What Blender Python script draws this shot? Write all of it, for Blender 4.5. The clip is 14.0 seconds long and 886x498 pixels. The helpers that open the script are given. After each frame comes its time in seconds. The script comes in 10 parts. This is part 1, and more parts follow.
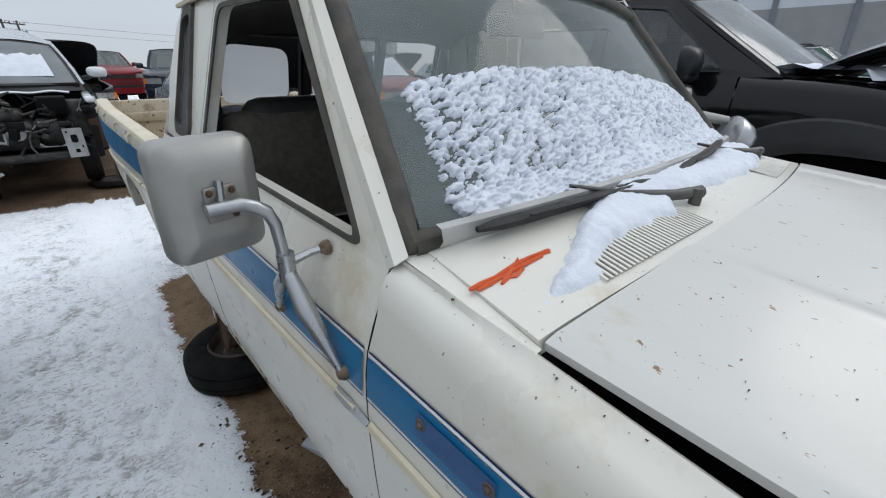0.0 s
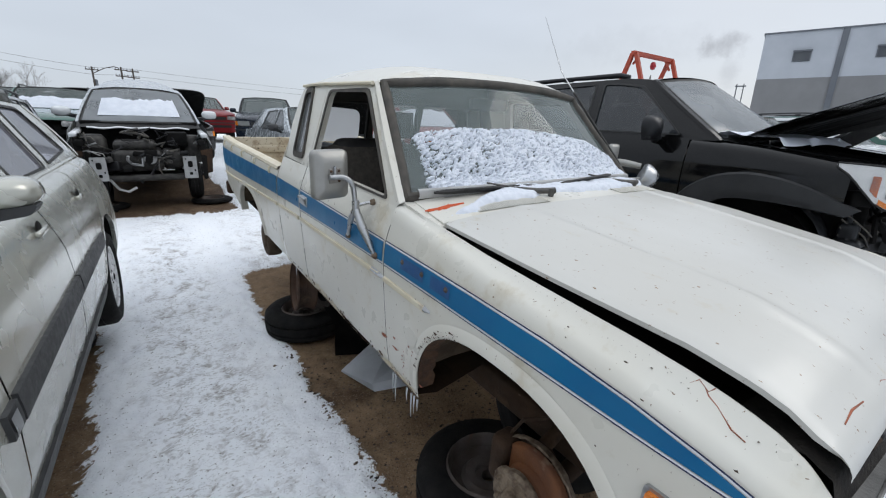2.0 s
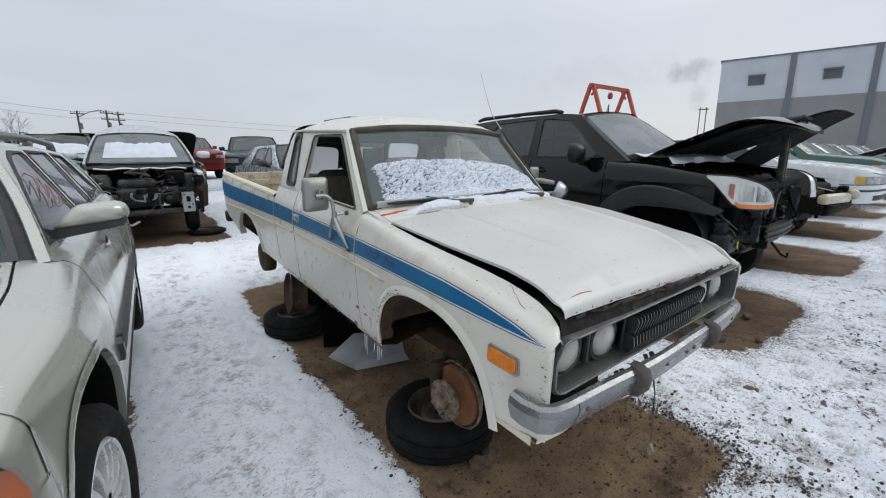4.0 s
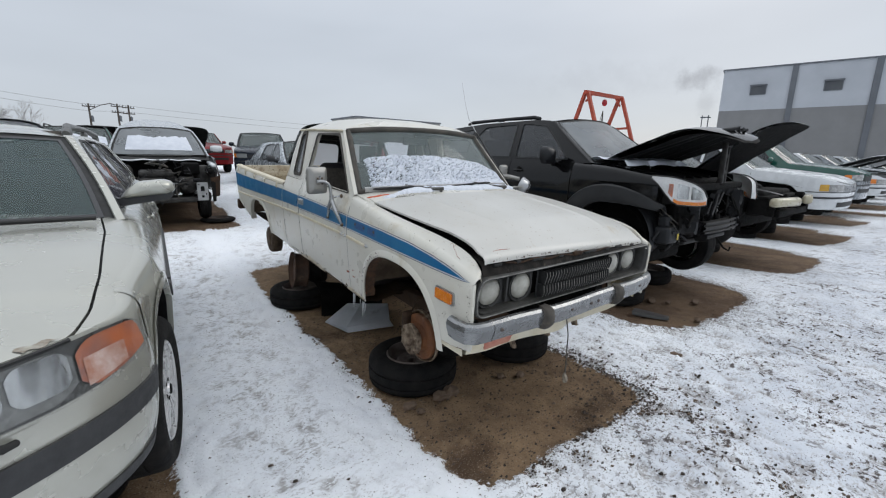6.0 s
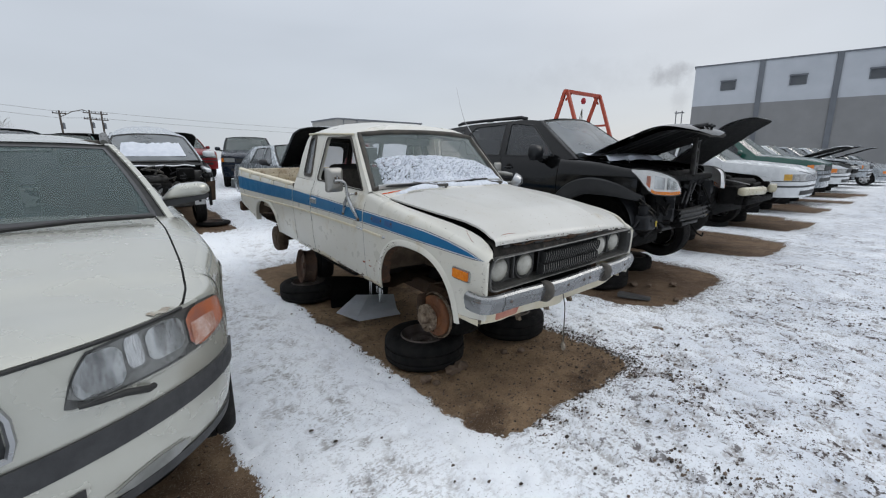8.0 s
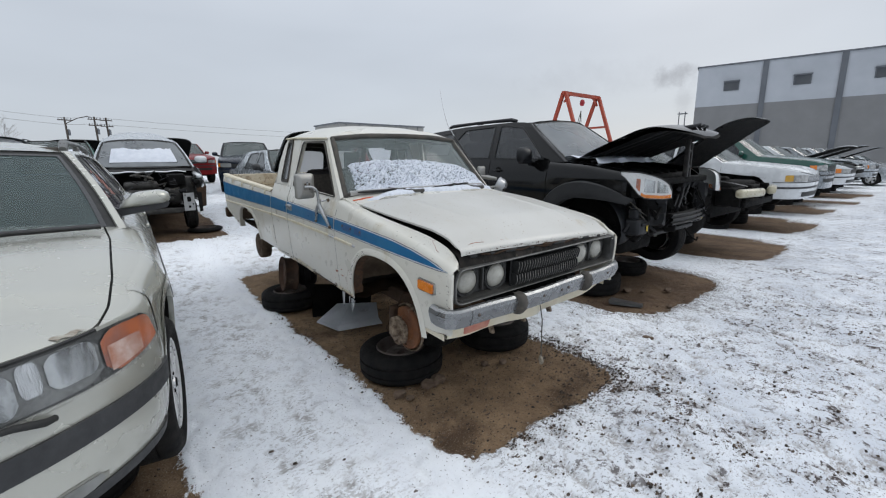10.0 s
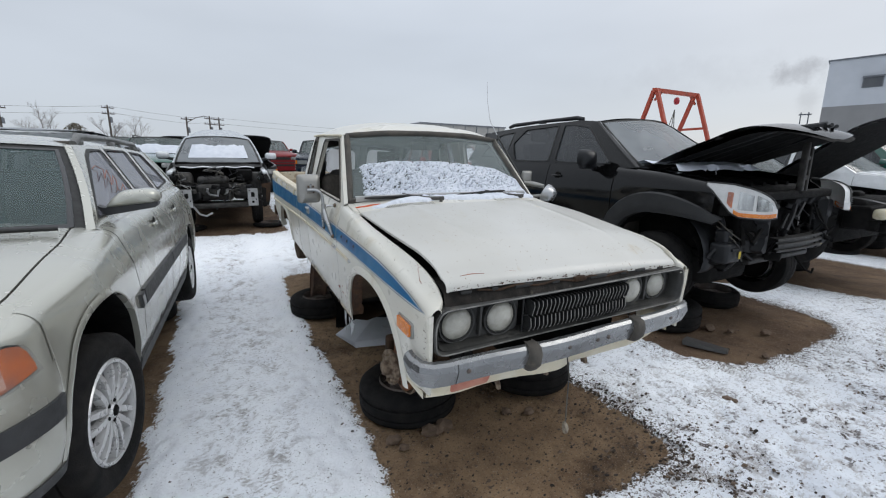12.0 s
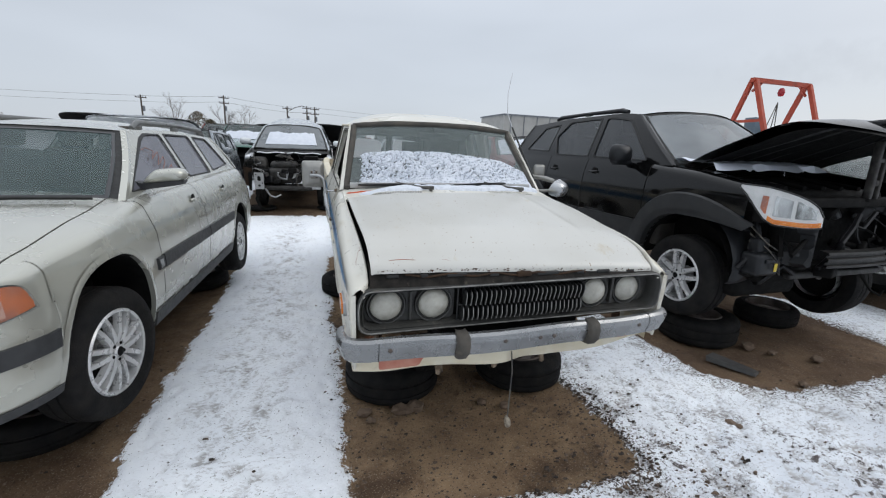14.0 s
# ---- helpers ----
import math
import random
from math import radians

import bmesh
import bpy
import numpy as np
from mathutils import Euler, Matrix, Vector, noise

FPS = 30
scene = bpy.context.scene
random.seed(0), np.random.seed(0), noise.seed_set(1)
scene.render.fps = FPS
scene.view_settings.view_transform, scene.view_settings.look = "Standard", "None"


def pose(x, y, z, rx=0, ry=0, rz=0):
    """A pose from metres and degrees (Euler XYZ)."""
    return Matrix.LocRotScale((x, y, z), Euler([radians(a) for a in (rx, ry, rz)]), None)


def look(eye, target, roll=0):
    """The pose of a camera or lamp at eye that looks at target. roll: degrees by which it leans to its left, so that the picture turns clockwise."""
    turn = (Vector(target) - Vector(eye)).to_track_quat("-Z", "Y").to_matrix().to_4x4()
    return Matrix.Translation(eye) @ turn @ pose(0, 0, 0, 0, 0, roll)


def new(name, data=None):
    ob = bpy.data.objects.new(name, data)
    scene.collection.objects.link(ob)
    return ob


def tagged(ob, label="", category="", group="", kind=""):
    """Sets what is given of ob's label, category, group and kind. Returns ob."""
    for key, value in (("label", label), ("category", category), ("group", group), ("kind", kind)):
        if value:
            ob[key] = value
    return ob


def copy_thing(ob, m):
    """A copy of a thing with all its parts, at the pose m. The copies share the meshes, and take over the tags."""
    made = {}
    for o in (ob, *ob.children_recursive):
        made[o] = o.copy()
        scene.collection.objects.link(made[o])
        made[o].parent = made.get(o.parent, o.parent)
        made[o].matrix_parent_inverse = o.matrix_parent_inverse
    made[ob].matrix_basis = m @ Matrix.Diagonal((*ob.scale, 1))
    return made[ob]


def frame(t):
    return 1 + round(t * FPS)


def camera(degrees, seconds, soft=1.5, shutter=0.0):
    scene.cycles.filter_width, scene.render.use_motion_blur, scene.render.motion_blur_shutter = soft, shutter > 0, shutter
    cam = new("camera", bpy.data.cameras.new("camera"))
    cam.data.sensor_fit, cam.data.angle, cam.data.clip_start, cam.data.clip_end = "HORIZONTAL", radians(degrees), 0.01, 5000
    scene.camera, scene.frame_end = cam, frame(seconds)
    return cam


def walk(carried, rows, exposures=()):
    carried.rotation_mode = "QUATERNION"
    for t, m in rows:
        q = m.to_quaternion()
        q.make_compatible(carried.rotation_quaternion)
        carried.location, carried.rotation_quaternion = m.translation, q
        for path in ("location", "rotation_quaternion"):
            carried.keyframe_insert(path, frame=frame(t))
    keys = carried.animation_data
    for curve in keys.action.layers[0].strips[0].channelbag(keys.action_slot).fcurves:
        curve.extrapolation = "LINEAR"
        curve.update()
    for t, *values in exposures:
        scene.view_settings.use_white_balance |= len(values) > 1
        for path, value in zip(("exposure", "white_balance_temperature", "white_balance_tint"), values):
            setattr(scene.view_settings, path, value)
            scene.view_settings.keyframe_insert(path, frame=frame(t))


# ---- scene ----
cam = camera(93.6, 14.0, soft=1.15)
PATH = [
    (0, (0.476, 0.572, 1.564), (1.716, 1.941, 0.795), -0.9),
    (0.5, (0.304, 0.393, 1.567), (1.361, 1.935, 0.856), 0.6),
    (1, (0.227, 0.144, 1.594), (1.238, 1.75, 0.963), 1.7),
    (1.5, (0.213, -0.098, 1.562), (1.268, 1.499, 0.981), 2.0),
    (2, (0.062, -0.254, 1.58), (1.187, 1.301, 1.017), 1.4),
    (2.5, (-0.077, -0.39, 1.592), (1.092, 1.145, 1.066), 0.7),
    (3, (-0.091, -0.53, 1.599), (1.097, 1.003, 1.108), -0.1),
    (3.2, (-0.076, -0.616, 1.597), (1.113, 0.92, 1.122), -0.4),
    (5.3, (-0.46, -1.343, 1.59), (0.724, 0.217, 1.18), 0.2),
    (5.5, (-0.451, -1.394, 1.588), (0.731, 0.165, 1.172), 0.5),
    (6, (-0.407, -1.537, 1.563), (0.772, 0.021, 1.135), 0.8),
    (6.5, (-0.429, -1.622, 1.545), (0.76, -0.075, 1.106), 0.7),
    (7, (-0.593, -1.657, 1.562), (0.614, -0.124, 1.123), 0.4),
    (7.5, (-0.731, -1.69, 1.55), (0.494, -0.17, 1.113), -0.2),
    (8, (-0.744, -1.693, 1.556), (0.495, -0.183, 1.128), -0.5),
    (8.5, (-0.734, -1.69, 1.56), (0.518, -0.188, 1.141), -0.8),
    (8.7, (-0.722, -1.703, 1.567), (0.533, -0.202, 1.153), -0.9),
    (10.8, (-0.251, -1.723, 1.561), (0.888, -0.134, 1.138), -0.8),
    (11, (-0.183, -1.708, 1.561), (0.921, -0.095, 1.136), -0.7),
    (11.5, (-0.05, -1.597, 1.566), (0.962, 0.075, 1.142), -0.3),
    (12, (0.121, -1.512, 1.573), (1.044, 0.215, 1.164), 0.3),
    (12.5, (0.338, -1.515, 1.564), (1.172, 0.259, 1.167), 1.1),
    (13, (0.5, -1.599, 1.561), (1.247, 0.213, 1.16), 1.6),
    (13.5, (0.557, -1.734, 1.565), (1.222, 0.104, 1.143), 1.9),
    (14, (0.634, -1.799, 1.578), (1.211, 0.061, 1.125), 1.9),
]
walk(cam, [(t, look(eye, target, roll)) for t, eye, target, roll in PATH],
     exposures=[(0, -0.01, 6350, 10), (1, 0.09, 6370, 10), (2, 0.08, 6400, 10), (3.2, 0.04, 6430, 10), (5.3, -0.03, 6480, 10), (8.7, -0.07, 6480, 10), (11, -0.04, 6450, 10), (14, 0.06, 6450, 10)])

# ---- sky and light: a flat winter overcast ----
world = bpy.data.worlds.new("overcast_sky")
scene.world = world
world.use_nodes = True
wn, wl_ = world.node_tree.nodes, world.node_tree.links
wn.clear()
w_out = wn.new("ShaderNodeOutputWorld")
w_bg = wn.new("ShaderNodeBackground")
w_co = wn.new("ShaderNodeTexCoord")
w_sep = wn.new("ShaderNodeSeparateXYZ")
wl_.new(w_co.outputs["Generated"], w_sep.inputs[0])
w_ramp = wn.new("ShaderNodeValToRGB")
w_ramp.color_ramp.elements[0].position, w_ramp.color_ramp.elements[0].color = 0.0, (0.585, 0.632, 0.695, 1)
w_ramp.color_ramp.elements[1].position, w_ramp.color_ramp.elements[1].color = 1.0, (1.34, 1.405, 1.50, 1)
mid_stop = w_ramp.color_ramp.elements.new(0.26)
mid_stop.color = (0.622, 0.672, 0.740, 1)
wl_.new(w_sep.outputs["Z"], w_ramp.inputs[0])
# soft cloud unevenness
w_map = wn.new("ShaderNodeMapping")
w_map.inputs["Scale"].default_value = (1.2, 1.2, 4.0)
wl_.new(w_co.outputs["Generated"], w_map.inputs[0])
w_noise = wn.new("ShaderNodeTexNoise")
w_noise.inputs["Scale"].default_value, w_noise.inputs["Detail"].default_value = 1.6, 3.0
wl_.new(w_map.outputs[0], w_noise.inputs[0])
w_nr = wn.new("ShaderNodeMapRange")
w_nr.inputs["From Min"].default_value, w_nr.inputs["From Max"].default_value = 0.3, 0.7
w_nr.inputs["To Min"].default_value, w_nr.inputs["To Max"].default_value = 0.95, 1.06
wl_.new(w_noise.outputs[0], w_nr.inputs[0])
w_mul = wn.new("ShaderNodeVectorMath")
w_mul.operation = "SCALE"
wl_.new(w_ramp.outputs[0], w_mul.inputs[0])
wl_.new(w_nr.outputs[0], w_mul.inputs["Scale"])
w_sky = wn.new("ShaderNodeTexSky")
w_sky.sky_type, w_sky.sun_disc = "NISHITA", False
w_sky.sun_elevation, w_sky.sun_rotation = radians(32), radians(70)
w_sks = wn.new("ShaderNodeVectorMath")
w_sks.operation = "SCALE"
w_sks.inputs["Scale"].default_value = 0.10
wl_.new(w_sky.outputs[0], w_sks.inputs[0])
w_mix = wn.new("ShaderNodeMix")
w_mix.data_type = "RGBA"
w_mix.inputs["Factor"].default_value = 0.10
wl_.new(w_mul.outputs[0], w_mix.inputs["A"])
wl_.new(w_sks.outputs[0], w_mix.inputs["B"])


def w_math(op, a, b=0.0):
    x = wn.new("ShaderNodeMath")
    x.operation = op
    for i, v in enumerate((a, b)):
        if isinstance(v, (int, float)):
            x.inputs[i].default_value = v
        else:
            wl_.new(v, x.inputs[i])
    return x.outputs[0]


# a small plume of dark smoke over the far warehouse, drifting off to one side
w_puff = wn.new("ShaderNodeTexNoise")
w_puff.inputs["Scale"].default_value, w_puff.inputs["Detail"].default_value, w_puff.inputs["Roughness"].default_value = 34.0, 5.0, 0.6
wl_.new(w_co.outputs["Generated"], w_puff.inputs[0])
w_side = w_math("ADD", w_math("MULTIPLY", w_sep.outputs["X"], -0.393), w_math("MULTIPLY", w_sep.outputs["Y"], 0.918))


def w_cloud(side, lift, wide, tall, edge):
    a = w_math("DIVIDE", w_math("SUBTRACT", w_side, side), wide)
    b = w_math("DIVIDE", w_math("SUBTRACT", w_sep.outputs["Z"], lift), tall)
    d = w_math("ADD", w_math("MULTIPLY", a, a), w_math("MULTIPLY", b, b))
    r = wn.new("ShaderNodeMapRange")
    r.interpolation_type = "SMOOTHSTEP"
    r.inputs["From Min"].default_value, r.inputs["From Max"].default_value = 1.0, -0.4
    wl_.new(w_math("ADD", d, w_math("MULTIPLY", w_math("SUBTRACT", w_puff.outputs[0], 0.5), edge)), r.inputs[0])
    return w_math("MULTIPLY", r.outputs[0], w_math("GREATER_THAN", w_sep.outputs["X"], 0.0))


w_smoke = w_math("ADD", w_math("MULTIPLY", w_cloud(0.0, 0.155, 0.050, 0.030, 2.6), 0.42), w_math("ADD", w_math("MULTIPLY", w_cloud(-0.016, 0.108, 0.026, 0.034, 2.2), 0.22), w_math("MULTIPLY", w_cloud(0.14, 0.165, 0.20, 0.045, 2.4), 0.10)))
w_veil = wn.new("ShaderNodeMix")
w_veil.data_type = "RGBA"
wl_.new(w_math("MINIMUM", w_smoke, 0.6), w_veil.inputs["Factor"])
wl_.new(w_mix.outputs["Result"], w_veil.inputs["A"])
w_veil.inputs["B"].default_value = (0.27, 0.275, 0.30, 1)
wl_.new(w_veil.outputs["Result"], w_bg.inputs[0])
w_bg.inputs[1].default_value = 1.0
wl_.new(w_bg.outputs[0], w_out.inputs[0])

sun_data = bpy.data.lights.new("sun", "SUN")
sun_data.energy, sun_data.angle, sun_data.color = 0.6, radians(30), (1.0, 0.96, 0.9)
sun = new("sun", sun_data)
sun.matrix_world = look((20, -8, 16), (0, 0, 0))

# ---- materials ----
def mat(name, base, alt=None, scale=6.0, rough=0.5, metal=0.0, bump=0.0, bscale=90.0, dirt=None, dscale=3.0,
        damt=0.0, spec=0.5, coat=0.0, island=0.0, stretch=(1, 1, 1), dirt2=None, d2scale=40.0, d2amt=0.0):
    """A painted, metal, rubber or earthy surface: two tones at one scale, dirt patches at another, specks and fine relief."""
    m = bpy.data.materials.new(name)
    m.use_nodes = True
    n, l = m.node_tree.nodes, m.node_tree.links
    b = n["Principled BSDF"]
    co = n.new("ShaderNodeTexCoord")
    mp = n.new("ShaderNodeMapping")
    mp.inputs["Scale"].default_value = stretch
    l.new(co.outputs["Object"], mp.inputs[0])

    def noise(s, detail=4.0, rg=0.55):
        t = n.new("ShaderNodeTexNoise")
        t.inputs["Scale"].default_value, t.inputs["Detail"].default_value, t.inputs["Roughness"].default_value = s, detail, rg
        l.new(mp.outputs[0], t.inputs[0])
        return t.outputs[0]

    def span(v, a, c, lo=0.0, hi=1.0):
        r = n.new("ShaderNodeMapRange")
        r.inputs["From Min"].default_value, r.inputs["From Max"].default_value = a, c
        r.inputs["To Min"].default_value, r.inputs["To Max"].default_value = lo, hi
        l.new(v, r.inputs[0])
        return r.outputs[0]

    def mixed(f, a, c):
        x = n.new("ShaderNodeMix")
        x.data_type = "RGBA"
        l.new(f, x.inputs["Factor"])
        for sock, v in (("A", a), ("B", c)):
            if isinstance(v, tuple):
                x.inputs[sock].default_value = (*v, 1)
            else:
                l.new(v, x.inputs[sock])
        return x.outputs["Result"]

    alt = alt or tuple(v * 0.85 for v in base)
    first = noise(scale)
    col = mixed(span(first, 0.35, 0.65), base, alt)
    if dirt and damt > 0:
        col = mixed(span(noise(dscale, 6.0, 0.65), 0.70 - 0.35 * damt, 0.80 - 0.30 * damt, 0.0, min(1.0, 0.35 + damt * 0.65)), col, dirt)
    if dirt2 and d2amt > 0:
        col = mixed(span(noise(d2scale, 3.0, 0.6), 0.74 - 0.2 * d2amt, 0.77 - 0.2 * d2amt), col, dirt2)
    if island:
        g = n.new("ShaderNodeNewGeometry")
        sc = n.new("ShaderNodeVectorMath")
        sc.operation = "SCALE"
        l.new(col, sc.inputs[0])
        l.new(span(g.outputs["Random Per Island"], 0, 1, 1 - island, 1 + island), sc.inputs["Scale"])
        col = sc.outputs[0]
    l.new(col, b.inputs["Base Color"])
    l.new(span(noise(scale * 2.3), 0.3, 0.7, max(0.02, rough - 0.08), min(1.0, rough + 0.1)), b.inputs["Roughness"])
    b.inputs["Metallic"].default_value = metal
    b.inputs["Specular IOR Level"].default_value = spec
    if coat:
        b.inputs["Coat Weight"].default_value, b.inputs["Coat Roughness"].default_value = coat, 0.12
    if bump:
        bp = n.new("ShaderNodeBump")
        bp.inputs["Strength"].default_value, bp.inputs["Distance"].default_value = bump, 0.01
        l.new(noise(bscale, 4.0, 0.6), bp.inputs["Height"])
        l.new(bp.outputs[0], b.inputs["Normal"])
    return m


def glass(name, tint, rough=0.02, alpha=0.6):
    """A thin car pane: part clear, part tinted and glossy."""
    m = bpy.data.materials.new(name)
    m.use_nodes = True
    n, l = m.node_tree.nodes, m.node_tree.links
    b = n["Principled BSDF"]
    b.inputs["Base Color"].default_value = (*tint, 1)
    b.inputs["Roughness"].default_value = rough
    b.inputs["Specular IOR Level"].default_value = 0.6
    tr = n.new("ShaderNodeBsdfTransparent")
    mx = n.new("ShaderNodeMixShader")
    co = n.new("ShaderNodeTexCoord")
    no = n.new("ShaderNodeTexNoise")
    no.inputs["Scale"].default_value = 3.0
    l.new(co.outputs["Object"], no.inputs[0])
    r = n.new("ShaderNodeMapRange")
    r.inputs["From Min"].default_value, r.inputs["From Max"].default_value = 0.3, 0.7
    r.inputs["To Min"].default_value, r.inputs["To Max"].default_value = alpha - 0.06, alpha + 0.08
    l.new(no.outputs[0], r.inputs[0])
    l.new(r.outputs[0], mx.inputs[0])
    l.new(tr.outputs[0], mx.inputs[1])
    l.new(b.outputs[0], mx.inputs[2])
    l.new(mx.outputs[0], n["Material Output"].inputs[0])
    return m


RUST = (0.11, 0.045, 0.018)
M_CREAM = mat("cream_white_paint", (0.672, 0.656, 0.592), (0.64, 0.615, 0.535), 2.2, 0.32, bump=0.03, bscale=14, dirt=(0.47, 0.40, 0.27), dscale=4.5, damt=0.36, dirt2=(0.18, 0.11, 0.06), d2scale=80, d2amt=0.22, coat=0.25)
M_HOOD = mat("weathered_white_paint", (0.555, 0.548, 0.512), (0.515, 0.503, 0.46), 1.8, 0.36, bump=0.09, bscale=13, dirt=(0.44, 0.36, 0.22), dscale=8.5, damt=0.22, dirt2=(0.22, 0.14, 0.075), d2scale=85, d2amt=0.30, coat=0.18, stretch=(1, 0.6, 1))
M_CREAM_EDGE = mat("yellowed_cream_paint", (0.66, 0.61, 0.48), (0.60, 0.53, 0.38), 8.0, 0.5, dirt=RUST, dscale=7.0, damt=0.18, bump=0.1)
M_BED = mat("stained_bed_paint", (0.50, 0.45, 0.35), (0.42, 0.355, 0.25), 6.0, 0.6, dirt=(0.20, 0.13, 0.075), dscale=7.0, damt=0.5, bump=0.15, dirt2=(0.07, 0.04, 0.025), d2scale=45, d2amt=0.6)
M_BLUE = mat("faded_blue_stripe", (0.006, 0.112, 0.262), (0.010, 0.140, 0.295), 4.0, 0.35, dirt=(0.02, 0.06, 0.14), dscale=14, damt=0.10, bump=0.03)
M_NAVY = mat("navy_pinstripe", (0.012, 0.022, 0.075), None, 5.0, 0.4)
M_PIN = mat("white_pinstripe", (0.72, 0.74, 0.76), None, 5.0, 0.4)
M_BLACK = mat("black_rubber_seal", (0.009, 0.009, 0.009), (0.015, 0.015, 0.014), 12, 0.6, bump=0.1)
M_GASKET = mat("weathered_gasket", (0.085, 0.075, 0.062), (0.05, 0.046, 0.04), 14, 0.8, bump=0.2, dirt=(0.17, 0.14, 0.10), dscale=12, damt=0.25)
# near-black: colour of black parts, and shade painted into bays, wells and gaps
M_DARK = mat("black_parts_and_shade", (0.0035, 0.0035, 0.0036), (0.008, 0.0075, 0.007), 9, 0.75, spec=0.12, bump=0.3, dirt=(0.016, 0.013, 0.010), dscale=6, damt=0.2)
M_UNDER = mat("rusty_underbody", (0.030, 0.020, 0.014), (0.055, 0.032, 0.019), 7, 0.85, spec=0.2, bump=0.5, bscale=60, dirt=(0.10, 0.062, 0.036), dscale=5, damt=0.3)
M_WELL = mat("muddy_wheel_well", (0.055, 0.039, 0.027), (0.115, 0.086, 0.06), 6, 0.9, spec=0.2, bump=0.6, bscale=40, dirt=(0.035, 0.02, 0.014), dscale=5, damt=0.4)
M_RUST = mat("rusted_brake_iron", (0.22, 0.085, 0.03), (0.13, 0.055, 0.028), 9, 0.8, metal=0.2, bump=0.4, bscale=120, dirt=(0.30, 0.23, 0.15), dscale=9, damt=0.2)
M_HUB = mat("corroded_hub_metal", (0.27, 0.21, 0.15), (0.085, 0.055, 0.036), 34, 0.75, metal=0.3, bump=0.5, bscale=90, dirt=(0.34, 0.28, 0.20), dscale=12, damt=0.3)
M_CHROME = mat("dull_chrome", (0.44, 0.45, 0.46), (0.36, 0.365, 0.37), 6, 0.30, metal=0.85, bump=0.05, dirt=(0.20, 0.16, 0.11), dscale=8, damt=0.16)
M_BUMPER = mat("silver_painted_bumper", (0.31, 0.315, 0.318), (0.235, 0.24, 0.243), 5, 0.26, metal=0.75, bump=0.05, dirt=(0.20, 0.16, 0.12), dscale=6, damt=0.12, dirt2=(0.05, 0.035, 0.03), d2scale=50, d2amt=0.12)
M_MIRROR_BACK = mat("grey_mirror_shell", (0.34, 0.335, 0.315), (0.285, 0.28, 0.262), 7, 0.36, metal=0.55, bump=0.04, dirt=(0.24, 0.205, 0.165), dscale=10, damt=0.16)
M_SURROUND = mat("grey_grille_surround", (0.046, 0.045, 0.041), (0.024, 0.024, 0.022), 9, 0.5, bump=0.2, dirt=(0.16, 0.147, 0.12), dscale=11, damt=0.30)
M_DUSTY = mat("dusty_dark_panel", (0.034, 0.030, 0.026), (0.014, 0.013, 0.012), 18, 0.85, spec=0.15, bump=0.4, dirt=(0.15, 0.13, 0.10), dscale=16, damt=0.28)
M_BLADE = mat("black_grille_blade", (0.014, 0.015, 0.015), (0.03, 0.03, 0.029), 50, 0.45, bump=0.1)
M_GRILLE = mat("black_plastic_grille", (0.008, 0.010, 0.010), (0.02, 0.019, 0.018), 20, 0.55, bump=0.1)
M_LAMP = mat("frosted_headlamp_glass", (0.45, 0.435, 0.375), (0.29, 0.278, 0.238), 14, 0.14, bump=0.12, bscale=120, coat=0.9, dirt=(0.40, 0.37, 0.31), dscale=10, damt=0.2)
M_AMBER = mat("amber_lens", (0.75, 0.235, 0.02), (0.62, 0.16, 0.012), 30, 0.22, bump=0.2, bscale=200, coat=0.5)
M_REDLENS = mat("faded_red_lens", (0.42, 0.13, 0.085), (0.50, 0.22, 0.15), 20, 0.4, bump=0.2, bscale=160)
M_TRIM_WORN = mat("worn_grey_edge", (0.22, 0.215, 0.20), (0.08, 0.078, 0.072), 22, 0.5, bump=0.1)
M_TYRE = mat("worn_tyre_rubber", (0.010, 0.010, 0.0105), (0.018, 0.017, 0.016), 11, 0.75, spec=0.10, bump=0.35, bscale=140, dirt=(0.034, 0.028, 0.021), dscale=5, damt=0.16)
M_RIM = mat("machined_alloy_rim", (0.62, 0.62, 0.62), (0.52, 0.52, 0.52), 10, 0.30, metal=0.45, coat=0.3, dirt=(0.22, 0.20, 0.18), dscale=12, damt=0.10)
M_STEEL_RIM = mat("rusty_steel_rim", (0.14, 0.12, 0.11), (0.09, 0.07, 0.06), 9, 0.6, metal=0.5, bump=0.3, dirt=RUST, dscale=7, damt=0.3)
M_SNOW = mat("crusted_snow", (0.70, 0.73, 0.785), (0.63, 0.665, 0.73), 12, 0.7, bump=0.45, bscale=75, spec=0.3)
M_ICE = glass("clear_ice", (0.75, 0.78, 0.8), 0.12, 0.45)
M_GLASS = glass("greenish_windscreen", (0.20, 0.24, 0.235), 0.05, 0.46)
M_GLASS_CLEAR = glass("clear_rear_glass", (0.16, 0.18, 0.18), 0.04, 0.16)
M_GLASS_DARK = glass("dark_side_glass", (0.030, 0.034, 0.038), 0.03, 0.84)
M_GLASS_HAZE = glass("hazed_quarter_glass", (0.16, 0.17, 0.175), 0.10, 0.80)
M_SEAT = mat("black_vinyl_seat", (0.016, 0.015, 0.015), (0.03, 0.028, 0.026), 10, 0.55, bump=0.15)
M_CLOTH = mat("grey_seat_cloth", (0.085, 0.074, 0.062), (0.055, 0.048, 0.040), 40, 0.9, bump=0.3, bscale=200)
M_INTERIOR = mat("dark_cab_lining", (0.040, 0.035, 0.030), (0.026, 0.023, 0.02), 7, 0.75, bump=0.15)
M_LINING = mat("grey_tan_cab_lining", (0.085, 0.078, 0.068), (0.06, 0.055, 0.048), 8, 0.8, bump=0.15)
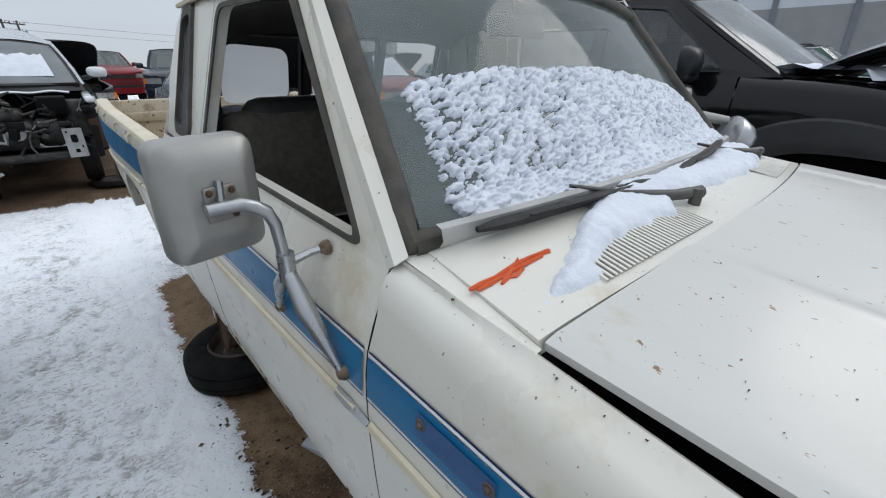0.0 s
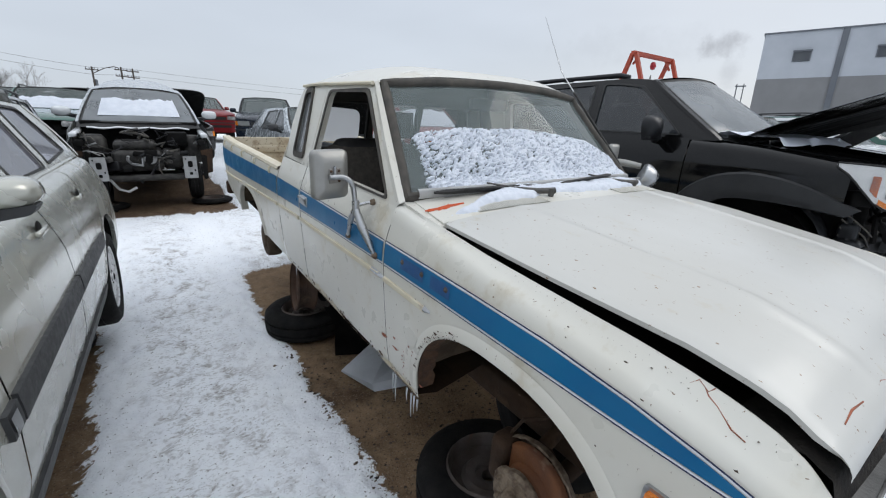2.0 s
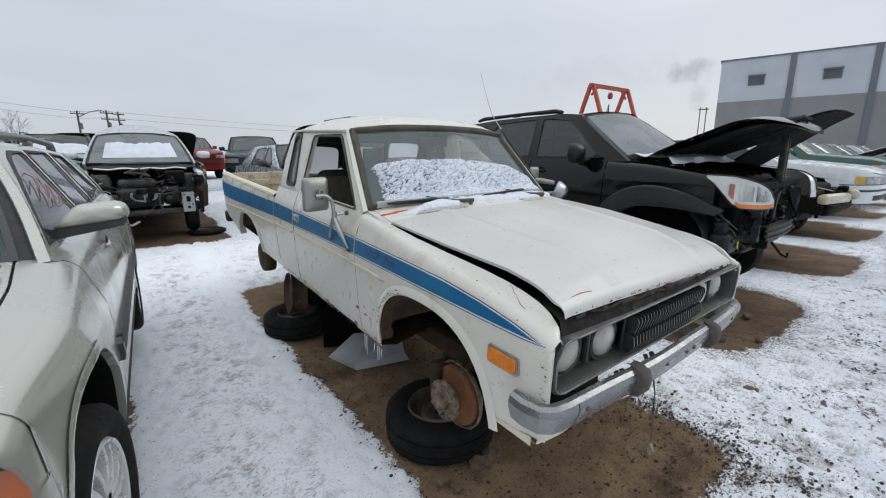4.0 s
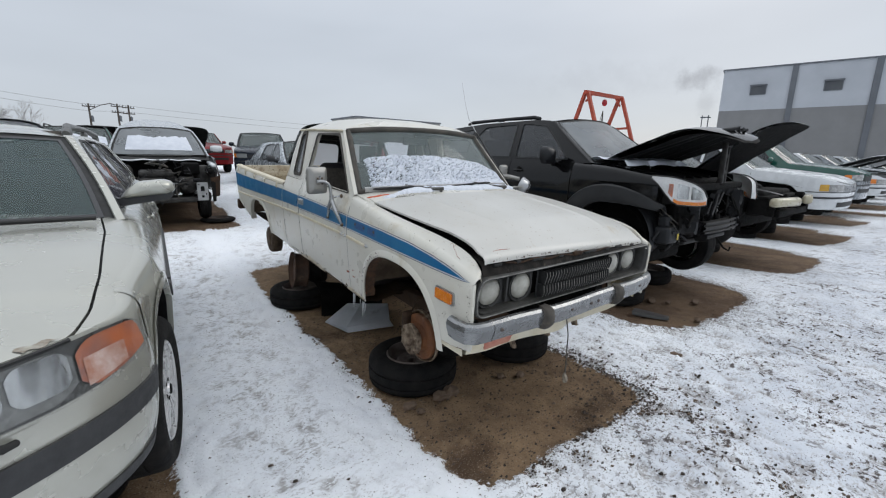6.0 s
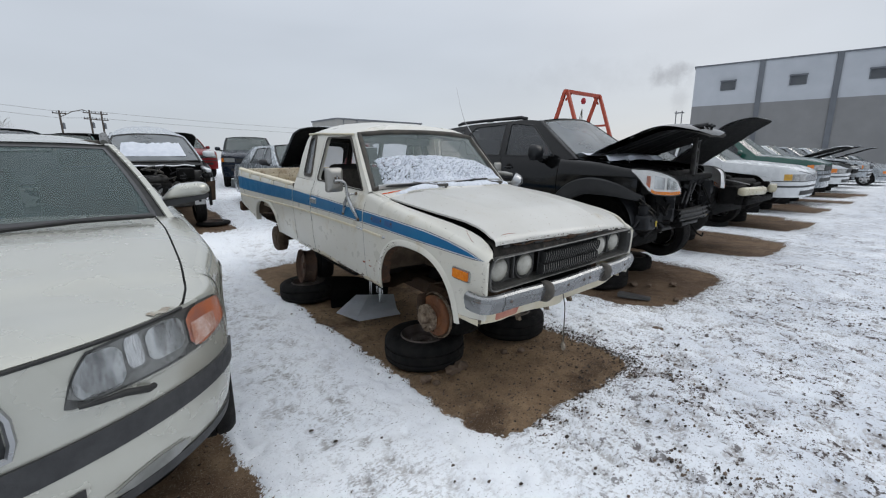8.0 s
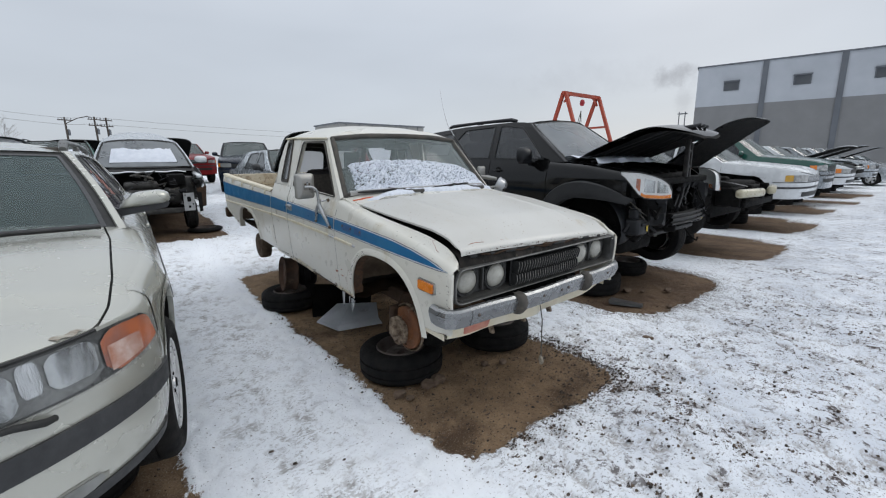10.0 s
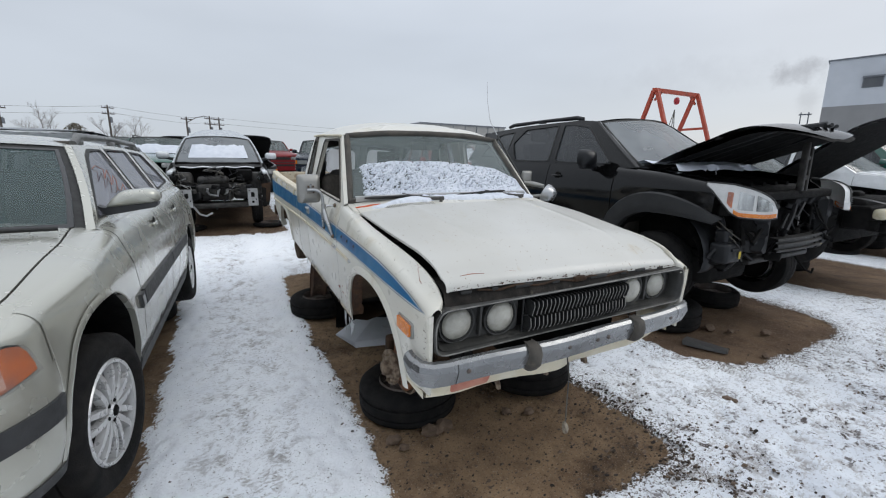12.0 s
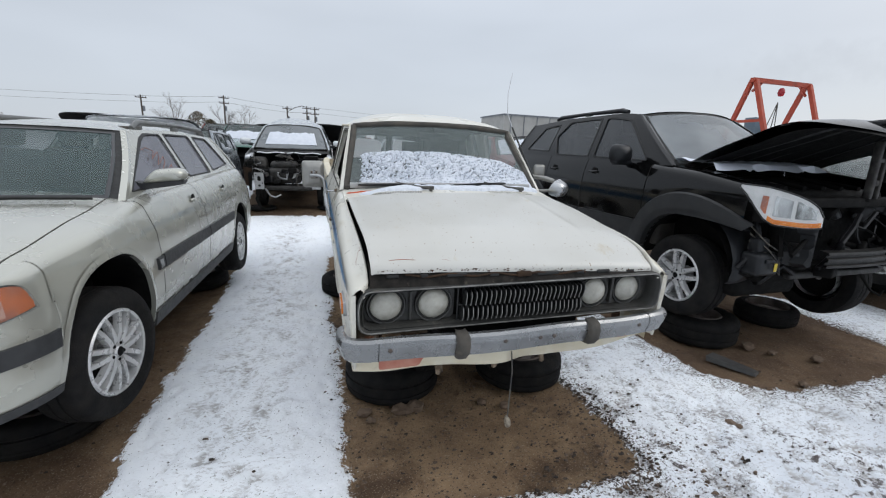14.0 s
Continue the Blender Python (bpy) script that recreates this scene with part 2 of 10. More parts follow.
M_RUST_GREY = mat("rust_bloomed_plate", (0.27, 0.255, 0.235), (0.22, 0.20, 0.18), 30, 0.5, metal=0.45, bump=0.2, dirt=(0.11, 0.07, 0.05), dscale=34, damt=0.16)
M_RUST_DARK = mat("dark_rust", (0.045, 0.024, 0.014), (0.085, 0.042, 0.02), 40, 0.85, bump=0.3)
M_SCRATCH = mat("rusty_scratch", (0.36, 0.10, 0.045), (0.16, 0.06, 0.035), 30, 0.7, bump=0.2)
M_ORANGE = mat("orange_grease_paint", (0.62, 0.10, 0.022), (0.55, 0.075, 0.015), 30, 0.6, bump=0.2)
M_SILVER = mat("ash_gold_metallic_paint", (0.462, 0.462, 0.412), (0.440, 0.438, 0.385), 2.2, 0.24, metal=0.50, coat=0.6, bump=0.004, bscale=6)
M_TRIM = mat("charcoal_plastic_trim", (0.022, 0.023, 0.025), (0.034, 0.035, 0.037), 14, 0.55, bump=0.12, dirt=(0.12, 0.11, 0.10), dscale=8, damt=0.12)
M_SUV = mat("black_gloss_paint", (0.0028, 0.0028, 0.003), (0.004, 0.004, 0.0042), 3.0, 0.09, spec=0.36, coat=0.0, dirt=(0.012, 0.0115, 0.011), dscale=2.5, damt=0.10, bump=0.01, bscale=10)
M_CLAD = mat("grey_satin_cladding", (0.021, 0.0215, 0.0225), (0.028, 0.0285, 0.0295), 9, 0.42, spec=0.3, bump=0.04, dirt=(0.034, 0.036, 0.035), dscale=5, damt=0.12)
M_LENS = mat("clear_lamp_housing", (0.42, 0.42, 0.41), (0.20, 0.20, 0.195), 16, 0.16, metal=0.25, coat=0.8, bump=0.15, bscale=60)
M_LENS_CLEAR = glass("clear_lamp_cover", (0.22, 0.225, 0.22), 0.04, 0.12)
M_LENS_GREY = mat("clouded_lamp_lens", (0.15, 0.155, 0.145), (0.24, 0.245, 0.235), 9, 0.45, coat=0.1, bump=0.1, bscale=50)
M_GREYPART = mat("cast_aluminium", (0.060, 0.057, 0.052), (0.020, 0.019, 0.018), 14, 0.5, metal=0.4, bump=0.3, dirt=(0.05, 0.042, 0.034), dscale=8, damt=0.35)
M_HOSE = mat("black_hose", (0.008, 0.008, 0.009), None, 10, 0.45, spec=0.3)
M_WIRE = mat("tangled_wire", (0.03, 0.03, 0.032), (0.10, 0.09, 0.07), 15, 0.6)
M_ALU = mat("bare_aluminium", (0.40, 0.40, 0.40), (0.30, 0.30, 0.295), 14, 0.45, metal=0.55, dirt=(0.13, 0.11, 0.09), dscale=9, damt=0.2)
# blue-white base: the sky's reflection on the sheet is put into its colour
M_SHEET = mat("scuffed_sheet_metal", (0.76, 0.79, 0.83), (0.64, 0.67, 0.70), 4, 0.35, metal=0.15, dirt=(0.14, 0.12, 0.10), dscale=5, damt=0.2)


# ---- mesh tools ----
def bm_new():
    return bmesh.new()


def part(name, bm, material, parent=None, label="", smooth=True, sharp=48):
    """Links bm as one mesh object under parent."""
    bmesh.ops.recalc_face_normals(bm, faces=bm.faces)
    if smooth:
        for e in bm.edges:
            e.smooth = len(e.link_faces) == 2 and e.calc_face_angle(3.0) < radians(sharp)
        for f in bm.faces:
            f.smooth = True
    me = bpy.data.meshes.new(name)
    bm.to_mesh(me)
    bm.free()
    me.materials.append(material)
    ob = new(name, me)
    if parent:
        ob.parent = parent
    if label:
        ob["label"] = label
    return ob


def thing(name, m, label, category, group=""):
    ob = new(name)
    ob.empty_display_size = 0.2
    ob.matrix_world = m
    return tagged(ob, label, category, group)


def loft(bm, rings, closed=False, caps=False):
    """Quads between rows of points, each of the same count."""
    vs = [[bm.verts.new(p) for p in r] for r in rings]
    n = len(vs[0])
    for a, b in zip(vs, vs[1:]):
        for i in range(n if closed else n - 1):
            j = (i + 1) % n
            q = [a[i], a[j], b[j], b[i]]
            if len({tuple(round(c, 5) for c in v.co) for v in q}) >= 3:
                try:
                    bm.faces.new(q)
                except ValueError:
                    pass
    if caps:
        bm.faces.new(vs[0][::-1])
        bm.faces.new(vs[-1])
    return bm


def box(bm, c, s, bevel=0.0, m=None, seg=2):
    g = bmesh.ops.create_cube(bm, size=1.0)
    vs = g["verts"]
    for v in vs:
        v.co = Vector((v.co.x * s[0], v.co.y * s[1], v.co.z * s[2]))
    if bevel:
        es = list({e for v in vs for e in v.link_edges})
        r = bmesh.ops.bevel(bm, geom=es, offset=bevel, segments=seg, affect="EDGES", profile=0.5)
        vs = list({v for v in r["verts"]} | {v for v in vs if v.is_valid})
    for v in vs:
        v.co = (m @ v.co if m else v.co) + Vector(c)
    return bm


def tube(bm, pts, r, n=8, caps=True):
    """A round bar along pts; r a number or one radius a point."""
    pts = [Vector(p) for p in pts]
    rs = r if isinstance(r, (list, tuple)) else [r] * len(pts)
    rings, up = [], None
    for i, p in enumerate(pts):
        d = (pts[min(i + 1, len(pts) - 1)] - pts[max(i - 1, 0)]).normalized()
        if up is None:
            up = d.orthogonal().normalized()
        up = (up - d * up.dot(d)).normalized()
        side = d.cross(up)
        rings.append([p + rs[i] * (math.cos(a) * up + math.sin(a) * side) for a in [2 * math.pi * k / n for k in range(n)]])
    return loft(bm, rings, closed=True, caps=caps)


def lathe(bm, profile, m=Matrix(), n=32):
    """Turns (radius, height) round the z axis of m."""
    rings = [[m @ Vector((r * math.cos(a), r * math.sin(a), h)) for a in [2 * math.pi * k / n for k in range(n)]] for r, h in profile]
    return loft(bm, rings, closed=True)


def prism(bm, pts, lo, hi, axis=0):
    """A flat outline (two coordinates a point) given thickness along axis."""
    def place(u, v, w):
        c = [u, v]
        c.insert(axis, w)
        return Vector(c)
    a = [bm.verts.new(place(u, v, lo)) for u, v in pts]
    b = [bm.verts.new(place(u, v, hi)) for u, v in pts]
    bm.faces.new(a)
    bm.faces.new(b[::-1])
    for i in range(len(pts)):
        j = (i + 1) % len(pts)
        bm.faces.new((a[i], b[i], b[j], a[j]))
    return bm


def rounded(pts, r, n=4):
    """An outline with its corners cut round."""
    out = []
    for i, p in enumerate(pts):
        p, a, b = Vector(p), Vector(pts[i - 1]), Vector(pts[(i + 1) % len(pts)])
        ra = min(r, (a - p).length * 0.45, (b - p).length * 0.45)
        s, e = p + (a - p).normalized() * ra, p + (b - p).normalized() * ra
        for k in range(n + 1):
            t = k / n
            out.append(tuple((1 - t) ** 2 * s + 2 * t * (1 - t) * p + t * t * e))
    return out


def panel(bm, outer, holes, surf, thick=0.012):
    """A sheet with holes: outlines in two coordinates, laid on surf(u, v) -> place, and given thickness inwards (towards x = 0)."""
    tmp = bmesh.new()
    es = []
    for ring in [outer] + list(holes):
        vs = [tmp.verts.new((u, v, 0)) for u, v in ring]
        es += [tmp.edges.new((vs[i], vs[(i + 1) % len(vs)])) for i in range(len(vs))]
    bmesh.ops.triangle_fill(tmp, use_beauty=True, edges=es, normal=(0, 0, 1))
    tmp.verts.index_update()
    front = [bm.verts.new(surf(v.co.x, v.co.y)) for v in tmp.verts]
    if not thick:
        for f in tmp.faces:
            bm.faces.new([front[v.index] for v in f.verts])
    else:
        back = []
        for v in front:
            s = -1 if v.co.x > 0 else 1
            back.append(bm.verts.new(v.co + Vector((s * thick, 0, 0))))
        for f in tmp.faces:
            bm.faces.new([front[v.index] for v in f.verts])
            bm.faces.new([back[v.index] for v in f.verts][::-1])
        for e in tmp.edges:
            if len(e.link_faces) == 1:
                a, b = e.verts[0].index, e.verts[1].index
                bm.faces.new((front[a], front[b], back[b], back[a]))
    tmp.free()
    return bm


def ring_strip(bm, loop, surf, w, h=0.008):
    """A raised seal that follows an outline on a surface."""
    c = Vector((sum(p[0] for p in loop) / len(loop), sum(p[1] for p in loop) / len(loop)))
    rings = []
    for p in loop:
        d = (Vector(p) - c).normalized() * w
        o, i = Vector(p) + d * 0.5, Vector(p) - d * 0.5
        a, b = Vector(surf(o.x, o.y)), Vector(surf(i.x, i.y))
        out = Vector((math.copysign(h, a.x), 0, 0))
        rings.append([a - out * 0.3, a + out, b + out, b - out * 0.3])
    rings.append(rings[0])
    return loft(bm, rings)


def steps(a, b, n):
    return [a + (b - a) * i / n for i in range(n + 1)]


def lerp(x, xs, ys):
    return float(np.interp(x, xs, ys))


def mirrored(fn):
    """Calls fn once for each side of a vehicle."""
    return [fn(s) for s in (-1, 1)]


def lattice(p, seed=0):
    """Smooth value noise in the plane for arrays of places, 0 to 1."""
    x, y = p
    xi, yi = np.floor(x).astype(np.int64), np.floor(y).astype(np.int64)
    fx, fy = x - xi, y - yi
    fx, fy = fx * fx * (3 - 2 * fx), fy * fy * (3 - 2 * fy)

    def h(a, b):
        v = (a * 374761393 + b * 668265263 + seed * 974634777) & 0xFFFFFFFF
        v = ((v ^ (v >> 13)) * 1274126177) & 0xFFFFFFFF
        return ((v ^ (v >> 16)) & 0xFFFF) / 65535.0
    return (h(xi, yi) * (1 - fx) + h(xi + 1, yi) * fx) * (1 - fy) + (h(xi, yi + 1) * (1 - fx) + h(xi + 1, yi + 1) * fx) * fy


def fbm(x, y, octaves=4, seed=0, gain=0.5):
    v, a, t = 0.0, 1.0, 0.0
    for o in range(octaves):
        v = v + a * lattice((x * 2 ** o, y * 2 ** o), seed + o)
        t += a
        a *= gain
    return v / t


def rime():
    """Thin frost on a pane: lets light through, scattered."""
    m = glass("rime_on_glass", (0.7, 0.72, 0.74), 0.5, 0.84)
    n, l = m.node_tree.nodes, m.node_tree.links
    t = n.new("ShaderNodeBsdfTranslucent")
    t.inputs[0].default_value = (0.80, 0.82, 0.84, 1)
    mx = n.new("ShaderNodeMixShader")
    mx.inputs[0].default_value = 0.75
    l.new(n["Principled BSDF"].outputs[0], mx.inputs[1])
    l.new(t.outputs[0], mx.inputs[2])
    l.new(mx.outputs[0], n["Mix Shader"].inputs[2])
    return m


M_RIME = rime()

# ---- ground: one sheet of earth and trodden snow ----
# bare earth under each vehicle: x from, to; y from, to
BARE = [(0.74, 2.27, -0.34, 4.5), (-2.4, -0.36, -0.45, 4.3), (3.38, 5.60, -0.03, 4.6), (6.8, 8.9, -0.02, 4.6), (5.75, 7.6, 1.35, 4.6),
        (10.1, 12.4, 0.2, 4.6), (14.1, 16.2, 0.45, 4.6), (17.2, 19.0, 0.3, 4.6), (20.6, 22.4, 0.3, 4.6),
        (-0.9, 1.25, 7.0, 10.5), (2.1, 4.1, 6.7, 10.5), (-3.6, -1.1, 7.6, 10.5)]


def rise(y):
    """Height of the yard: level round the pickup, climbing gently behind it."""
    return float(np.interp(y, RISE_Y, RISE_Z))


RISE_Y, RISE_Z = [-3000, 4.2, 5.0, 7.5, 13, 20, 40, 3000], [0, 0, 0.04, 0.27, 0.62, 0.85, 1.0, 1.0]


def ground_mesh():
    def axis(lo, hi, step, far, grow):
        mid = list(np.arange(lo, hi, step))
        out, s, v = [], step, hi
        while v < far:
            out.append(v)
            s *= grow
            v += s
        left, s, v = [], step, lo
        while v > -far:
            s *= grow
            v -= s
            left.append(v)
        return np.array(left[::-1] + mid + out)
    xs, ys = axis(-1.2, 5.6, 0.022, 1400, 1.09), axis(-1.7, 5.6, 0.025, 1400, 1.09)
    X, Y = np.meshgrid(xs, ys)
    wob = 0.14 * (fbm(X * 1.6, Y * 1.6, 4, 11) - 0.5) + 0.06 * (fbm(X * 7, Y * 7, 3, 12) - 0.5) + 0.07 * (fbm(X * 26, Y * 26, 2, 13) - 0.5)
    d = np.full(X.shape, 9.0)
    for x0, x1, y0, y1 in BARE:
        r = 0.22 if x0 < 3.0 else 0.62
        qx = np.maximum(np.abs(X - (x0 + x1) / 2) - ((x1 - x0) / 2 - r), 0)
        qy = np.maximum(np.abs(Y - (y0 + y1) / 2) - ((y1 - y0) / 2 - r), 0)
        d = np.minimum(d, np.hypot(qx, qy) - r)
    cover = np.clip((d + wob) / 0.07 + 0.5, 0, 1)
    near = np.exp(-((X - 2) ** 2 + (Y - 1.5) ** 2) / 120.0)
    # trodden lane and scuffed open yard
    tread = fbm(X * 9, Y * 9, 3, 21)
    prints = np.clip((fbm(X * 16, Y * 11, 2, 31) - 0.56) / 0.12, 0, 1)
    lumps = fbm(X * 30, Y * 30, 2, 41)
    # fine relief only where the mesh is close enough to carry it
    out = np.maximum(np.maximum(-1.2 - X, X - 5.6), np.maximum(-1.7 - Y, Y - 5.6))
    close = np.clip(1 - out / 0.5, 0, 1)
    prints, tread, lumps = prints * close, 0.5 + (tread - 0.5) * close, 0.5 + (lumps - 0.5) * close
    snow_h = 0.018 + 0.022 * (fbm(X * 2.0, Y * 2.0, 3, 5) - 0.5) + 0.010 * (tread - 0.5) - 0.017 * prints + 0.005 * (lumps - 0.5)
    soil_h = -0.012 + 0.03 * (fbm(X * 3.1, Y * 3.1, 4, 7) - 0.5) + 0.020 * (fbm(X * 22, Y * 22, 3, 8) - 0.5)
    Z = (soil_h + (snow_h - soil_h) * cover) * near + np.interp(Y, RISE_Y, RISE_Z)
    worn = np.maximum(np.clip((X - 0.6) / 1.2, 0, 1), np.clip((-1.15 - Y) / 0.7, 0, 1)) * np.clip(0.15 + (0.05 - Y) / 0.95 + np.clip((X - 5.0) / 2.0, 0, 1) * 0.5, 0, 1) * np.clip((1.6 - Y) / 0.6, 0, 1)
    # footfalls keep to the middle of the lane; its margins lie clean
    lane = np.clip((1.1 - X) / 0.4, 0, 1) * np.clip((Y + 1.3) / 0.8, 0, 1)
    trod = 1 - lane * (1 - np.exp(-np.abs((X - 0.15 - 0.10 * (fbm(Y * 0.9, X * 0.0, 2, 3) - 0.5)) / 0.33) ** 3.0))
    fringe = np.exp(-np.clip(d, 0, 9) / 0.16) * np.clip((X - 0.6) / 1.2, 0, 1)
    n, m = X.shape
    me = bpy.data.meshes.new("ground")
    idx = np.arange(n * m).reshape(n, m)
    quads = np.stack([idx[:-1, :-1], idx[:-1, 1:], idx[1:, 1:], idx[1:, :-1]], -1).reshape(-1, 4)
    me.vertices.add(n * m)
    me.vertices.foreach_set("co", np.stack([X, Y, Z], -1).astype(np.float32).ravel())
    me.loops.add(quads.size)
    me.loops.foreach_set("vertex_index", quads.ravel().astype(np.int32))
    me.polygons.add(len(quads))
    me.polygons.foreach_set("loop_start", np.arange(0, quads.size, 4, dtype=np.int32))
    me.polygons.foreach_set("use_smooth", np.ones(len(quads), dtype=bool))
    me.update(calc_edges=True)
    # the last mask marks soil that is wetter and painted darker for the cars' shade
    for name, v in (("cover", cover), ("prints", prints), ("worn", worn), ("trod", trod), ("fringe", fringe), ("wet_shade", np.clip((X - 2.6) / 0.7, 0, 1) + np.clip((Y - 5.5) / 1.0, 0, 1) + 0.8 * np.clip((-0.2 - X) / 0.4, 0, 1))):
        me.attributes.new(name, "FLOAT", "POINT").data.foreach_set("value", v.astype(np.float32).ravel())
    return me


def ground_material():
    m = bpy.data.materials.new("snow_over_earth")
    m.use_nodes = True
    n, l = m.node_tree.nodes, m.node_tree.links
    b = n["Principled BSDF"]
    co = n.new("ShaderNodeTexCoord")

    def attr(name):
        a = n.new("ShaderNodeAttribute")
        a.attribute_name = name
        return a.outputs["Fac"]

    def noise(s, detail=4.0, rg=0.55, stretch=None):
        t = n.new("ShaderNodeTexNoise")
        t.inputs["Scale"].default_value, t.inputs["Detail"].default_value, t.inputs["Roughness"].default_value = s, detail, rg
        if stretch:
            mp = n.new("ShaderNodeMapping")
            mp.inputs["Scale"].default_value = stretch
            l.new(co.outputs["Object"], mp.inputs[0])
            l.new(mp.outputs[0], t.inputs[0])
        else:
            l.new(co.outputs["Object"], t.inputs[0])
        return t.outputs[0]

    def math_(op, a, c):
        x = n.new("ShaderNodeMath")
        x.operation = op
        for i, v in enumerate((a, c)):
            if isinstance(v, (int, float)):
                x.inputs[i].default_value = v
            else:
                l.new(v, x.inputs[i])
        return x.outputs[0]

    def span(v, a, c, lo=0.0, hi=1.0):
        r = n.new("ShaderNodeMapRange")
        r.inputs["From Min"].default_value, r.inputs["From Max"].default_value = a, c
        r.inputs["To Min"].default_value, r.inputs["To Max"].default_value = lo, hi
        l.new(v, r.inputs[0])
        return r.outputs[0]

    def mixed(f, a, c):
        x = n.new("ShaderNodeMix")
        x.data_type = "RGBA"
        l.new(f, x.inputs["Factor"])
        for sock, v in (("A", a), ("B", c)):
            if isinstance(v, tuple):
                x.inputs[sock].default_value = (*v, 1)
            else:
                l.new(v, x.inputs[sock])
        return x.outputs["Result"]

    # earth: brown with damp patches, pale gravel and dark crumbs
    soil = mixed(span(noise(4, 6, 0.65), 0.36, 0.64), (0.300, 0.205, 0.122), (0.190, 0.124, 0.074))
    soil = mixed(span(noise(1.7, 5, 0.6), 0.53, 0.66, 0, 0.8), soil, (0.056, 0.033, 0.020))
    soil = mixed(span(noise(11, 6, 0.72), 0.57, 0.70, 0, 0.65), soil, (0.055, 0.034, 0.022))
    # wetter earth under outer cars, with the shade beneath them put into its colour
    soil = mixed(math_("MINIMUM", math_("MULTIPLY", attr("wet_shade"), span(noise(2.6, 4), 0.3, 0.6, 0.45, 0.85)), 0.85), soil, (0.085, 0.052, 0.034))
    soil = mixed(span(noise(120, 3, 0.6), 0.58, 0.66, 0, 0.75), soil, (0.33, 0.27, 0.20))
    soil = mixed(span(noise(85, 3, 0.6), 0.60, 0.66, 0, 0.8), soil, (0.045, 0.030, 0.021))
    snow = mixed(span(noise(3.0, 5), 0.35, 0.65), (0.94, 0.965, 0.99), (0.89, 0.92, 0.96))
    snow = mixed(math_("MULTIPLY", attr("worn"), span(noise(2.2, 4), 0.30, 0.62, 0.30, 0.85)), snow, (0.585, 0.62, 0.68))
    # packed grey-beige prints, thin in places
    trod = attr("trod")
    grey = math_("MULTIPLY", math_("MULTIPLY", attr("prints"), trod), span(noise(5.0, 3), 0.42, 0.53))
    grey = math_("MULTIPLY", grey, span(noise(30, 4, 0.6, (1.0, 1.7, 1)), 0.44, 0.54, 0.15, 1.0))
    snow = mixed(math_("MULTIPLY", grey, 0.82), snow, (0.33, 0.31, 0.295))
    strokes = span(math_("ADD", noise(36, 4, 0.65, (1.0, 1.9, 1)), span(noise(6.5, 3), 0.3, 0.7, -0.06, 0.06)), 0.555, 0.60, 0, 0.66)
    snow = mixed(math_("MULTIPLY", strokes, math_("MULTIPLY", trod, span(noise(2.4, 3), 0.36, 0.56, 0.35, 1.0))), snow, (0.43, 0.415, 0.405))
    flat = n.new("ShaderNodeMapping")
    flat.inputs["Rotation"].default_value, flat.inputs["Scale"].default_value = (0, 0, 0.22), (0.85, 0.95, 1)
    l.new(co.outputs["Object"], flat.inputs[0])

    def torn(s_, d_):
        t = n.new("ShaderNodeTexNoise")
        t.inputs["Scale"].default_value, t.inputs["Detail"].default_value, t.inputs["Roughness"].default_value = s_, 5, 0.66
        t.inputs["Distortion"].default_value = d_
        l.new(flat.outputs[0], t.inputs[0])
        return t.outputs[0]

    # scuffs: a soft grey margin round a core of dark flecks, gathered in drifts
    yard = math_("ADD", math_("MULTIPLY", trod, 0.36), math_("MULTIPLY", attr("worn"), 1.0))
    drift = span(noise(4.3, 4), 0.3, 0.7, -0.085, 0.085)
    field = math_("ADD", torn(17, 0.9), drift)
    strength = math_("MULTIPLY", span(noise(1.3, 5, 0.6), 0.40, 0.60, 0.12, 1.0), yard)
    snow = mixed(math_("MINIMUM", math_("MULTIPLY", span(field, 0.540, 0.64, 0, 0.66), strength), 0.75), snow, (0.36, 0.335, 0.325))
    fleck = math_("ADD", torn(42, 0.5), math_("MULTIPLY", math_("SUBTRACT", field, 0.50), 1.05))
    snow = mixed(math_("MINIMUM", math_("MULTIPLY", span(fleck, 0.612, 0.65, 0, 1.0), strength), 0.95), snow, (0.072, 0.058, 0.054))
    fine = math_("ADD", torn(60, 0.6), span(noise(6.0, 3), 0.3, 0.7, -0.07, 0.07))
    snow = mixed(math_("MINIMUM", math_("MULTIPLY", span(fine, 0.625, 0.665, 0, 0.9), strength), 0.85), snow, (0.13, 0.112, 0.102))
    specks = math_("MULTIPLY", span(noise(38, 3, 0.6), 0.665, 0.70), math_("ADD", math_("MULTIPLY", trod, 0.25), math_("MULTIPLY", attr("worn"), 0.70)))
    snow = mixed(specks, snow, (0.06, 0.047, 0.038))
    crumbs = span(math_("ADD", noise(70, 3, 0.6), math_("MULTIPLY", attr("fringe"), 0.16)), 0.655, 0.69, 0, 0.95)
    snow = mixed(crumbs, snow, (0.075, 0.052, 0.038))
    edge = span(math_("ADD", attr("cover"), span(noise(48, 4, 0.7), 0.3, 0.7, -0.42, 0.42)), 0.40, 0.62)
    col = mixed(edge, soil, snow)
    l.new(col, b.inputs["Base Color"])
    b.inputs["Roughness"].default_value = 0.85
    b.inputs["Specular IOR Level"].default_value = 0.25
    bp = n.new("ShaderNodeBump")
    bp.inputs["Strength"].default_value, bp.inputs["Distance"].default_value = 0.7, 0.010
    l.new(math_("ADD", noise(60, 5, 0.65), math_("MULTIPLY", noise(14, 3), 1.2)), bp.inputs["Height"])
    l.new(bp.outputs[0], b.inputs["Normal"])
    return m


ground = tagged(new("ground", ground_mesh()), "trodden snow over brown earth, bare under the vehicles", "ground", kind="structure")
ground.data.materials.append(ground_material())

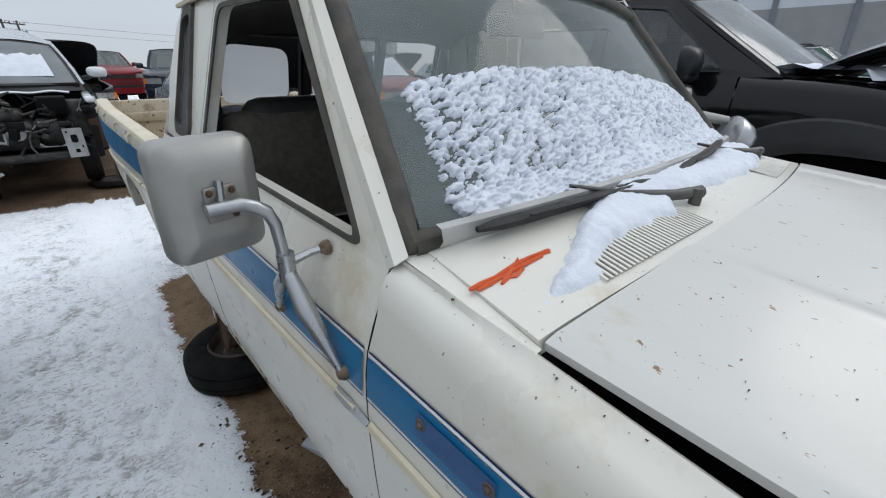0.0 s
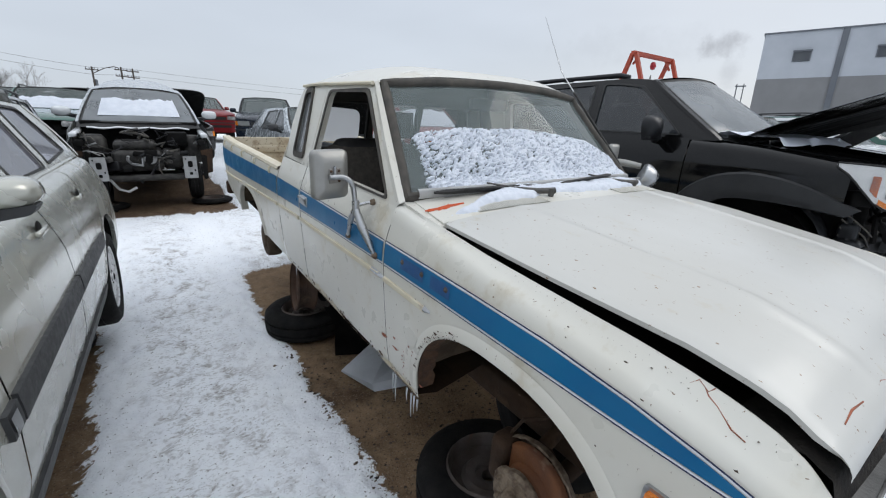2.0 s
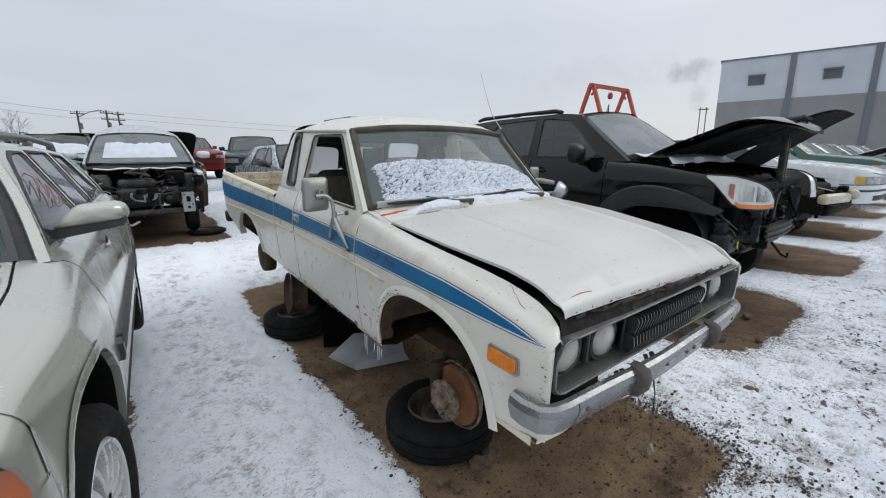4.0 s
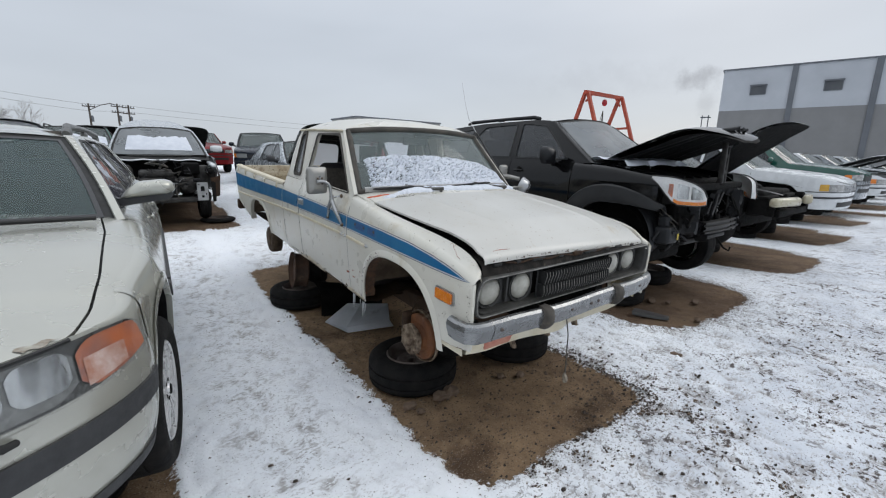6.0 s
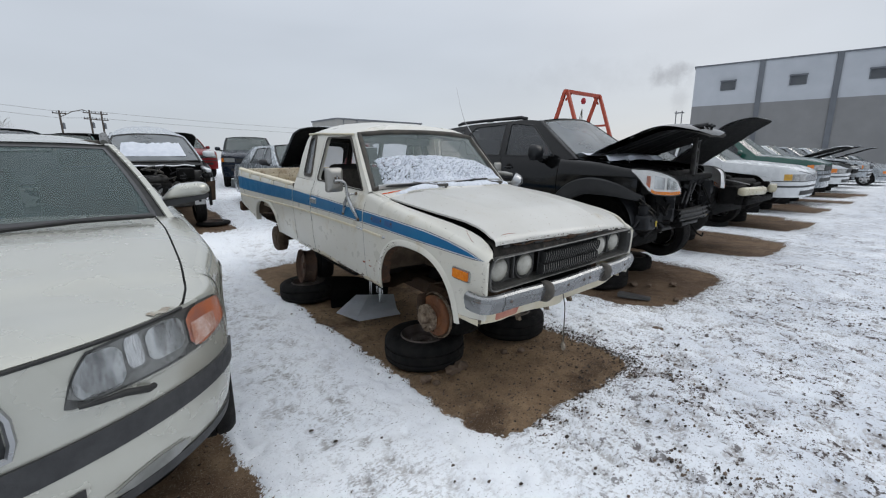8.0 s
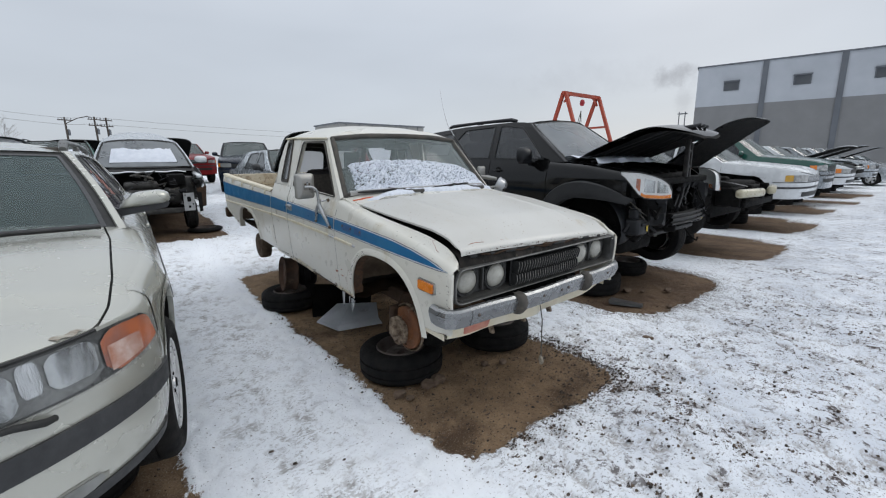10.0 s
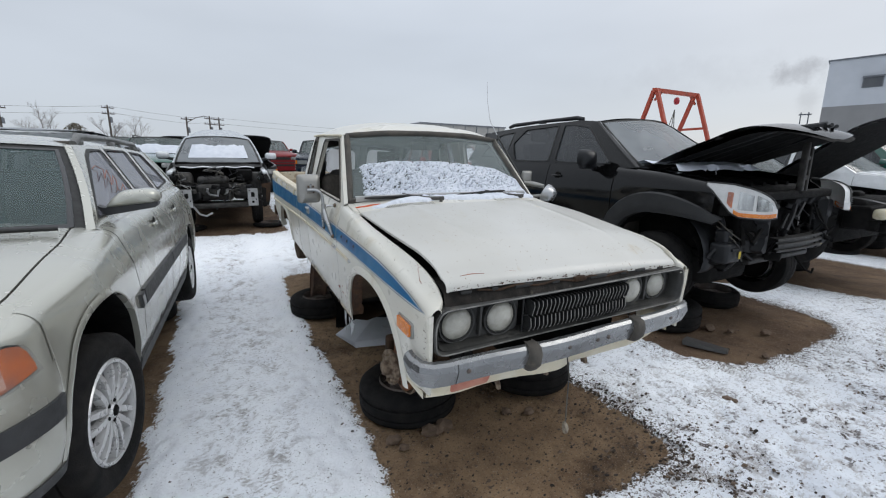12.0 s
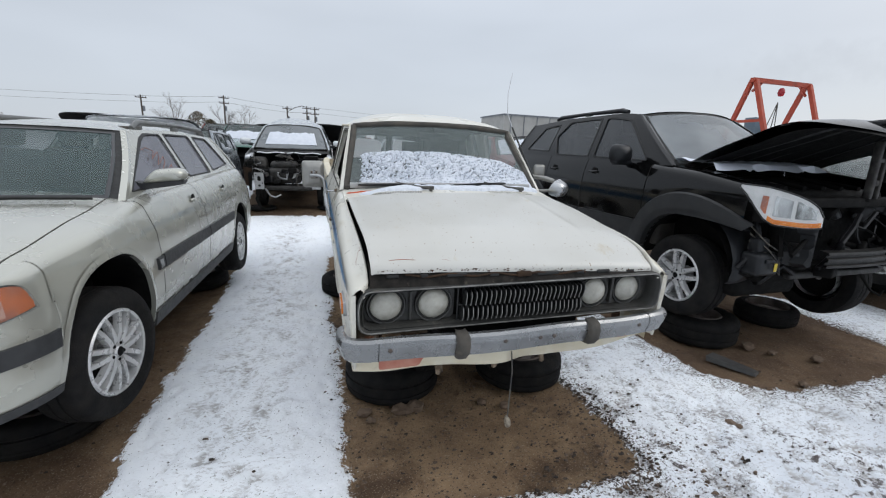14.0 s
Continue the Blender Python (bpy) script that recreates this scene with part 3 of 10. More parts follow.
# ---- the old white pickup, nose down on loose tyres ----
TRUCK = pose(1.52, 0.41, 0.509, 3.4, 0, 0)
truck = thing("pickup_truck", TRUCK, "old cream-white pickup with blue stripe, wheels removed, on loose tyres", "pickup truck")


def t_side(y, z):
    """Half width of the truck's side at y along it and z up."""
    x = lerp(z, [-0.05, 0.09, 0.20, 0.35, 0.47, 0.56, 0.62, 0.66, 0.70, 0.76], [0.735, 0.752, 0.768, 0.779, 0.786, 0.787, 0.783, 0.772, 0.757, 0.733])
    x -= 0.012 * max(0.0, (-0.25 - y) / 0.4) ** 2
    return x - 0.03 * max(0.0, (y - 3.4) / 0.8) ** 2


def t_arch(y, sill, cy, top, half, low):
    """Lower edge of the side with a wheel opening round cy."""
    u = abs(y - cy) / half
    return max(sill, low + (top - low) * (1 - u ** 2.6) ** (1 / 2.2)) if u < 1 else sill


FRONT_ARCH = (0.045, 0.482, 0.405, 0.10)
REAR_ARCH = (3.03, 0.385, 0.41, 0.08)


def t_fender_top(y):
    return lerp(y, [-0.63, -0.58, -0.53, -0.48, -0.41, -0.27, 0.0, 0.2, 0.42, 0.67], [0.572, 0.600, 0.618, 0.630, 0.648, 0.670, 0.699, 0.720, 0.749, 0.777])


def t_fender_rim(y):
    """Inner top edge of the fender beside the hood."""
    return lerp(y, [-0.606, -0.590, -0.575, -0.545, -0.51, -0.44, -0.35, -0.25, 0.0, 0.2, 0.42, 0.67], [0.568, 0.584, 0.599, 0.626, 0.648, 0.668, 0.683, 0.693, 0.709, 0.723, 0.747, 0.773])


def t_lower(y):
    base = lerp(y, [-0.63, -0.5, -0.36, 0.45, 2.08], [0.225, 0.20, 0.19, 0.09, 0.09])
    return t_arch(y, base, *FRONT_ARCH)


def dense(a, b, n, *arches):
    """Stations along the side, closer together round the wheel openings."""
    ys = set(steps(a, b, n))
    for cy, _, half, _ in arches:
        for k in range(33):
            y = cy - half * math.cos(math.pi * k / 32)
            if a < y < b:
                ys.add(y)
        for e in (-half - 0.001, half + 0.001):
            if a < cy + e < b:
                ys.add(cy + e)
    return sorted(ys)


def lip(bm, s, arch, inset=0.05):
    """The rolled edge round a wheel opening."""
    cy, top, half, low = arch
    rings = []
    for k in range(33):
        y = cy - half * 0.999 * math.cos(math.pi * k / 32)
        z = t_arch(y, low, *arch)
        x = t_side(y, z)
        n = Vector((0, (y - cy) / half, (z - low) / (top - low))).normalized()
        o = Vector((s * x, y, z))
        out = Vector((s, 0, 0))
        rings.append([o + n * 0.045 + out * 0.002, o + n * 0.03 + out * 0.010, o + n * 0.008 + out * 0.012, o + out * 0.004, o - out * inset + n * 0.01])
    return loft(bm, rings)


def front_fender(s):
    bm = bm_new()
    rings = []
    for y in sorted(dense(-0.606, 0.6645, 34, FRONT_ARCH) + [-0.600, -0.594, -0.588, -0.581, -0.574, -0.566, -0.556, -0.542]):
        zb, zt = t_lower(y), t_fender_top(y)
        r = [(s * (t_side(y, z)), y, z) for z in [zb + (zt - 0.085 - zb) * k / 10 for k in range(11)]]
        xs = t_side(y, zt - 0.085)
        for k in range(1, 6):
            a = math.pi / 2 * k / 5
            r.append((s * (xs - 0.045 * (1 - math.cos(a))), y, zt - 0.085 + 0.072 * math.sin(a)))
        inner = lerp(y, [-0.606, -0.598, -0.590, -0.582, -0.574, -0.556, 0.1, 0.66], [0.724, 0.720, 0.711, 0.702, 0.699, 0.698, 0.706, 0.713])
        zi = t_fender_rim(y)
        r.append((s * (inner + 0.006), y, zi))
        r.append((s * inner, y, zi - 0.003))
        r.append((s * (inner - 0.002), y, zi - 0.010))
        r.append((s * (inner - 0.001), y, zi - 0.034))
        rings.append(r)
    # rolled nose of the fender
    first = rings[0]
    rings.insert(0, [(x * 0.988, y + 0.004, z - 0.002) for x, y, z in first])
    rings[1] = [(x * 0.997, y - 0.004, z) for x, y, z in first]
    loft(bm, rings)
    lip(bm, s, FRONT_ARCH, 0.010)
    f = part("front_fender", bm, M_CREAM, truck)
    cy, top, half, low = FRONT_ARCH
    fl = bm_new()
    rnd = random.Random(41)
    rings = []
    for k in range(49):
        y = cy - half * 0.999 * math.cos(math.pi * k / 48)
        z = t_arch(y, low, *FRONT_ARCH)
        n = Vector((0, (y - cy) / half, (z - low) / (top - low))).normalized()
        o = Vector((s * (t_side(y, z) - 0.008), y, z)) + n * 0.004
        deep = 0.035 + 0.05 * max(0.0, k / 48 - 0.6) + 0.02 * rnd.random()
        rings.append([o, o - Vector((s * deep * 0.5, 0, 0)) - n * 0.006 * rnd.random(), o - Vector((s * deep, 0, 0)) - n * (0.004 + 0.012 * rnd.random())])
    loft(fl, rings)
    part("arch_flange", fl, M_RUST_DARK, f, "rusted inner arch flange")
    return f


mirrored(front_fender)


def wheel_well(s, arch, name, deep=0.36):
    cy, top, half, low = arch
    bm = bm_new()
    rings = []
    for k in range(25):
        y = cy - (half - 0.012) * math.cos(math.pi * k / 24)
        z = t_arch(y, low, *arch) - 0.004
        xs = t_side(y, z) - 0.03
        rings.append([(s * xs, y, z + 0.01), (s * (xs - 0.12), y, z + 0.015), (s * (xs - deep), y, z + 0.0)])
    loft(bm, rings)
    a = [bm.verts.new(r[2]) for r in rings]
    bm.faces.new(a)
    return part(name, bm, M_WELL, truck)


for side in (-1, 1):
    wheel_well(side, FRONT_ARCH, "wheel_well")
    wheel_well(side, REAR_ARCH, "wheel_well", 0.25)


def hood_edge(y):
    return lerp(y, [-0.668, -0.587, -0.562, -0.540, -0.495, -0.446, -0.34, -0.25, 0.0, 0.128, 0.42], [0.620, 0.648, 0.662, 0.672, 0.696, 0.710, 0.726, 0.729, 0.737, 0.743, 0.757])


def hood_z(x, y):
    """Height of the hood, which sits ajar: its near front corner stands up, the far one is down."""
    u = max(0.0, (y + 0.585) / 1.0)
    v = x / (0.688 + 0.010 * u)
    crown = (0.019 + 0.010 * u) * (1 - min(1.0, abs(v)) ** 3.0) + 0.011 * (1 - max(0.0, (min(1.0, abs(v)) - 0.58) / 0.42))
    crease = 0.005 * max(0.0, 1 - abs(abs(v) - 0.58) / 0.05)
    tilt = 0.032 * (v + 1) * max(0.0, min(1.0, (0.15 - y) / 0.73)) ** 1.3
    return hood_edge(y) + (crown + crease) * min(1.0, 0.30 + u * 2.5) - tilt


def hood():
    """Lid with a soft crown, a crease along each side, a rolled front lip and turned-down edges."""
    bm = bm_new()
    rings = []
    for y in [-0.585, -0.583, -0.577, -0.566] + steps(-0.55, -0.40, 8) + steps(-0.37, 0.4215, 20):
        u = (y + 0.585) / 1.0
        half = 0.688 + 0.010 * u
        drop = {-0.585: 0.024, -0.583: 0.012, -0.577: 0.005}.get(y, 0.0)
        r = []
        for k in range(-40, 41):
            v = k / 40
            x = half * v
            bow = 0.006 * (1 - abs(v) ** 2.4) * max(0.0, min(1.0, (-0.30 - y) / 0.33))
            back = 0.048 * (1 - v * v) * max(0.0, (y - 0.1) / 0.315)
            r.append((x, y - bow - back, hood_z(x, y) - drop))
        e0, e1 = r[0], r[-1]
        k = max(0.15, min(1.0, (y + 0.585) / 0.05))
        r = [(e0[0] + 0.012, e0[1], e0[2] - 0.020 * k), (e0[0] + 0.002, e0[1], e0[2] - 0.016 * k), (e0[0], e0[1], e0[2] - 0.004 * k)] + r[1:-1] + [(e1[0], e1[1], e1[2] - 0.004 * k), (e1[0] - 0.002, e1[1], e1[2] - 0.016 * k), (e1[0] - 0.012, e1[1], e1[2] - 0.020 * k)]
        rings.append(r)
    loft(bm, rings)
    return part("hood", bm, M_HOOD, truck, "chalky white hood with rust-chipped front edge")


hood()

# near-black boxes stand in for the engine bay's shade behind the hood's gaps
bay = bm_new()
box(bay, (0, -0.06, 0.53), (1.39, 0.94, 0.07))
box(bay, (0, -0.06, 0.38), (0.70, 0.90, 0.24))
part("bay_shade", bay, M_DARK, truck, smooth=False)


def cowl_place(v, u):
    """The cowl: v from -1 to 1 across, u from 0 at the hood to 1 at the windscreen."""
    y = (0.424 - 0.048 * (1 - v * v)) * (1 - u) + (0.665 - 0.07 * (1 - v * v)) * u
    half = 0.700 * (1 - u) + 0.672 * u
    return Vector((half * v, y, 0.756 + 0.022 * u + 0.032 * (1 - abs(v) ** 3)))


def cowl():
    bm = bm_new()
    rings = [[cowl_place(k / 16, 0.0) + Vector((0, 0.0, -0.02)) for k in range(-16, 17)]]
    rings += [[cowl_place(k / 16, u) for k in range(-16, 17)] for u in [0.012] + steps(0.1, 1.0, 8)]
    rings = [[r[0] + Vector((-0.002, 0, -0.025)), r[0] + Vector((-0.002, 0, -0.002))] + r[1:-1] + [r[-1] + Vector((0.002, 0, -0.002)), r[-1] + Vector((0.002, 0, -0.025))] for r in rings]
    loft(bm, rings)
    c = part("cowl_panel", bm, M_CREAM, truck)
    for s in (-1, 1):
        f = bm_new()
        loft(f, [[Vector((s * 0.715, y, t_fender_top(y) - 0.004)), Vector((s * (0.704 - 0.03 * (y - 0.42) / 0.245), y, t_fender_top(y) - 0.002)), Vector((s * (0.703 - 0.03 * (y - 0.42) / 0.245), y, t_fender_top(y) - 0.02))] for y in steps(0.42, 0.665, 6)])
        part("fender_shelf", f, M_CREAM, truck)
    return c


cowl()


def cowl_vent(v0, v1):
    """Slotted air intake in the cowl."""
    n = 30
    base = bm_new()
    # near-black sheet laid on the cowl paints the shade in the slots
    loft(base, [[cowl_place(v, u) + Vector((0, 0, 0.0015)) for u in (0.10, 0.36)] for v in steps(v0, v1, 10)])
    vent = part("cowl_vent", base, M_DARK, truck, smooth=False)
    for k in range(n + 1):
        bm = bm_new()
        v = v0 + (v1 - v0) * k / n
        a, b = cowl_place(v, 0.09), cowl_place(v + 0.012, 0.37)
        w = Vector((0.0028, 0, 0))
        loft(bm, [[a - w, a - w + Vector((0, 0, 0.004)), a + w + Vector((0, 0, 0.004)), a + w], [b - w, b - w + Vector((0, 0, 0.004)), b + w + Vector((0, 0, 0.004)), b + w]])
        part("slat", bm, M_CREAM, vent)
    return vent


cowl_vent(-0.79, -0.34)
cowl_vent(0.34, 0.79)


# cab
def t_cab(y, z):
    """Half width of the cab above the belt line."""
    x = lerp(z, [0.70, 0.76, 0.95, 1.15, 1.19], [0.757, 0.733, 0.692, 0.632, 0.612])
    return x - 0.012 * max(0.0, (y - 1.75) / 0.3)


DOOR_WIN = rounded([(0.745, 0.768), (1.585, 0.772), (1.535, 1.142), (1.105, 1.150)], 0.035)
QUARTER = rounded([(1.715, 0.800), (1.905, 0.792), (1.885, 1.140), (1.765, 1.150)], 0.045)


def door(s):
    rings = []
    bm = bm_new()
    for y in steps(0.668, 1.632, 20):
        r = [(s * t_side(y, z), y, z) for z in steps(0.105, 0.755, 16)]
        rings.append(r)
    loft(bm, rings)
    surf = lambda y, z: (s * t_cab(y, z), y, z)
    panel(bm, [(0.668, 0.755), (1.632, 0.755), (1.585, 1.168), (1.06, 1.172)], [DOOR_WIN], surf, 0.03)
    d = part("door", bm, M_CREAM, truck)
    seal = bm_new()
    ring_strip(seal, DOOR_WIN, surf, 0.020, 0.004)
    part("window_seal", seal, M_GASKET, d)
    inner = bm_new()
    loft(inner, [[(s * (t_side(y, 0.5) - 0.055), y, z) for z in (0.12, 0.45, 0.76)] for y in steps(0.68, 1.62, 6)])
    part("inner_panel", inner, M_INTERIOR, d)
    h = bm_new()
    xs = t_side(1.56, 0.6)
    box(h, (s * (xs + 0.004), 1.56, 0.592), (0.012, 0.115, 0.05), 0.004)
    box(h, (s * (xs + 0.014), 1.56, 0.606), (0.014, 0.10, 0.016), 0.004)
    part("handle", h, M_CHROME, d, "chrome flap handle")
    if s > 0:
        gl = bm_new()
        gl.faces.new([gl.verts.new((s * (t_cab(y, z) - 0.014), y, z)) for y, z in DOOR_WIN])
        part("pane", gl, M_GLASS_CLEAR, d)
    return d


mirrored(door)


def cab_side(s):
    """Rear quarter of the cab with its narrow window."""
    bm = bm_new()
    loft(bm, [[(s * t_side(y, z), y, z) for z in steps(0.09, 0.755, 16)] for y in steps(1.640, 2.075, 8)])
    surf = lambda y, z: (s * t_cab(y, z), y, z)
    panel(bm, [(1.640, 0.755), (2.078, 0.755), (2.045, 0.95), (2.0, 1.10), (1.955, 1.165), (1.592, 1.172)], [QUARTER], surf, 0.03)
    c = part("cab_quarter", bm, M_CREAM, truck)
    seal = bm_new()
    ring_strip(seal, QUARTER, surf, 0.028, 0.010)
    part("window_seal", seal, M_GASKET, c)
    gl = bm_new()
    panel(gl, QUARTER, [], lambda y, z: (s * (t_cab(y, z) - 0.006), y, z), 0)
    part("pane", gl, M_GLASS_HAZE, c)
    return c


mirrored(cab_side)


def ws_point(u, v):
    """The windscreen: u from -1 to 1 across, v from 0 at the base to 1 at the top."""
    half = 0.722 + (0.632 - 0.722) * v
    bow = 0.075 * (1 - u * u)
    return Vector((half * u, 0.665 + 0.385 * v - bow, 0.772 + 0.41 * v + 0.022 * (1 - u * u) * v + 0.014 * (1 - u * u)))


M_TRIM_LIGHT = mat("dull_pale_trim", (0.42, 0.42, 0.41), (0.30, 0.30, 0.29), 10, 0.4, metal=0.3, bump=0.1, dirt=(0.16, 0.14, 0.12), dscale=9, damt=0.25)


def windscreen():
    bm = bm_new()
    loft(bm, [[ws_point(-0.93 + 1.86 * i / 20, 0.05 + 0.90 * j / 10) for i in range(21)] for j in range(11)])
    w = part("windscreen", bm, M_GLASS, truck, "greenish laminated windscreen")
    w.visible_shadow = False
    loop = [(-0.96 + 1.92 * i / 24, 0.025) for i in range(25)] + [(0.96 - 0.005 * j, 0.025 + 0.95 * j / 10) for j in range(1, 10)] + \
           [(0.945 - 1.89 * i / 24, 0.975) for i in range(25)] + [(-0.945 - 0.0016 * j, 0.975 - 0.95 * j / 10) for j in range(1, 10)]
    g = bm_new()
    pts = [ws_point(u, v) for u, v in loop]
    tube(g, pts + [pts[0], pts[1]], 0.021, 8, caps=False)
    part("windscreen_gasket", g, M_GASKET, truck, "cracked grey rubber gasket")
    tr = bm_new()
    loft(tr, [[ws_point(-0.93 + 1.80 * i / 20, 0.030) + Vector((0, -0.016 - a, b)) for i in range(21)] for a, b in ((0.010, 0.034), (0.022, 0.030), (0.027, 0.012), (0.020, 0.000))])
    part("lower_trim", tr, M_TRIM_LIGHT, truck, "dull silver trim under the windscreen")
    for s in (-1, 1):
        p = bm_new()
        rings = []
        for j in range(13):
            v = j / 12
            a = ws_point(s * 0.985, v)
            y1 = 0.672 + (1.075 - 0.672) * v
            z1 = 0.756 + (1.172 - 0.756) * v
            b = Vector((s * t_cab(y1, z1), y1, z1))
            mid = (a + b) / 2 + Vector((s * 0.012, -0.014, 0.004))
            rings.append([a + Vector((-s * 0.01, 0.02, 0)), a + Vector((0, -0.012, 0.004)), mid, b, b + Vector((-s * 0.03, 0.01, 0))])
        loft(p, rings)
        part("windscreen_pillar", p, M_CREAM, truck)


windscreen()


def roof():
    bm = bm_new()
    rings = []
    for y in [1.035, 1.045, 1.07] + steps(1.10, 1.93, 12) + [1.97, 2.0, 2.025]:
        r = []
        zc = lerp(y, [1.035, 1.10, 1.4, 1.75, 1.9, 2.025], [1.226, 1.260, 1.290, 1.280, 1.255, 1.18])
        ze = lerp(y, [1.035, 1.10, 1.7, 1.93, 2.0, 2.025], [1.178, 1.176, 1.172, 1.165, 1.12, 1.10])
        for k in range(-16, 17):
            v = k / 16
            half = t_cab(y, 1.165) + 0.006
            bow = 0.07 * (1 - v * v) * max(0.0, (1.2 - y) / 0.165)
            r.append((half * v, y - bow, ze + (zc - ze) * (1 - abs(v) ** 3.6)))
        rings.append(r)
    loft(bm, rings)
    part("roof", bm, M_CREAM, truck)
    for s in (-1, 1):
        g = bm_new()
        tube(g, [(s * (t_cab(y, 1.165) + 0.012), y, lerp(y, [1.05, 1.7, 1.95], [1.177, 1.173, 1.163])) for y in steps(1.06, 1.96, 10)], 0.008, 6)
        part("rain_gutter", g, M_CREAM_EDGE, truck)
    ln = bm_new()
    loft(ln, [[(0.58 * k / 8, y, 1.135 + 0.055 * (1 - (k / 8) ** 2) - drop) for k in range(-8, 9)] for y, drop in ((1.11, 0.0), (1.5, -0.02), (1.82, 0.0), (1.91, 0.03), (1.945, 0.075))])
    part("headliner", ln, M_LINING, truck)


roof()


def cab_back():
    bm = bm_new()
    wins = [rounded([(a, 0.80), (b, 0.80), (b, 1.10), (a, 1.10)], 0.03) for a, b in ((-0.54, -0.20), (-0.17, 0.17), (0.20, 0.54))]
    surf = lambda x, z: (x, 2.078 - 0.11 * max(0, z - 0.76) / 0.4, z)
    tmp = bm_new()
    panel(tmp, [(-0.73, 0.10), (0.73, 0.10), (0.735, 0.76), (0.60, 1.14), (0.5, 1.175), (-0.5, 1.175), (-0.60, 1.14), (-0.735, 0.76)], wins, surf, 0)
    b = part("cab_back", tmp, M_CREAM, truck)
    inner = bm_new()
    panel(inner, [(-0.68, 0.30), (0.68, 0.30), (0.69, 0.74), (0.575, 1.11), (0.48, 1.14), (-0.48, 1.14), (-0.575, 1.11), (-0.69, 0.74)], wins, lambda x, z: (x, surf(x, z)[1] - 0.022, z), 0)
    part("rear_lining", inner, M_LINING, b)
    for w in wins:
        g = bm_new()
        panel(g, w, [], surf, 0)
        p = part("pane", g, M_GLASS_CLEAR, b)
        sl = bm_new()
        pts = [surf(*q) for q in w]
        tube(sl, pts + pts[:2], 0.014, 6, caps=False)
        part("window_seal", sl, M_BLACK, p)
        # rime on the pane and snow lying along its foot
        a, b_ = min(q[0] for q in w), max(q[0] for q in w)
        fr = bm_new()
        if a < 0.0:
            panel(fr, rounded([(a + 0.015, 0.845), (b_ - 0.055, 0.85), (b_ - 0.06, 1.045), (a + 0.03, 1.06)], 0.05), [], lambda x, z: (x, surf(x, z)[1] - 0.004, z), 0)
            part("rime_patch", fr, M_RIME, p, "pale rime on the glass")
        sn = bm_new()
        loft(sn, [[(x, surf(x, 0.81)[1] + 0.004, 0.795), (x, surf(x, 0.81)[1] + 0.006, 0.828 + 0.012 * math.sin(x * 23)), (x, surf(x, 0.81)[1] + 0.045, 0.815), (x, surf(x, 0.81)[1] + 0.06, 0.79)] for x in steps(a + 0.01, b_ - 0.01, 12)])
        part("snow_bank", sn, M_SNOW, p, "snow along the window's foot")


cab_back()


def cabin():
    fl = bm_new()
    box(fl, (0, 1.35, 0.13), (1.42, 1.40, 0.05))
    part("cab_floor", fl, M_INTERIOR, truck, smooth=False)
    sb = bm_new()
    box(sb, (0, 1.32, 0.36), (1.30, 0.50, 0.16), 0.05)
    seat = part("bench_seat", sb, M_CLOTH, truck, "worn bench seat with black vinyl top")
    bk = bm_new()
    box(bk, (0, 1.60, 0.62), (1.30, 0.16, 0.50), 0.05, pose(0, 0, 0, -12, 0, 0))
    part("backrest", bk, M_CLOTH, seat)
    for x in (-0.36, 0.36):
        c = bm_new()
        box(c, (x, 1.64, 0.82), (0.46, 0.13, 0.17), 0.06, pose(0, 0, 0, -12, 0, 0), 3)
        part("headrest", c, M_SEAT, seat)
    da = bm_new()
    loft(da, [[(x, 0.70 - 0.05 * (1 - (x / 0.68) ** 2), 0.765), (x, 0.86, 0.775), (x, 0.96, 0.74), (x, 0.97, 0.60), (x, 0.90, 0.45)] for x in steps(-0.68, 0.68, 10)])
    part("dashboard", da, M_INTERIOR, truck)
    sw = bm_new()
    c = Vector((0.36, 1.06, 0.74))
    m = Matrix.Translation(c) @ pose(0, 0, 0, 62, 0, 0)
    tube(sw, [m @ Vector((0.19 * math.cos(a), 0.19 * math.sin(a), 0)) for a in steps(0, 2 * math.pi, 28)], 0.012, 6, caps=False)
    tube(sw, [m @ Vector((-0.18, 0, 0)), m @ Vector((0, 0, -0.02)), m @ Vector((0.18, 0, 0))], 0.011, 6)
    tube(sw, [c, c + Vector((0, -0.18, -0.10))], 0.025, 8)
    part("steering_wheel", sw, M_SEAT, truck)
    rm = bm_new()
    box(rm, (0.0, 1.06, 1.12), (0.24, 0.03, 0.06), 0.012)
    tube(rm, [(0, 1.07, 1.13), (0, 1.08, 1.20)], 0.006, 6)
    part("rear_view_mirror", rm, M_SEAT, truck)
    sh = bm_new()
    box(sh, (0.02, 1.95, 0.96), (0.17, 0.03, 0.17), 0.01)
    part("jack_box", sh, M_SEAT, truck)


cabin()


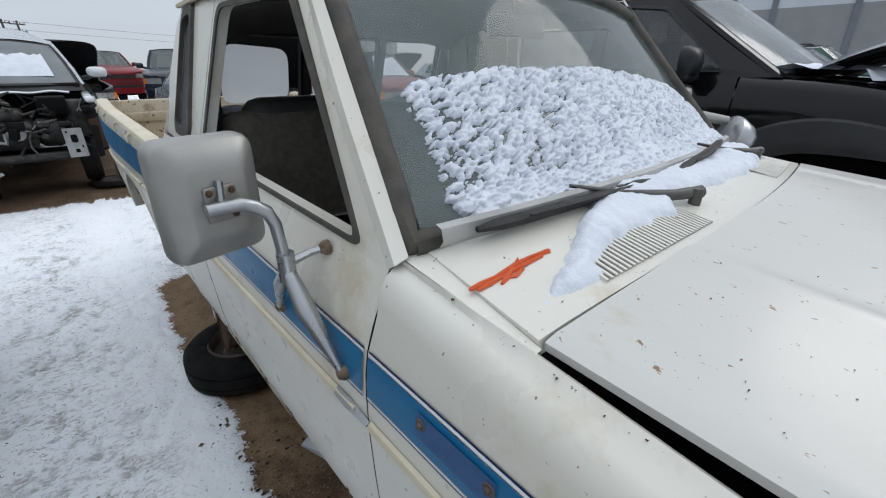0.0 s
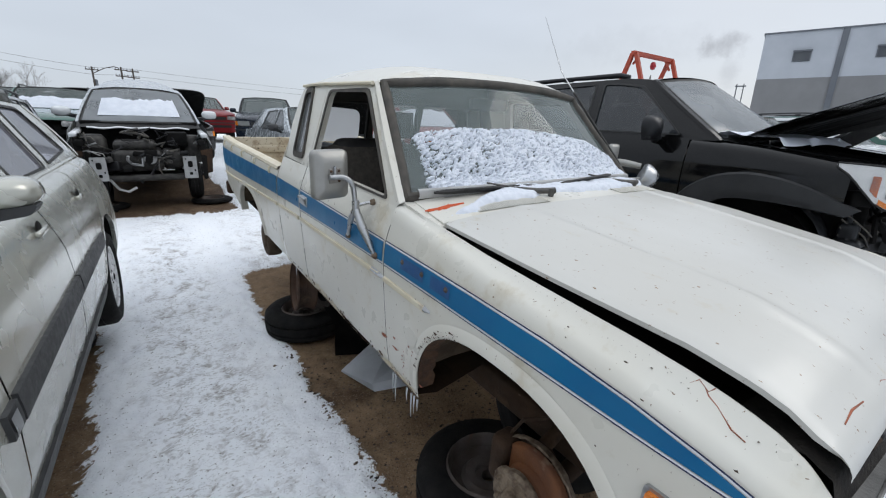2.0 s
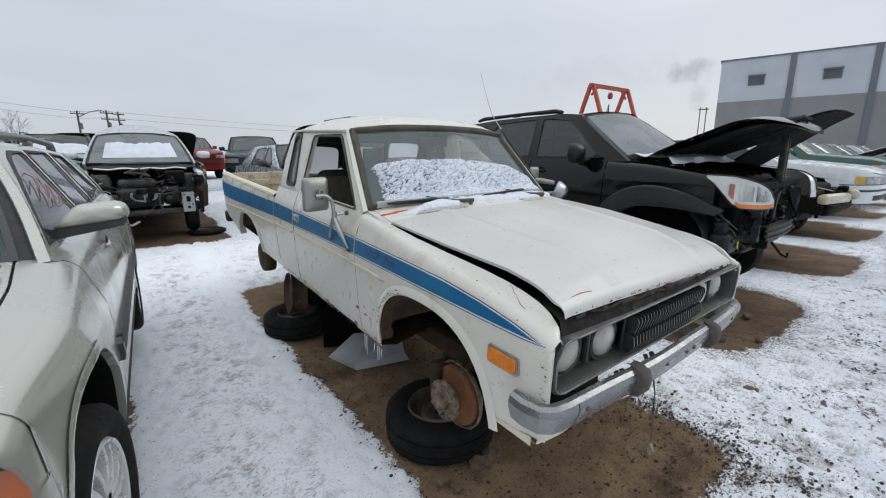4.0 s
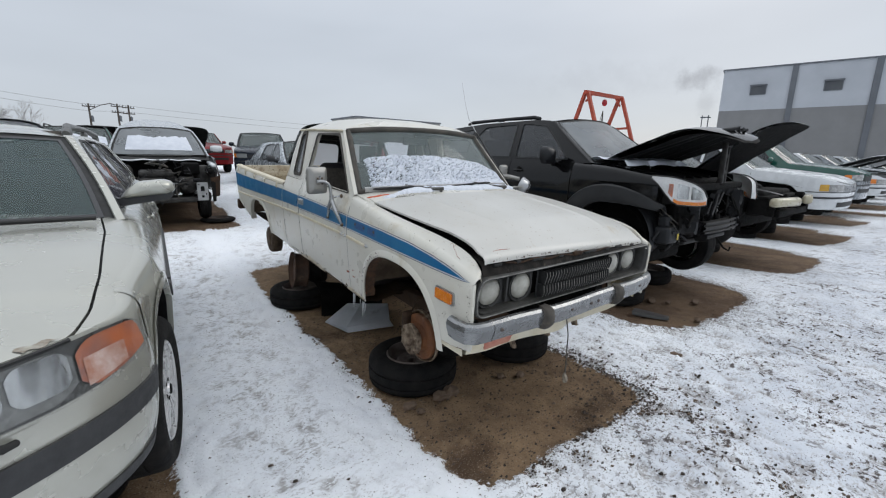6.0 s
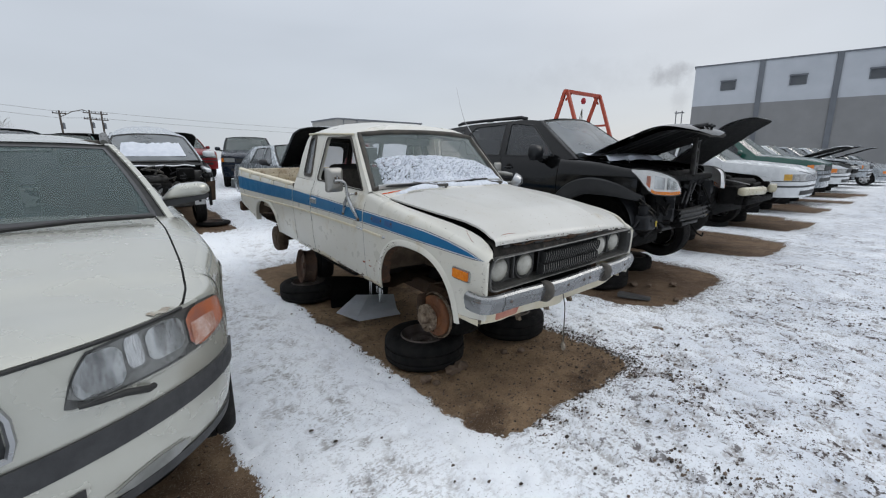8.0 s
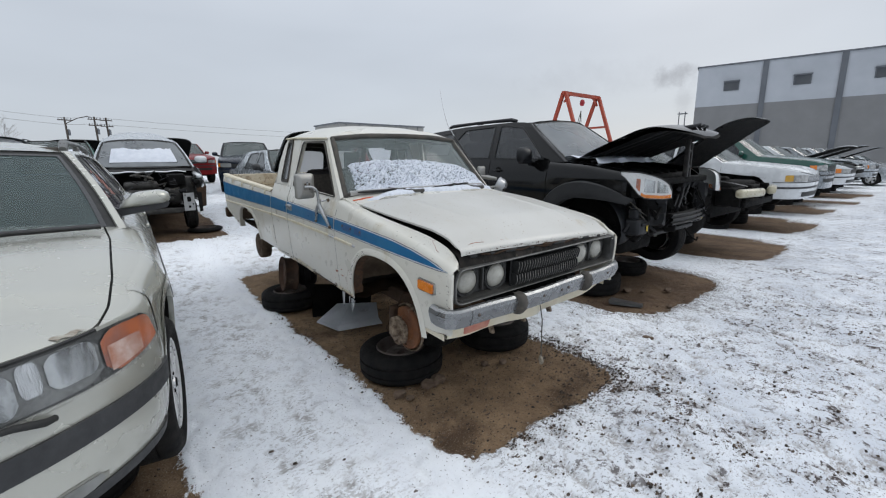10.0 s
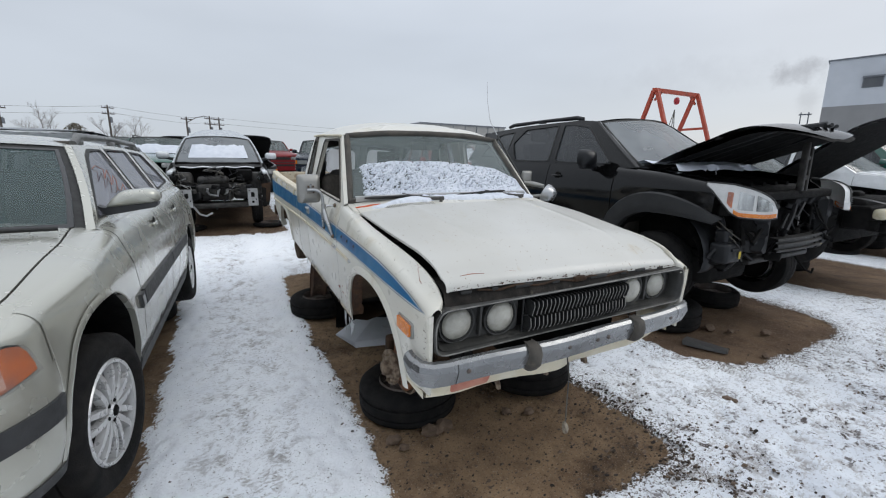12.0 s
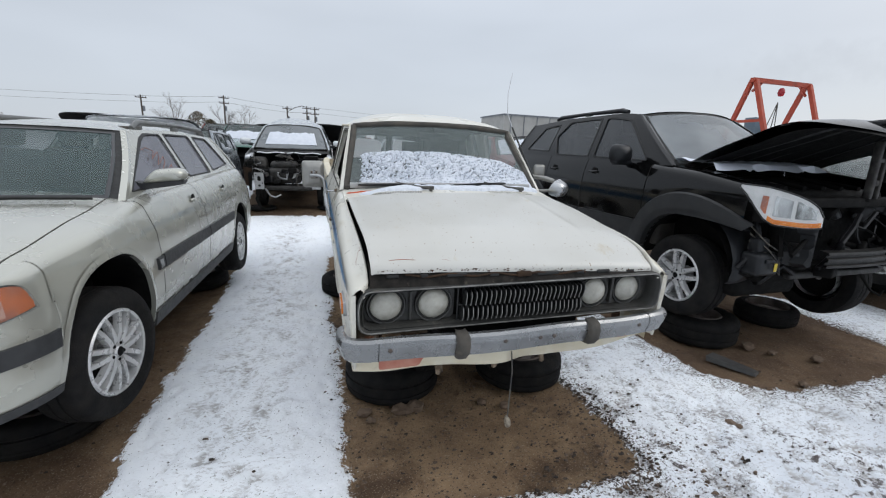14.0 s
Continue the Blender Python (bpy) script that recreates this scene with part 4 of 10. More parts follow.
# bed
def bed():
    for s in (-1, 1):
        bm = bm_new()
        rings = []
        for y in dense(2.085, 4.165, 30, REAR_ARCH):
            low = lerp(y, [2.085, 3.4, 4.165], [0.10, 0.10, 0.235])
            zb = t_arch(y, low, *REAR_ARCH)
            rings.append([(s * t_side(y, z), y, z) for z in [zb + (0.675 - zb) * k / 14 for k in range(15)]])
        # rear corner turns in
        rings.append([(x - s * 0.02, y + 0.018, z) for x, y, z in rings[-1]])
        rings.append([(x - s * 0.06, y + 0.006, z) for x, y, z in rings[-1]])
        loft(bm, rings)
        lip(bm, s, REAR_ARCH)
        b = part("bed_side", bm, M_CREAM, truck)
        r = bm_new()
        loft(r, [[(s * (t_side(y, 0.675) + a), y, 0.675 + h) for a, h in ((0.002, -0.012), (0.010, 0.0), (0.004, 0.016), (-0.02, 0.022), (-0.055, 0.018), (-0.066, 0.004), (-0.066, -0.03))] for y in steps(2.09, 4.17, 12)])
        part("top_rail", r, M_CREAM_EDGE, b, "chipped yellowed rail")
        for k in range(5):
            h = bm_new()
            y = 2.25 + 0.42 * k
            x = t_side(y, 0.66)
            tube(h, [(s * (x - 0.002), y, 0.672), (s * (x + 0.016), y, 0.660), (s * (x + 0.016), y + 0.004, 0.632), (s * (x - 0.002), y + 0.006, 0.622)], 0.007, 6)
            part("rope_hook", h, M_CREAM_EDGE, b)
        iw = bm_new()
        loft(iw, [[(s * 0.695, y, z) for z in steps(0.30, 0.67, 6)] for y in steps(2.14, 4.11, 10)])
        part("inner_wall", iw, M_BED, b)
        wh = bm_new()
        loft(wh, [[(s * 0.695, y, t_arch(y, 0.30, 3.03, 0.47, 0.40, 0.30)), (s * 0.50, y, t_arch(y, 0.30, 3.03, 0.47, 0.40, 0.30)), (s * 0.49, y, 0.30)] for y in dense(2.62, 3.45, 8, (3.03, 0.47, 0.40, 0.30))])
        part("wheel_box", wh, M_BED, b)
    fl = bm_new()
    rings = []
    for k in range(57):
        x = -0.695 + 1.39 * k / 56
        rings.append([(x, y, 0.295 + (0.012 if k % 4 in (1, 2) else 0)) for y in (2.12, 4.13)])
    loft(fl, rings)
    part("bed_floor", fl, M_BED, truck, "ribbed and rust-stained bed floor")
    fw = bm_new()
    box(fw, (0, 2.115, 0.47), (1.43, 0.035, 0.42), 0.008)
    for x in (-0.45, 0, 0.45):
        box(fw, (x, 2.135, 0.48), (0.06, 0.02, 0.36), 0.006)
    part("bed_front_wall", fw, M_BED, truck)
    tg = bm_new()
    box(tg, (0, 4.15, 0.47), (1.42, 0.045, 0.42), 0.010)
    for z in (0.36, 0.56):
        box(tg, (0, 4.122, z), (1.25, 0.02, 0.07), 0.006)
    part("tailgate", tg, M_BED, truck)
    rb = bm_new()
    box(rb, (0, 4.24, 0.16), (1.50, 0.10, 0.13), 0.02)
    for x in (-0.4, 0.4):
        box(rb, (x, 4.12, 0.17), (0.05, 0.25, 0.06), 0.006)
    part("rear_bumper", rb, M_UNDER, truck, "rusty brown rear step bumper")


bed()


# stripe: blue band with white and navy pinstripes, pointed at the nose
def stripe_edges(y):
    """Lower and upper edge of the blue band."""
    lo = lerp(y, [-0.595, -0.55, -0.30, 0.0, 0.35, 0.65, 1.2, 2.08, 4.16], [0.557, 0.560, 0.558, 0.556, 0.556, 0.554, 0.545, 0.520, 0.428])
    hi = lerp(y, [-0.595, -0.55, -0.45, -0.30, -0.1, 0.2, 0.65, 1.2, 2.08, 4.16], [0.558, 0.562, 0.585, 0.606, 0.620, 0.625, 0.628, 0.630, 0.632, 0.592])
    return lo, hi


def band(name, y0, y1, f0, f1, material, off, n=30):
    for s in (-1, 1):
        bm = bm_new()
        rings = []
        for y in steps(y0, y1, n):
            a, b = f0(y), f1(y)
            rings.append([(s * (t_side(y, z) + off), y, z) for z in steps(a, b, 5)])
        loft(bm, rings)
        part(name, bm, material, truck)


TIP = lambda y: max(0.0, min(1.0, (y + 0.595) / 0.06))
LO = lambda d: (lambda y: stripe_edges(y)[0] + d * TIP(y))
HI = lambda d: (lambda y: stripe_edges(y)[1] + d * TIP(y))
for y0, y1 in ((-0.595, 0.660), (0.674, 1.628), (1.645, 2.072), (2.09, 4.15)):
    band("blue_stripe", y0, y1, LO(0), HI(0), M_BLUE, 0.0025, 40)
    if y0 < 1.0:
        band("white_pinstripe", y0, y1, LO(-0.0065), LO(-0.002), M_PIN, 0.0025)
        band("white_pinstripe", y0, y1, HI(0.002), HI(0.0065), M_PIN, 0.0025)
        band("navy_pinstripe", y0, y1, LO(-0.0100), LO(-0.0065), M_NAVY, 0.0025)
        band("navy_pinstripe", y0, y1, HI(0.0065), HI(0.0100), M_NAVY, 0.0025)


# side moulding in three lengths
def moulding(y0, y1, z0, z1):
    for s in (-1, 1):
        bm = bm_new()
        rings = []
        for y in steps(y0, y1, 10):
            z = z0 + (z1 - z0) * (y - y0) / (y1 - y0)
            w = 0.011
            x = t_side(y, z)
            rings.append([(s * (x + 0.001), y, z - w), (s * (x + 0.008), y, z - w * 0.8), (s * (x + 0.010), y, z), (s * (x + 0.008), y, z + w * 0.8), (s * (x + 0.001), y, z + w)])
        loft(bm, rings, caps=True)
        part("side_moulding", bm, M_CREAM_EDGE, truck, "yellowed moulding strip")


moulding(0.385, 0.655, 0.489, 0.492)
moulding(0.70, 1.62, 0.493, 0.475)
moulding(1.66, 2.06, 0.473, 0.458)
moulding(2.10, 2.62, 0.455, 0.43)
moulding(2.66, 4.12, 0.43, 0.345)
for s in (-1, 1):
    tip = bm_new()
    loft(tip, [[(s * (t_side(y, 0.49) + 0.002), y, 0.491 - w), (s * (t_side(y, 0.49) + h), y, 0.491), (s * (t_side(y, 0.49) + 0.002), y, 0.491 + w)] for y, w, h in ((0.35, 0.002, 0.004), (0.385, 0.013, 0.012))])
    part("moulding_tip", tip, M_CHROME, truck)
    tip = bm_new()
    loft(tip, [[(s * (t_side(y, 0.49) + 0.002), y, 0.493 - w), (s * (t_side(y, 0.49) + h), y, 0.493), (s * (t_side(y, 0.49) + 0.002), y, 0.493 + w)] for y, w, h in ((0.66, 0.005, 0.010), (0.72, 0.014, 0.014), (0.76, 0.013, 0.012))])
    part("moulding_tip", tip, M_CHROME, truck)
    # old emblem holes in the stripe
    em = bm_new()
    for y0, y1 in ((0.26, 0.36), (0.40, 0.54)):
        loft(em, [[(s * (t_side(y, z) + 0.0042), y, z) for z in (0.575, 0.597, 0.617)] for y in steps(y0, y1, 5)])
    part("emblem_ghost", em, mat("darker_unfaded_blue", (0.018, 0.075, 0.20), (0.028, 0.10, 0.25), 20, 0.4), truck)
    for y in (0.28, 0.41, 0.53):
        b = bm_new()
        x = t_side(y, 0.60)
        lathe(b, [(0.0, 0.006), (0.004, 0.006), (0.005, 0.002), (0.009, 0.0015), (0.010, 0.0)], Matrix.Translation((s * (x + 0.004), y, 0.600)) @ pose(0, 0, 0, 0, s * 90, 0), 10)
        part("emblem_stud", b, M_STEEL_RIM, truck)

# side marker lamps
for s in (-1, 1):
    y0, y1, z0, z1 = -0.502, -0.362, 0.412, 0.478
    fr = bm_new()
    x = t_side(-0.43, 0.44)
    prism(fr, rounded([(y0, z0), (y1, z0), (y1, z1), (y0, z1)], 0.012), s * (x - 0.03), s * (x + 0.010), 0)
    mk = part("side_marker", fr, M_CHROME, truck)
    ln = bm_new()
    prism(ln, rounded([(y0 + 0.008, z0 + 0.008), (y1 - 0.008, z0 + 0.008), (y1 - 0.008, z1 - 0.008), (y0 + 0.008, z1 - 0.008)], 0.008), s * (x + 0.004), s * (x + 0.018), 0)
    part("lens", ln, M_AMBER, mk, "amber side marker lens")


# nose: surround, lamps, grille, bumper, valance
def nose_y(x):
    return -0.575 - 0.03 * (1 - (x / 0.77) ** 2)


def nose():
    outline = rounded([(-0.742, 0.376), (0.742, 0.376), (0.748, 0.50), (0.722, 0.566), (-0.722, 0.566), (-0.748, 0.50)], 0.045)
    bm = bm_new()
    cz = 0.47
    rings = []
    for x, z in outline + outline[:1]:
        rings.append([(x * k, nose_y(x) + d, cz + (z - cz) * kz) for k, kz, d in ((1.0, 1.0, 0.02), (1.0, 1.0, -0.030), (0.990, 0.95, -0.035), (0.982, 0.90, -0.024), (0.976, 0.87, -0.018), (0.972, 0.84, -0.024), (0.964, 0.80, -0.012), (0.956, 0.76, 0.044))])
    loft(bm, rings)
    sur = part("grille_surround", bm, M_SURROUND, truck, "dusty grey grille surround with worn edge")
    edge_ = bm_new()
    tube(edge_, [(x * 0.991, nose_y(x) - 0.036, cz + (z - cz) * 0.955) for x, z in outline + outline[:2]], 0.0032, 6, caps=False)
    part("worn_edge", edge_, M_TRIM_WORN, sur, "pale worn edge of the surround")
    # near-black sheet paints the deep shade behind the lamps
    bk_ = bm_new()
    loft(bk_, [[(x, nose_y(x) + d, z) for d, z in ((0.04, 0.388), (0.10, 0.39), (0.10, 0.556), (0.04, 0.558))] for x in steps(-0.72, 0.72, 12)])
    part("nose_backing", bk_, M_DARK, sur)
    lamp_x = (-0.622, -0.420, 0.378, 0.578)
    disc = lambda cx, r: [(cx + r * math.cos(a), 0.474 + r * math.sin(a)) for a in steps(0, 2 * math.pi, 28)[:-1]]
    for a, b, cs in ((-0.716, -0.326, lamp_x[:2]), (0.293, 0.716, lamp_x[2:])):
        pl = bm_new()
        panel(pl, rounded([(a, 0.398), (b, 0.398), (b, 0.548), (a, 0.548)], 0.03), [disc(c, 0.0845) for c in cs], lambda x, z: (x, nose_y(x) + 0.038, z), 0)
        rb = (cs[0] + cs[1]) / 2
        box(pl, (rb, nose_y(rb) + 0.026, 0.474), (0.012, 0.028, 0.13), 0.004)
        part("lamp_plate", pl, M_SURROUND, sur)
    # cross panel over the grille; black boxes paint the shade of its pressed slots
    def header(x, k):
        top = max(0.575, hood_z(x, -0.57) - 0.024)
        y, z = ((nose_y(x) - 0.012, 0.560), (nose_y(x) - 0.004, 0.568), (nose_y(x) + 0.012, 0.572 + (top - 0.572) * 0.7), (nose_y(x) + 0.05, top), (nose_y(x) + 0.16, top - 0.004))[k]
        return Vector((x, y, z))

    up = bm_new()
    loft(up, [[header(x, k) for k in range(5)] for x in steps(-0.692, 0.692, 24)])
    hp = part("front_cross_panel", up, M_DUSTY, truck, "dusty brown panel under the hood's edge")
    for x, w in ((-0.60, 0.05), (-0.47, 0.03), (-0.33, 0.09), (-0.16, 0.04), (0.10, 0.11), (0.27, 0.04), (0.40, 0.07), (0.56, 0.05)):
        sl = bm_new()
        box(sl, header(x, 2) + Vector((0, -0.003, -0.004)), (w, 0.016, 0.016), 0.004)
        part("slot_dark", sl, M_BLACK, hp)
    lt = bm_new()
    tube(lt, [header(x, 2) + Vector((0, -0.006, 0.006 * math.sin(x * 31) - 0.004)) for x in steps(-0.55, 0.30, 24)], 0.005, 6)
    part("latch_cable", lt, M_UNDER, hp)
    la = bm_new()
    box(la, header(-0.02, 2) + Vector((0, -0.006, -0.004)), (0.07, 0.022, 0.022), 0.006)
    part("hood_latch", la, M_UNDER, hp)
    for x in lamp_x:
        y = nose_y(x)
        c = Matrix.Translation((x, y + 0.034, 0.474)) @ pose(0, 0, 0, 90, 0, 0)
        bu = bm_new()
        lathe(bu, [(0.080, -0.03), (0.085, 0.004), (0.081, 0.012), (0.075, 0.010), (0.073, 0.0), (0.072, -0.02)], c, 36)
        hl = part("headlamp", bu, M_SURROUND, truck)
        rim = bm_new()
        lathe(rim, [(0.0725, -0.01), (0.0735, 0.008), (0.070, 0.012), (0.066, 0.006)], c, 36)
        part("trim_ring", rim, M_SURROUND, hl)
        ln = bm_new()
        lathe(ln, [(0.069, 0.000), (0.065, 0.012), (0.052, 0.024), (0.028, 0.032), (0.0001, 0.035)], c, 36)
        part("lens", ln, M_LAMP, hl, "milky sealed-beam lens")
    # egg-crate of upright blades in two rows
    # near-black sheet behind the blades: the shade between them is in its colour
    bk = bm_new()
    loft(bk, [[(x, nose_y(x) + 0.075, z) for z in (0.392, 0.55)] for x in steps(-0.315, 0.29, 10)])
    gr = part("grille", bk, M_DARK, truck, "black plastic grille of upright blades")
    fr = bm_new()
    pts = [(-0.318, 0.396), (0.300, 0.396), (0.300, 0.546), (-0.318, 0.546), (-0.318, 0.396)]
    for (x0, z0), (x1, z1) in zip(pts, pts[1:]):
        tube(fr, [(x0 + (x1 - x0) * k / 8, nose_y(x0 + (x1 - x0) * k / 8) + 0.012, z0 + (z1 - z0) * k / 8) for k in range(9)], 0.004, 6)
    tube(fr, [(x, nose_y(x) + 0.004, 0.470) for x in steps(-0.318, 0.300, 10)], 0.003, 6)
    part("grille_frame", fr, M_GRILLE, gr)
    blade = None
    for k in range(27):
        for z0, z1 in ((0.400, 0.472), (0.468, 0.542)):
            x = -0.308 + 0.60 * (k + (0.25 if z0 < 0.45 else 0.75)) / 27
            b = bm_new()
            prism(b, [(0.03, z0), (-0.018, z0 + 0.004), (-0.030, z0 + (0.03 if z0 < 0.45 else 0.05)), (-0.024, z1 - 0.006), (0.03, z1)], -0.0021, 0.0021, 0)
            if blade is None:
                o = part("grille_blade", b, M_BLADE, gr, smooth=False)
                o.location = (x, nose_y(x), 0)
                low = blade = o.data
            elif k == 0:
                o = part("grille_blade", b, M_BLADE, gr, smooth=False)
                o.location = (x, nose_y(x), 0)
                high = o.data
            else:
                b.free()
                o = new("grille_blade", low if z0 < 0.45 else high)
                o.parent = gr
                o.location = (x, nose_y(x), 0)
    for me in (low, high):
        me.materials.append(M_TRIM_WORN)
        for f in me.polygons:
            f.material_index = 1 if f.normal.y < -0.5 else 0
    # fender noses beside the surround
    for s in (-1, 1):
        fn = bm_new()
        loft(fn, [[(s * (t_side(-0.60, z) - 0.001), -0.603, z), (s * (t_side(-0.60, z) - 0.008), -0.6115, z), (s * 0.750, nose_y(0.75) - 0.030, z), (s * 0.744, nose_y(0.75) + 0.03, z)] for z in [0.23, 0.30, 0.36, 0.45, 0.52, 0.548]])
        part("fender_nose", fn, M_CREAM, truck)


nose()


def bumper():
    prof = [(0.006, -0.050), (-0.006, -0.046), (-0.012, -0.024), (-0.020, -0.002), (-0.024, 0.02), (-0.018, 0.042), (-0.004, 0.052), (0.012, 0.054)]
    path = []
    for x in steps(-0.70, 0.70, 22):
        path.append((x, -0.632 - 0.030 * (1 - (x / 0.75) ** 2), 0.312 + 0.004 * math.sin(x * 9), (0, -1)))
    left = [(-0.800, -0.50, 0.318, (-1, 0)), (-0.804, -0.55, 0.317, (-0.97, -0.2)), (-0.792, -0.602, 0.315, (-0.75, -0.65)), (-0.755, -0.628, 0.313, (-0.3, -0.95))]
    right = [(-x, y, z, (-nx, ny)) for x, y, z, (nx, ny) in left[::-1]]
    rings = []
    for x, y, z, (nx, ny) in left + path + right:
        q = Vector((nx, ny)).normalized()
        rings.append([(x - q.x * d, y - q.y * d, z + h) for d, h in prof])
    bm = bm_new()
    loft(bm, rings)
    b = part("front_bumper", bm, M_BUMPER, truck, "dull silver bumper with rubber guards", sharp=22)
    for x in (-0.315, 0.325):
        g = bm_new()
        y = -0.632 - 0.030 * (1 - (x / 0.75) ** 2)
        rings = []
        for z, d, w in ((0.252, 0.0, 0.022), (0.258, -0.026, 0.026), (0.29, -0.050, 0.029), (0.33, -0.054, 0.029), (0.362, -0.044, 0.028), (0.374, -0.014, 0.025), (0.373, 0.02, 0.022)):
            rings.append([(x - w, y + 0.012, z), (x - w, y + d + 0.012, z), (x - w * 0.6, y + d, z), (x + w * 0.6, y + d, z), (x + w, y + d + 0.012, z), (x + w, y + 0.012, z)])
        loft(g, rings, caps=True)
        part("bumper_guard", g, M_GASKET, b, "weathered rubber guard")
    for x in (-0.62, -0.12, 0.05, 0.12, 0.6):
        bo = bm_new()
        lathe(bo, [(0.0001, 0.006), (0.007, 0.005), (0.010, 0.001), (0.010, -0.002)], Matrix.Translation((x, -0.632 - 0.030 * (1 - (x / 0.75) ** 2) - 0.022, 0.322)) @ pose(0, 0, 0, 90, 0, 0), 10)
        part("bolt", bo, M_STEEL_RIM, b)
    for x in (-0.665, 0.665):
        sm = bm_new()
        y = -0.632 - 0.030 * (1 - (x / 0.75) ** 2)
        loft(sm, [[(x + w, y + d - 0.001, 0.312 + h) for d, h in prof] for w in (-0.0015, 0.0015)])
        part("bumper_seam", sm, M_BLACK, b)
    # valance, crumpled up on the far side
    v = bm_new()
    edge = lambda x: lerp(x, [-0.76, -0.62, -0.3, -0.02, 0.08, 0.22, 0.4, 0.76], [0.190, 0.174, 0.170, 0.152, 0.160, 0.166, 0.178, 0.206])
    dent = lambda x: 0.022 * math.exp(-((x - 0.02) / 0.07) ** 2) + 0.012 * math.sin(x * 11)
    loft(v, [[(x, -0.570 - 0.03 * (1 - (x / 0.78) ** 2) + d + dent(x) * k, z + (edge(x) - z) * f) for z, d, f, k in ((0.272, 0.02, 0, 0), (0.262, -0.006, 0, 0.3), (0.255, -0.002, 0.4, 0.8), (0.25, 0.004, 0.93, 1), (0.25, 0.014, 1.0, 1), (0.25, 0.05, 0.98, 1))] for x in steps(-0.76, 0.76, 40)])
    va = part("front_valance", v, M_CREAM_EDGE, truck, "bent cream valance below the bumper")
    for x0, x1, z0, z1 in ((-0.655, -0.45, 0.192, 0.248), (0.47, 0.63, 0.226, 0.254)):
        t = bm_new()
        y = -0.570 - 0.03 * (1 - (x0 / 0.78) ** 2)
        prism(t, rounded([(x0, z0), (x1 - 0.03, z0), (x1, z1), (x0, z1)], 0.012), y - 0.010, y + 0.03, 1)
        part("turn_lamp", t, M_REDLENS, va, "faded red-orange turn lamp lens")
    for x in (-0.38, -0.10, 0.16):
        t = bm_new()
        tube(t, [(x, -0.50, 0.20), (x + 0.01, -0.53, 0.10), (x + 0.03, -0.50, 0.085), (x + 0.03, -0.46, 0.16)], 0.012, 6)
        part("tow_eye", t, M_HUB, va)
    for s in (-1, 1):
        w = bm_new()
        loft(w, [[(s * 0.76, -0.555, z), (s * (t_side(-0.5, 0.22) - 0.004), -0.50, z), (s * (t_side(-0.4, 0.22) - 0.004), -0.38, z)] for z in (0.172, 0.22, 0.26)])
        part("valance_corner", w, M_CREAM_EDGE, va)


bumper()


